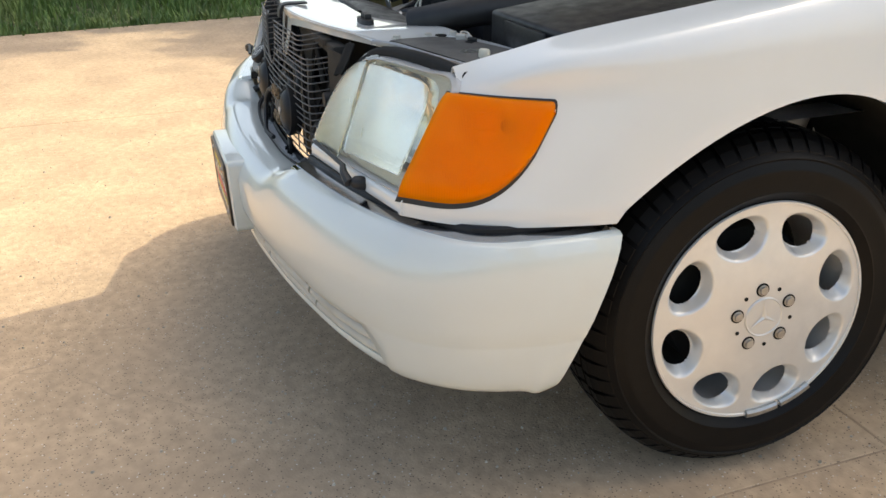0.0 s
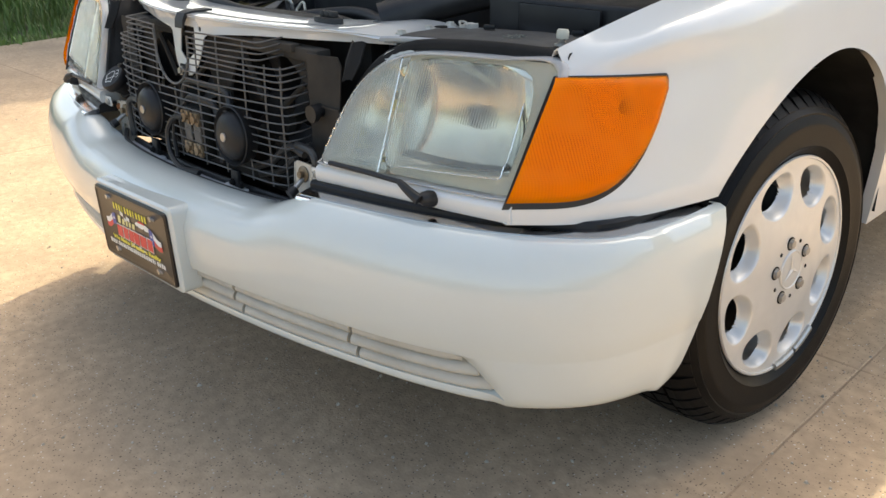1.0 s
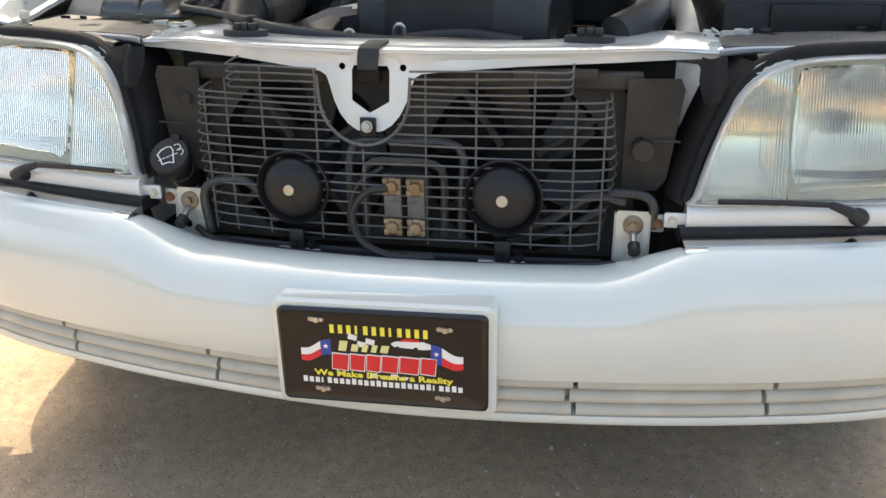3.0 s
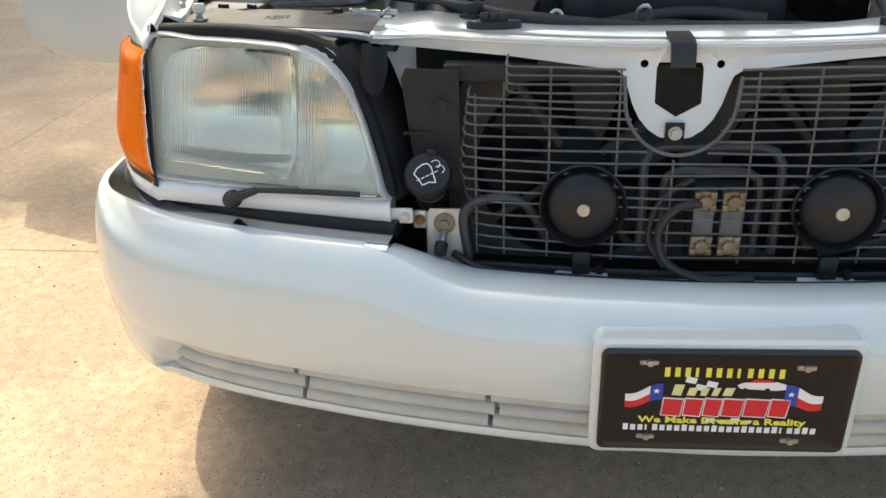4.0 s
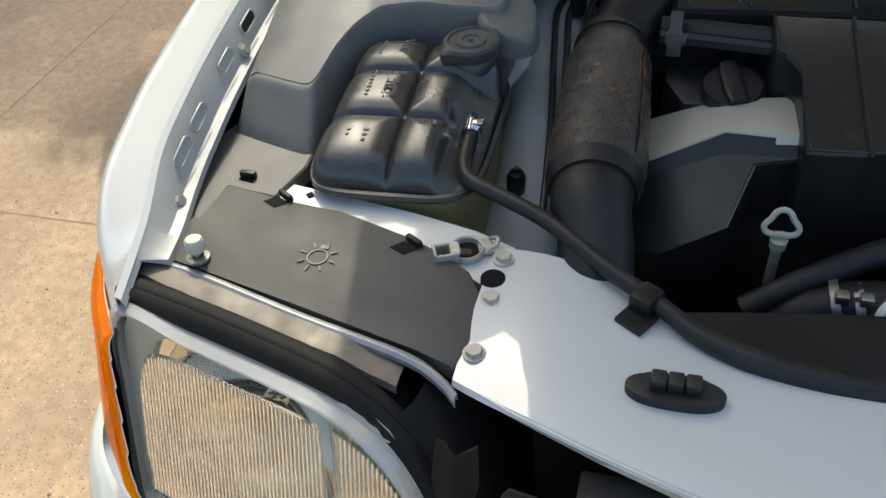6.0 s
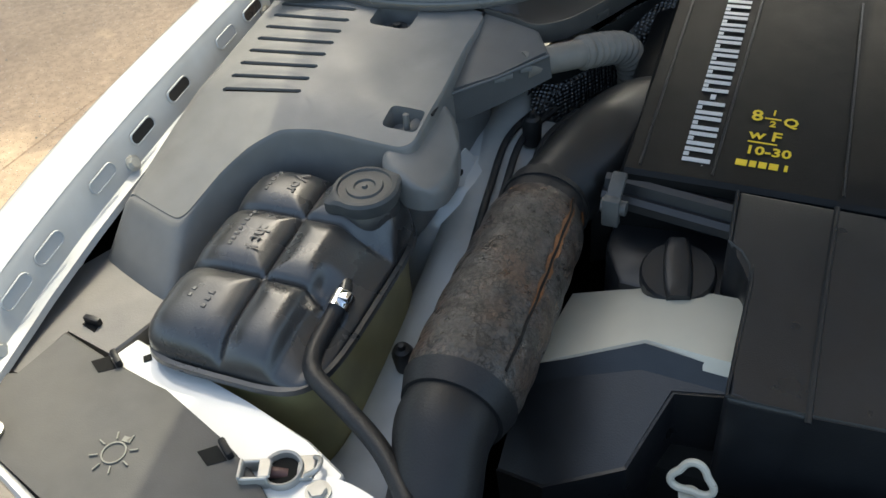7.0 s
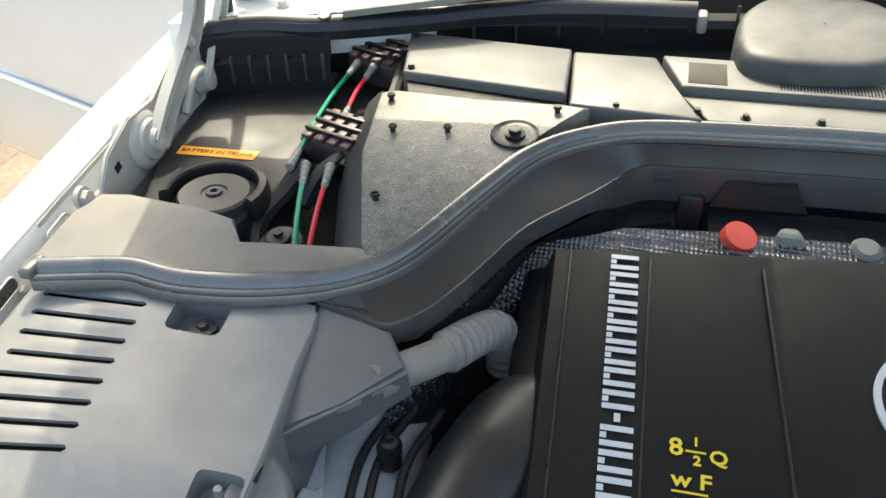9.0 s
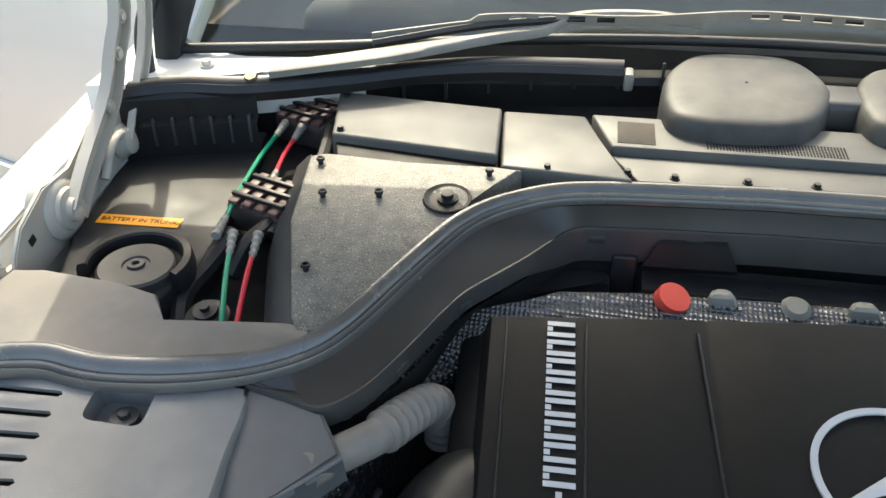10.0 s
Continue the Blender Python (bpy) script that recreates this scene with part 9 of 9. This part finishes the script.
    bm = bmesh.new()
    revolve(bm, p, (0, -0.1, 1), [(0.011, 0.0), (0.011, 0.003), (0.0065, 0.004), (0.0065, 0.009), (0.0, 0.0095)], 20)
    part("grommet_screw", bm, "black", pn, "screw in rubber washer", smooth=35)
    bm = bmesh.new()
    edge_l = [(-0.500, 1.036), (-0.5125, 1.058), (-0.533, 1.124), (-0.5535, 1.19), (-0.5590, 1.245), (-0.5635, 1.303)]
    skin(bm, [[(x + 0.001, y, pz(x, y) - 0.0052), (x - 0.004, y, pz(x, y) - 0.008), (x - 0.018, y, pz(x, y) - 0.022), (x - 0.030, y, 0.880)] for x, y in edge_l])
    thicken(bm, 0.0012)
    part("panel_side", bm, "plastic", pn, "dark sloping edge of panel", smooth=40)
    # cowl covers
    def cover(nm, o, z0, z1, mat, lab, bev=0.004):
        bm = bmesh.new()
        prism(bm, o, z0, z1, bev, 3)
        return part(nm, bm, mat, car, lab, smooth=30)
    a = cover("filter_cover", [(-0.548, 1.335), (-0.355, 1.313), (-0.362, 1.428), (-0.568, 1.446)], 0.90, lambda x, y: 0.957 + 0.03 * (y - 1.33), "plastic_sage", "grey-green cabin filter cover")
    cover("filter_step", [(-0.535, 1.306), (-0.352, 1.292), (-0.354, 1.318), (-0.545, 1.338)], 0.90, lambda x, y: 0.944 + 0.1 * (y - 1.31), "black_matt", "dark step below filter cover", 0.002)
    b = cover("cowl_cover", [(-0.350, 1.300), (-0.208, 1.290), (-0.235, 1.345), (-0.262, 1.428), (-0.360, 1.428)], 0.90, lambda x, y: 0.950 + 0.05 * (y - 1.29), "plastic_sage", "grey plastic cowl cover")
    c2 = cover("cowl_channel", [(-0.232, 1.3515), (-0.10, 1.3535), (0.30, 1.3535), (0.30, 1.42), (-0.256, 1.425)], 0.90, lambda x, y: 0.9575 + 0.05 * (y - 1.35), "plastic_sage", "grey plastic air intake channel", 0.003)
    cover("cowl_ledge", [(-0.203, 1.298), (0.30, 1.303), (0.30, 1.352), (-0.10, 1.352), (-0.2315, 1.350)], 0.90, lambda x, y: 0.9455 + 0.03 * (y - 1.30), "plastic_sage", "lower grey ledge of cowl channel", 0.002)
    # near-black pins whose colour gives the small holes their shade
    bm = bmesh.new()
    nx, ny = 44, 7
    for i in range(nx):
        for j in range(ny):
            x, y = -0.128 + 0.0034 * i, 1.3605 + 0.0036 * j
            rod(bm, (x, y, 0.950), (x, y, 0.9575 + 0.05 * (y - 1.35) + 0.0005), 0.0012, seg=5)
    part("intake_grid", bm, "deep", c2, "rows of small round intake holes", smooth=0)
    bm = bmesh.new()
    box(bm, (-0.205, 1.385, 0.9592), (0.042, 0.050, 0.0015), Matrix.Rotation(0.05, 3, "X"), bevel=0.0005)
    part("worn_patch", bm, "relief_dust", c2, "worn sticky patch")
    for x, y in ((-0.555, 1.43), (-0.54, 1.345), (-0.30, 1.305), (-0.215, 1.307), (-0.165, 1.309), (-0.09, 1.311), (-0.02, 1.313)):
        bolt("cowl_screw", (x, y, 0.957 if y > 1.33 and x < -0.5 else 0.9455 if x > -0.19 else 0.949), (0, 0, 1), 0.004, a if x < -0.4 else b if x < -0.19 else c2, "black", 0.005)
    # blower pods
    for dx, sc in ((0.0, 1.0), (0.205, 0.85)):
        bm = bmesh.new()
        o = [(-0.178, 1.430), (-0.166, 1.388), (-0.118, 1.374), (-0.045, 1.380), (-0.006, 1.408), (0.020, 1.477), (-0.004, 1.548), (-0.050, 1.566), (-0.130, 1.556), (-0.170, 1.500)]
        cx, cy = -0.08, 1.47
        O = [(p.x, p.y) for p in spline([(cx + dx + (x - cx) * sc, cy + (y - cy) * sc, 0) for x, y in o + o[:1]], 61)[:-1]]
        mx, my = cx + dx, cy
        rows = []
        for f, z in ((1.0, 0.93), (1.0, 0.966), (0.992, 0.977), (0.970, 0.984), (0.93, 0.988), (0.86, 0.990), (0.7, 0.9915), (0.4, 0.993), (0.02, 0.9935)):
            rows.append([(mx + (x - mx) * f, my + (y - my) * f, z + 0.06 * (y - my) * f * (z > 0.97)) for x, y in O])
        skin(bm, rows, closed=True)
        part("blower_pod", bm, "pod_grey", car, "rounded dusty grey blower housing", smooth=60)
    bm = bmesh.new()
    box(bm, (0.03, 1.475, 0.965), (0.10, 0.06, 0.04), bevel=0.01, seg=3)
    part("pod_bridge", bm, "plastic", car, "dark bridge between blower housings", smooth=40)
    # floor of the cowl
    bm = bmesh.new()
    rows = [[(x, y, z) for x in (-0.84, -0.3, 0.3, 0.84)] for y, z in ((1.31, 0.88), (1.44, 0.895), (1.56, 0.92), (1.60, 0.98))]
    skin(bm, rows)
    for s in (-1, 1):
        skin(bm, [[(s * x, y, z) for x in (0.52, 0.70, 0.84)] for y, z in ((1.08, 0.84), (1.20, 0.86), (1.309, 0.879))])
    part("cowl_floor", bm, "deep", car, "dark cowl floor")
    # ribbed black trim under the rear seal
    bm = bmesh.new()
    rows = []
    for p in spline([(-0.80, 1.442, 0.950), (-0.65, 1.448, 0.950), (-0.5, 1.52, 0.950), (-0.3, 1.55, 0.95), (0.0, 1.57, 0.955), (0.4, 1.56, 0.955)], 40):
        rows.append([p + Vector((0, o, z)) for o, z in ((-0.008, -0.06), (-0.010, -0.004), (-0.004, 0.004), (0.02, 0.006), (0.03, 0.0))])
    skin(bm, rows)
    part("cowl_trim", bm, "black", car, "ribbed black cowl trim", smooth=30)
    bm = bmesh.new()
    front = [(-0.806, 1.340), (-0.740, 1.362), (-0.690, 1.374), (-0.652, 1.384)]
    skin(bm, [[p + Vector((0, o, z)) for o, z in ((0.004, 0.985), (-0.003, 0.976), (-0.004, 0.950), (-0.012, 0.946), (-0.012, 0.925), (-0.004, 0.880))] for p in spline([(x, y, 0) for x, y in front], 30)])
    thicken(bm, 0.002)
    part("corner_trim", bm, "black", car, "black moulded trim below the cowl seal", smooth=30)
    ribs = spline([(-0.79, 1.334, 0.938), (-0.72, 1.355, 0.938), (-0.66, 1.370, 0.938)], 7) + spline([(-0.5, 1.508, 0.938), (-0.3, 1.542, 0.958), (0.0, 1.562, 0.963)], 10)
    for p in ribs:
        bm = bmesh.new()
        box(bm, p, (0.004, 0.006, 0.036), bevel=0.001)
        part("trim_rib", bm, "plastic", car)
    bm = bmesh.new()
    rows = []
    for p in spline([(-0.800, 1.352, 0.986), (-0.740, 1.376, 0.987), (-0.66, 1.390, 0.985), (-0.56, 1.440, 0.981), (-0.46, 1.486, 0.981), (-0.36, 1.510, 0.982), (-0.22, 1.520, 0.982)], 60):
        rows.append([p + Vector((0, o, z)) for o, z in ((-0.012, -0.016), (-0.015, -0.004), (-0.009, 0.004), (-0.003, 0.002), (0.0, 0.006), (0.009, 0.008), (0.016, 0.002), (0.016, -0.016))])
    skin(bm, rows, closed=True, cap=True)
    part("cowl_seal", bm, "seal_gloss", car, "thick black rubber cowl seal", smooth=45)
    bm = bmesh.new()
    box(bm, (-0.213, 1.515, 0.970), (0.012, 0.026, 0.024), bevel=0.004)
    part("seal_end", bm, "relief_grey", car, "pale metal seal end clip")


build_cowl()


def build_screen():
    # white body corner below the glass
    bm = bmesh.new()
    prism(bm, [(-0.86, 1.36), (-0.80, 1.372), (-0.745, 1.404), (-0.66, 1.432), (-0.56, 1.470), (-0.54, 1.50), (-0.70, 1.475), (-0.80, 1.50), (-0.86, 1.50)], 0.93, lambda x, y: 0.985, 0.004, 2)
    cw = part("cowl_corner", bm, "paint", car, "white painted cowl corner", smooth=30)
    bolt("corner_stud", (-0.735, 1.437, 0.987), (0, -0.2, 1), 0.006, cw, "zinc", 0.008)
    # windscreen
    base = spline([(-0.80, 1.475, 0.995), (-0.6, 1.51, 0.997), (-0.3, 1.575, 1.0), (0.0, 1.60, 1.0), (0.3, 1.575, 1.0), (0.6, 1.51, 0.997), (0.80, 1.475, 0.995)], 40)
    topl = spline([(-0.67, 2.05, 1.385), (-0.35, 2.12, 1.41), (0.0, 2.14, 1.42), (0.35, 2.12, 1.41), (0.67, 2.05, 1.385)], 40)
    bm = bmesh.new()
    skin(bm, [[a.lerp(b, k / 10) + Vector((0, -0.02 * math.sin(math.pi * k / 10), 0.015 * math.sin(math.pi * k / 10))) for k in range(11)] for a, b in zip(base, topl)])
    thicken(bm, 0.005)
    g = part("windscreen", bm, "glass", car, "dark reflecting windscreen", smooth=60)
    g.visible_shadow = False
    bm = bmesh.new()
    tube(bm, [p + Vector((0, -0.006, -0.002)) for p in base], 0.007, 60, 8)
    part("screen_rubber", bm, "rubber", car, "black windscreen rubber", smooth=60)
    bm = bmesh.new()
    tube(bm, [(-0.805, 1.412, 0.930), (-0.804, 1.412, 0.98), (-0.803, 1.420, 1.03), (-0.802, 1.455, 1.065), (-0.795, 1.53, 1.12)], 0.011, 24, 10)
    part("pillar_seal", bm, "rubber", car, "black rubber seal rising beside hinge", smooth=60)
    bm = bmesh.new()
    rows = []
    for y, z, w in ((1.452, 0.945, 0.034), (1.454, 0.985, 0.030), (1.462, 1.02, 0.040), (1.485, 1.07, 0.055), (1.55, 1.14, 0.055)):
        rows.append([Vector((x, y + d, z)) for x, d in ((-0.812, 0.02), (-0.812, 0.0), (-0.812 + w * 0.5, -0.004), (-0.812 + w, 0.0), (-0.812 + w, 0.02))])
    skin(bm, rows, closed=True, cap=True)
    part("pillar_trim", bm, "cover_black", car, "dark worn trim at the foot of the pillar", smooth=40)
    # wiper: pivot, arm, blade carrier
    bm = bmesh.new()
    arm = spline([(-0.644, 1.410, 0.998), (-0.538, 1.450, 1.004), (-0.434, 1.500, 1.009), (-0.370, 1.532, 1.012), (-0.325, 1.550, 1.015), (-0.291, 1.568, 1.027), (-0.240, 1.580, 1.030), (-0.177, 1.585, 1.029), (-0.126, 1.588, 1.020)], 50)
    rows = []
    for k, p in enumerate(arm):
        d = arm[min(k + 1, 49)] - arm[max(k - 1, 0)]
        n_ = Vector((-d.y, d.x, 0)).normalized()
        w = lerp(0.015, 0.007, smooth01(0.25, 0.5, k / 49))
        rows.append([p + n_ * a * w + Vector((0, 0, b)) for a, b in ((-1, -0.006), (-1, 0.002), (-0.7, 0.005), (0.7, 0.005), (1, 0.002), (1, -0.006))])
    skin(bm, rows, closed=True, cap=True)
    wa = part("wiper_arm", bm, "wiper_grey", car, "dusty grey windscreen wiper arm", smooth=50)
    bm = bmesh.new()
    rod(bm, (-0.662, 1.400, 0.985), (-0.662, 1.395, 0.996), 0.009, 0.008, 6)
    part("pivot_nut", bm, "brass", wa, "brassy pivot nut")
    bm = bmesh.new()
    tube(bm, [(-0.53, 1.478, 1.012), (-0.38, 1.545, 1.022), (-0.20, 1.577, 1.028), (0.0, 1.600, 1.030), (0.2, 1.59, 1.030)], 0.0055, 40, 6)
    part("wiper_blade", bm, "rubber", wa, "black wiper blade")
    rail = spline([(-0.535, 1.496, 1.014), (-0.384, 1.548, 1.022), (-0.211, 1.572, 1.020), (-0.085, 1.582, 1.029), (0.011, 1.584, 1.029), (0.20, 1.58, 1.024)], 101)
    def on_rail(u, v):
        q = min(99.0, max(0.0, u * 100))
        p = rail[int(q)].lerp(rail[int(q) + 1], q - int(q))
        return (p.x, p.y, p.z + v)
    outer = [(k / 60, 0.0) for k in range(61)] + [(k / 60, 0.013 if 0.18 < k / 60 < 0.94 else 0.006) for k in range(60, -1, -1)]
    holes = [[(u, 0.0035), (u + 0.030, 0.0035), (u + 0.030, 0.0105), (u, 0.0105)] for u in (0.235, 0.285, 0.335, 0.385, 0.64, 0.69, 0.74, 0.79)]
    bm = plate(outer, holes, on_rail, 0.004, (0, -1, 0), 0.05)
    part("blade_carrier", bm, "wiper_grey", wa, "pale grey slotted blade carrier", smooth=30)


build_screen()


# --- hinges and raised hood ---
def build_hinge(s):
    def X(x):
        return s * -x
    bm = bmesh.new()
    revolve(bm, (X(-0.806), 1.188, 0.920), (s * -1, 0, 0.1), [(0.034, -0.02), (0.034, 0.002), (0.029, 0.007), (0.024, 0.008), (0.022, 0.012), (0.014, 0.013), (0.013, 0.020), (0.006, 0.020), (0.0, 0.018)], 32)
    h = part("hinge", bm, "hinge_white", car, "pale painted hood hinge with long arms", smooth=35)
    bm = bmesh.new()
    revolve(bm, (X(-0.808), 1.324, 0.932), (s * -1, 0, 0.1), [(0.021, -0.02), (0.021, 0.006), (0.017, 0.010), (0.015, 0.018), (0.009, 0.020), (0.0, 0.020)], 28)
    part("hinge_hub", bm, "hinge_white", h, smooth=35)
    for pts, w, t in ((((1.186, 0.916), (1.225, 0.948), (1.297, 0.998), (1.329, 1.040), (1.360, 1.085), (1.372, 1.20), (1.34, 1.30)), 0.0135, 0.009), (((1.326, 0.932), (1.366, 0.985), (1.400, 1.03), (1.42, 1.09), (1.41, 1.20), (1.38, 1.32)), 0.010, 0.006)):
        bm = bmesh.new()
        P = spline([(X(-0.792), y, z) for y, z in pts], 24)
        rows = []
        for i, p in enumerate(P):
            d = (P[min(i + 1, 23)] - P[max(i - 1, 0)]).normalized()
            n = Vector((0, -d.z, d.y))
            rows.append([p + n * (w * a) + Vector((-s * t * b, 0, 0)) for a, b in ((-1, -0.6), (1, -0.6), (1, 0.9), (0.76, 0.9), (0.66, -0.1), (-0.66, -0.1), (-0.76, 0.9), (-1, 0.9))])
        skin(bm, rows, closed=True, cap=True)
        part("hinge_arm", bm, "hinge_white", h, "pale pressed steel arm", smooth=30)
    bm = bmesh.new()
    o = [(1.085, 0.880), (1.098, 0.915), (1.118, 0.938), (1.166, 0.957), (1.217, 0.953), (1.262, 0.975), (1.290, 0.985), (1.345, 0.965), (1.352, 0.930), (1.30, 0.895), (1.20, 0.880)]
    lo, hi = [bm.verts.new((X(-0.8105), y, z)) for y, z in o], [bm.verts.new((X(-0.8055), y, z)) for y, z in o]
    bm.faces.new(hi)
    bm.faces.new(list(reversed(lo)))
    for i in range(len(o)):
        j = (i + 1) % len(o)
        bm.faces.new((lo[i], lo[j], hi[j], hi[i]))
    bmesh.ops.bevel(bm, geom=[e for e in bm.edges if e.verts[0] in hi and e.verts[1] in hi], offset=0.0015, segments=2, affect="EDGES")
    part("base_plate", bm, "hinge_white", h, "pale stepped mounting plate", smooth=35)
    bm = bmesh.new()
    box(bm, (X(-0.8052), 1.128, 0.918), (0.0014, 0.010, 0.009), Matrix.Rotation(0.3, 3, "X"))
    part("square_hole", bm, "deep", h, smooth=0)
    bm = bmesh.new()
    tube(bm, [(X(-0.797), 1.262, 0.915), (X(-0.797), 1.285, 0.940), (X(-0.797), 1.305, 0.948), (X(-0.797), 1.326, 0.944)], 0.0055, 16, 8)
    part("return_link", bm, "hinge_white", h, "bent pale steel link", smooth=50)
    for y, z in ((1.329, 1.040), (1.352, 1.075), (1.290, 0.993), (1.186, 0.917)):
        bolt("rivet", (X(-0.787), y, z), (s * -1 * -1 * -1, 0, 0), 0.006, h, "zinc", 0.004)


for s in (-1, 1):
    build_hinge(s)


def build_hinge_panel():
    """Pale inner wall beside the hinge, from the fender flange down to the tray."""
    for s in (-1, 1):
        bm = bmesh.new()
        rows = []
        for k in range(12):
            y = lerp(1.02, 1.47, k / 11)
            i = min(range(FEND_N), key=lambda j: abs(FR[3][j].y - y))
            t = FR[3][i]
            rows.append([Vector((s * x, y, z)) for x, z in ((t.x - 0.008, t.z - 0.006), (t.x - 0.014, t.z - 0.03), (t.x - 0.022, 0.90), (t.x - 0.03, 0.86))])
        skin(bm, rows)
        thicken(bm, 0.001)
        hp = part("hinge_panel", bm, "hinge_white", car, "pale painted inner panel beside hinge", smooth=40)
        for y, z in ((1.075, 0.912), (1.245, 0.925), (1.275, 0.905)):
            bolt("bolt", (s * 0.814, y, z), (-s, 0, 0.1), 0.009, hp, "hinge_white", 0.008)


build_hinge_panel()


def build_hood():
    u = Vector((0, -math.cos(radians(58)), math.sin(radians(58))))      # from the rear edge to the front edge
    nrm = Vector((0, -u.z, u.y)) * -1                                   # outer side
    base = Vector((0, 1.395, 1.145))
    bm = bmesh.new()
    rows = []
    L = 1.25
    for k in range(19):
        f = k / 18
        half = lerp(0.836, 0.805, f ** 2)
        if f > 0.93:
            half -= 0.05 * ((f - 0.93) / 0.07) ** 2
        row = []
        for j in range(15):
            v = -1 + 2 * j / 14
            crown = 0.035 * (1 - v * v)
            row.append(base + u * (L * f) + Vector((half * v, 0, 0)) + nrm * (crown + 0.02 * math.sin(math.pi * f)))
        rows.append(row)
    skin(bm, rows)
    thicken(bm, 0.018)
    hood = part("hood", bm, "paint", car, "raised white hood", smooth=40)
    # unseen sheet under the hood, added as a pale bounce surface
    bm = bmesh.new()
    rows = [[base + u * (L * f) + Vector((0.70 * v, 0, 0)) - nrm * 0.012 for v in (-1, -0.5, 0, 0.5, 1)] for f in (0.08, 0.5, 0.94)]
    skin(bm, rows)
    thicken(bm, 0.012)
    part("hood_lining", bm, "lining", hood, "unseen lining, pale to bounce light into the bay")


build_hood()


# ---------- trees that shade the drive, and unseen ones that block skylight ---
def build_tree(x, y, h, r, reach, seed, lab):
    """A tree whose crown reaches out over the driveway from its trunk."""
    rng = random.Random(seed)
    t = thing("tree", lab, "tree", "trees beside the driveway")
    t.location = (x, y, 0)
    R = Vector((*reach, 0))
    bm = bmesh.new()
    tube(bm, [(0, 0, -0.05), R * 0.08 + Vector((0.05, 0.02, h * 0.25)), R * 0.3 + Vector((-0.05, 0.05, h * 0.48)), R * 0.7 + Vector((0, 0, h * 0.66)), R * 1.05 + Vector((0.03, 0.0, h * 0.78))], lambda q: 0.20 * (1 - 0.8 * q), 26, 12)
    ends = []
    for k in range(11):
        a = k * 2.4 + rng.random()
        f = rng.uniform(0.35, 1.0)
        p0 = R * (1.15 * f - 0.15) + Vector((0, 0, h * lerp(0.44, 0.78, f)))
        d = Vector((math.cos(a), math.sin(a), rng.uniform(-0.05, 0.4)))
        L = r * rng.uniform(0.55, 0.95)
        p1 = p0 + d * L * 0.5 + Vector((0, 0, 0.1))
        p2 = p0 + d * L
        tube(bm, [p0, p1, p2], lambda q: 0.06 * (1 - 0.8 * q), 10, 7)
        ends += [p1, p2]
    part("trunk", bm, "bark", t, "grey-brown trunk with limbs", smooth=50)
    verts, faces = [], []
    for e in ends + [R + Vector((0, 0, h * 0.8))]:
        for c in range(15):
            q = e + Vector((rng.gauss(0, 1), rng.gauss(0, 1), rng.gauss(0, 0.7))) * r * 0.2
            for i in range(120):
                p = q + Vector((rng.gauss(0, 1), rng.gauss(0, 1), rng.gauss(0, 0.8))) * 0.13
                s_ = rng.uniform(0.06, 0.11)
                a = Vector((rng.gauss(0, 1), rng.gauss(0, 1), rng.gauss(0, 0.5))).normalized()
                b = a.orthogonal().normalized()
                n0 = len(verts)
                verts += [tuple(p - a * s_), tuple(p + b * s_ * 0.5), tuple(p + a * s_), tuple(p - b * s_ * 0.5)]
                faces.append((n0, n0 + 1, n0 + 2, n0 + 3))
    me = bpy.data.meshes.new("crown")
    me.from_pydata(verts, [], faces)
    me.materials.append(M["leaf"])
    ob = new("crown", me)
    ob.parent = t
    ob["label"] = "loose leafy green crown"


build_tree(-6.1, 7.6, 4.8, 1.7, (2.35, -1.20), 3, "leafy green tree leaning over the driveway")
build_tree(-7.0, 5.6, 4.8, 1.6, (1.4, -1.1), 8, "leafy green tree near the grass edge")
# three trees added out of view to block skylight from the left
build_tree(-8.6, -0.6, 7.0, 2.3, (0.5, 0.3), 14, "unseen tall tree added to block skylight behind the grass")
build_tree(-9.4, 3.6, 7.6, 2.5, (0.6, -0.2), 21, "unseen tall tree added to block skylight behind the grass")
build_tree(-8.8, 9.6, 7.2, 2.4, (0.4, 0.4), 27, "unseen tall tree added to block skylight behind the grass")
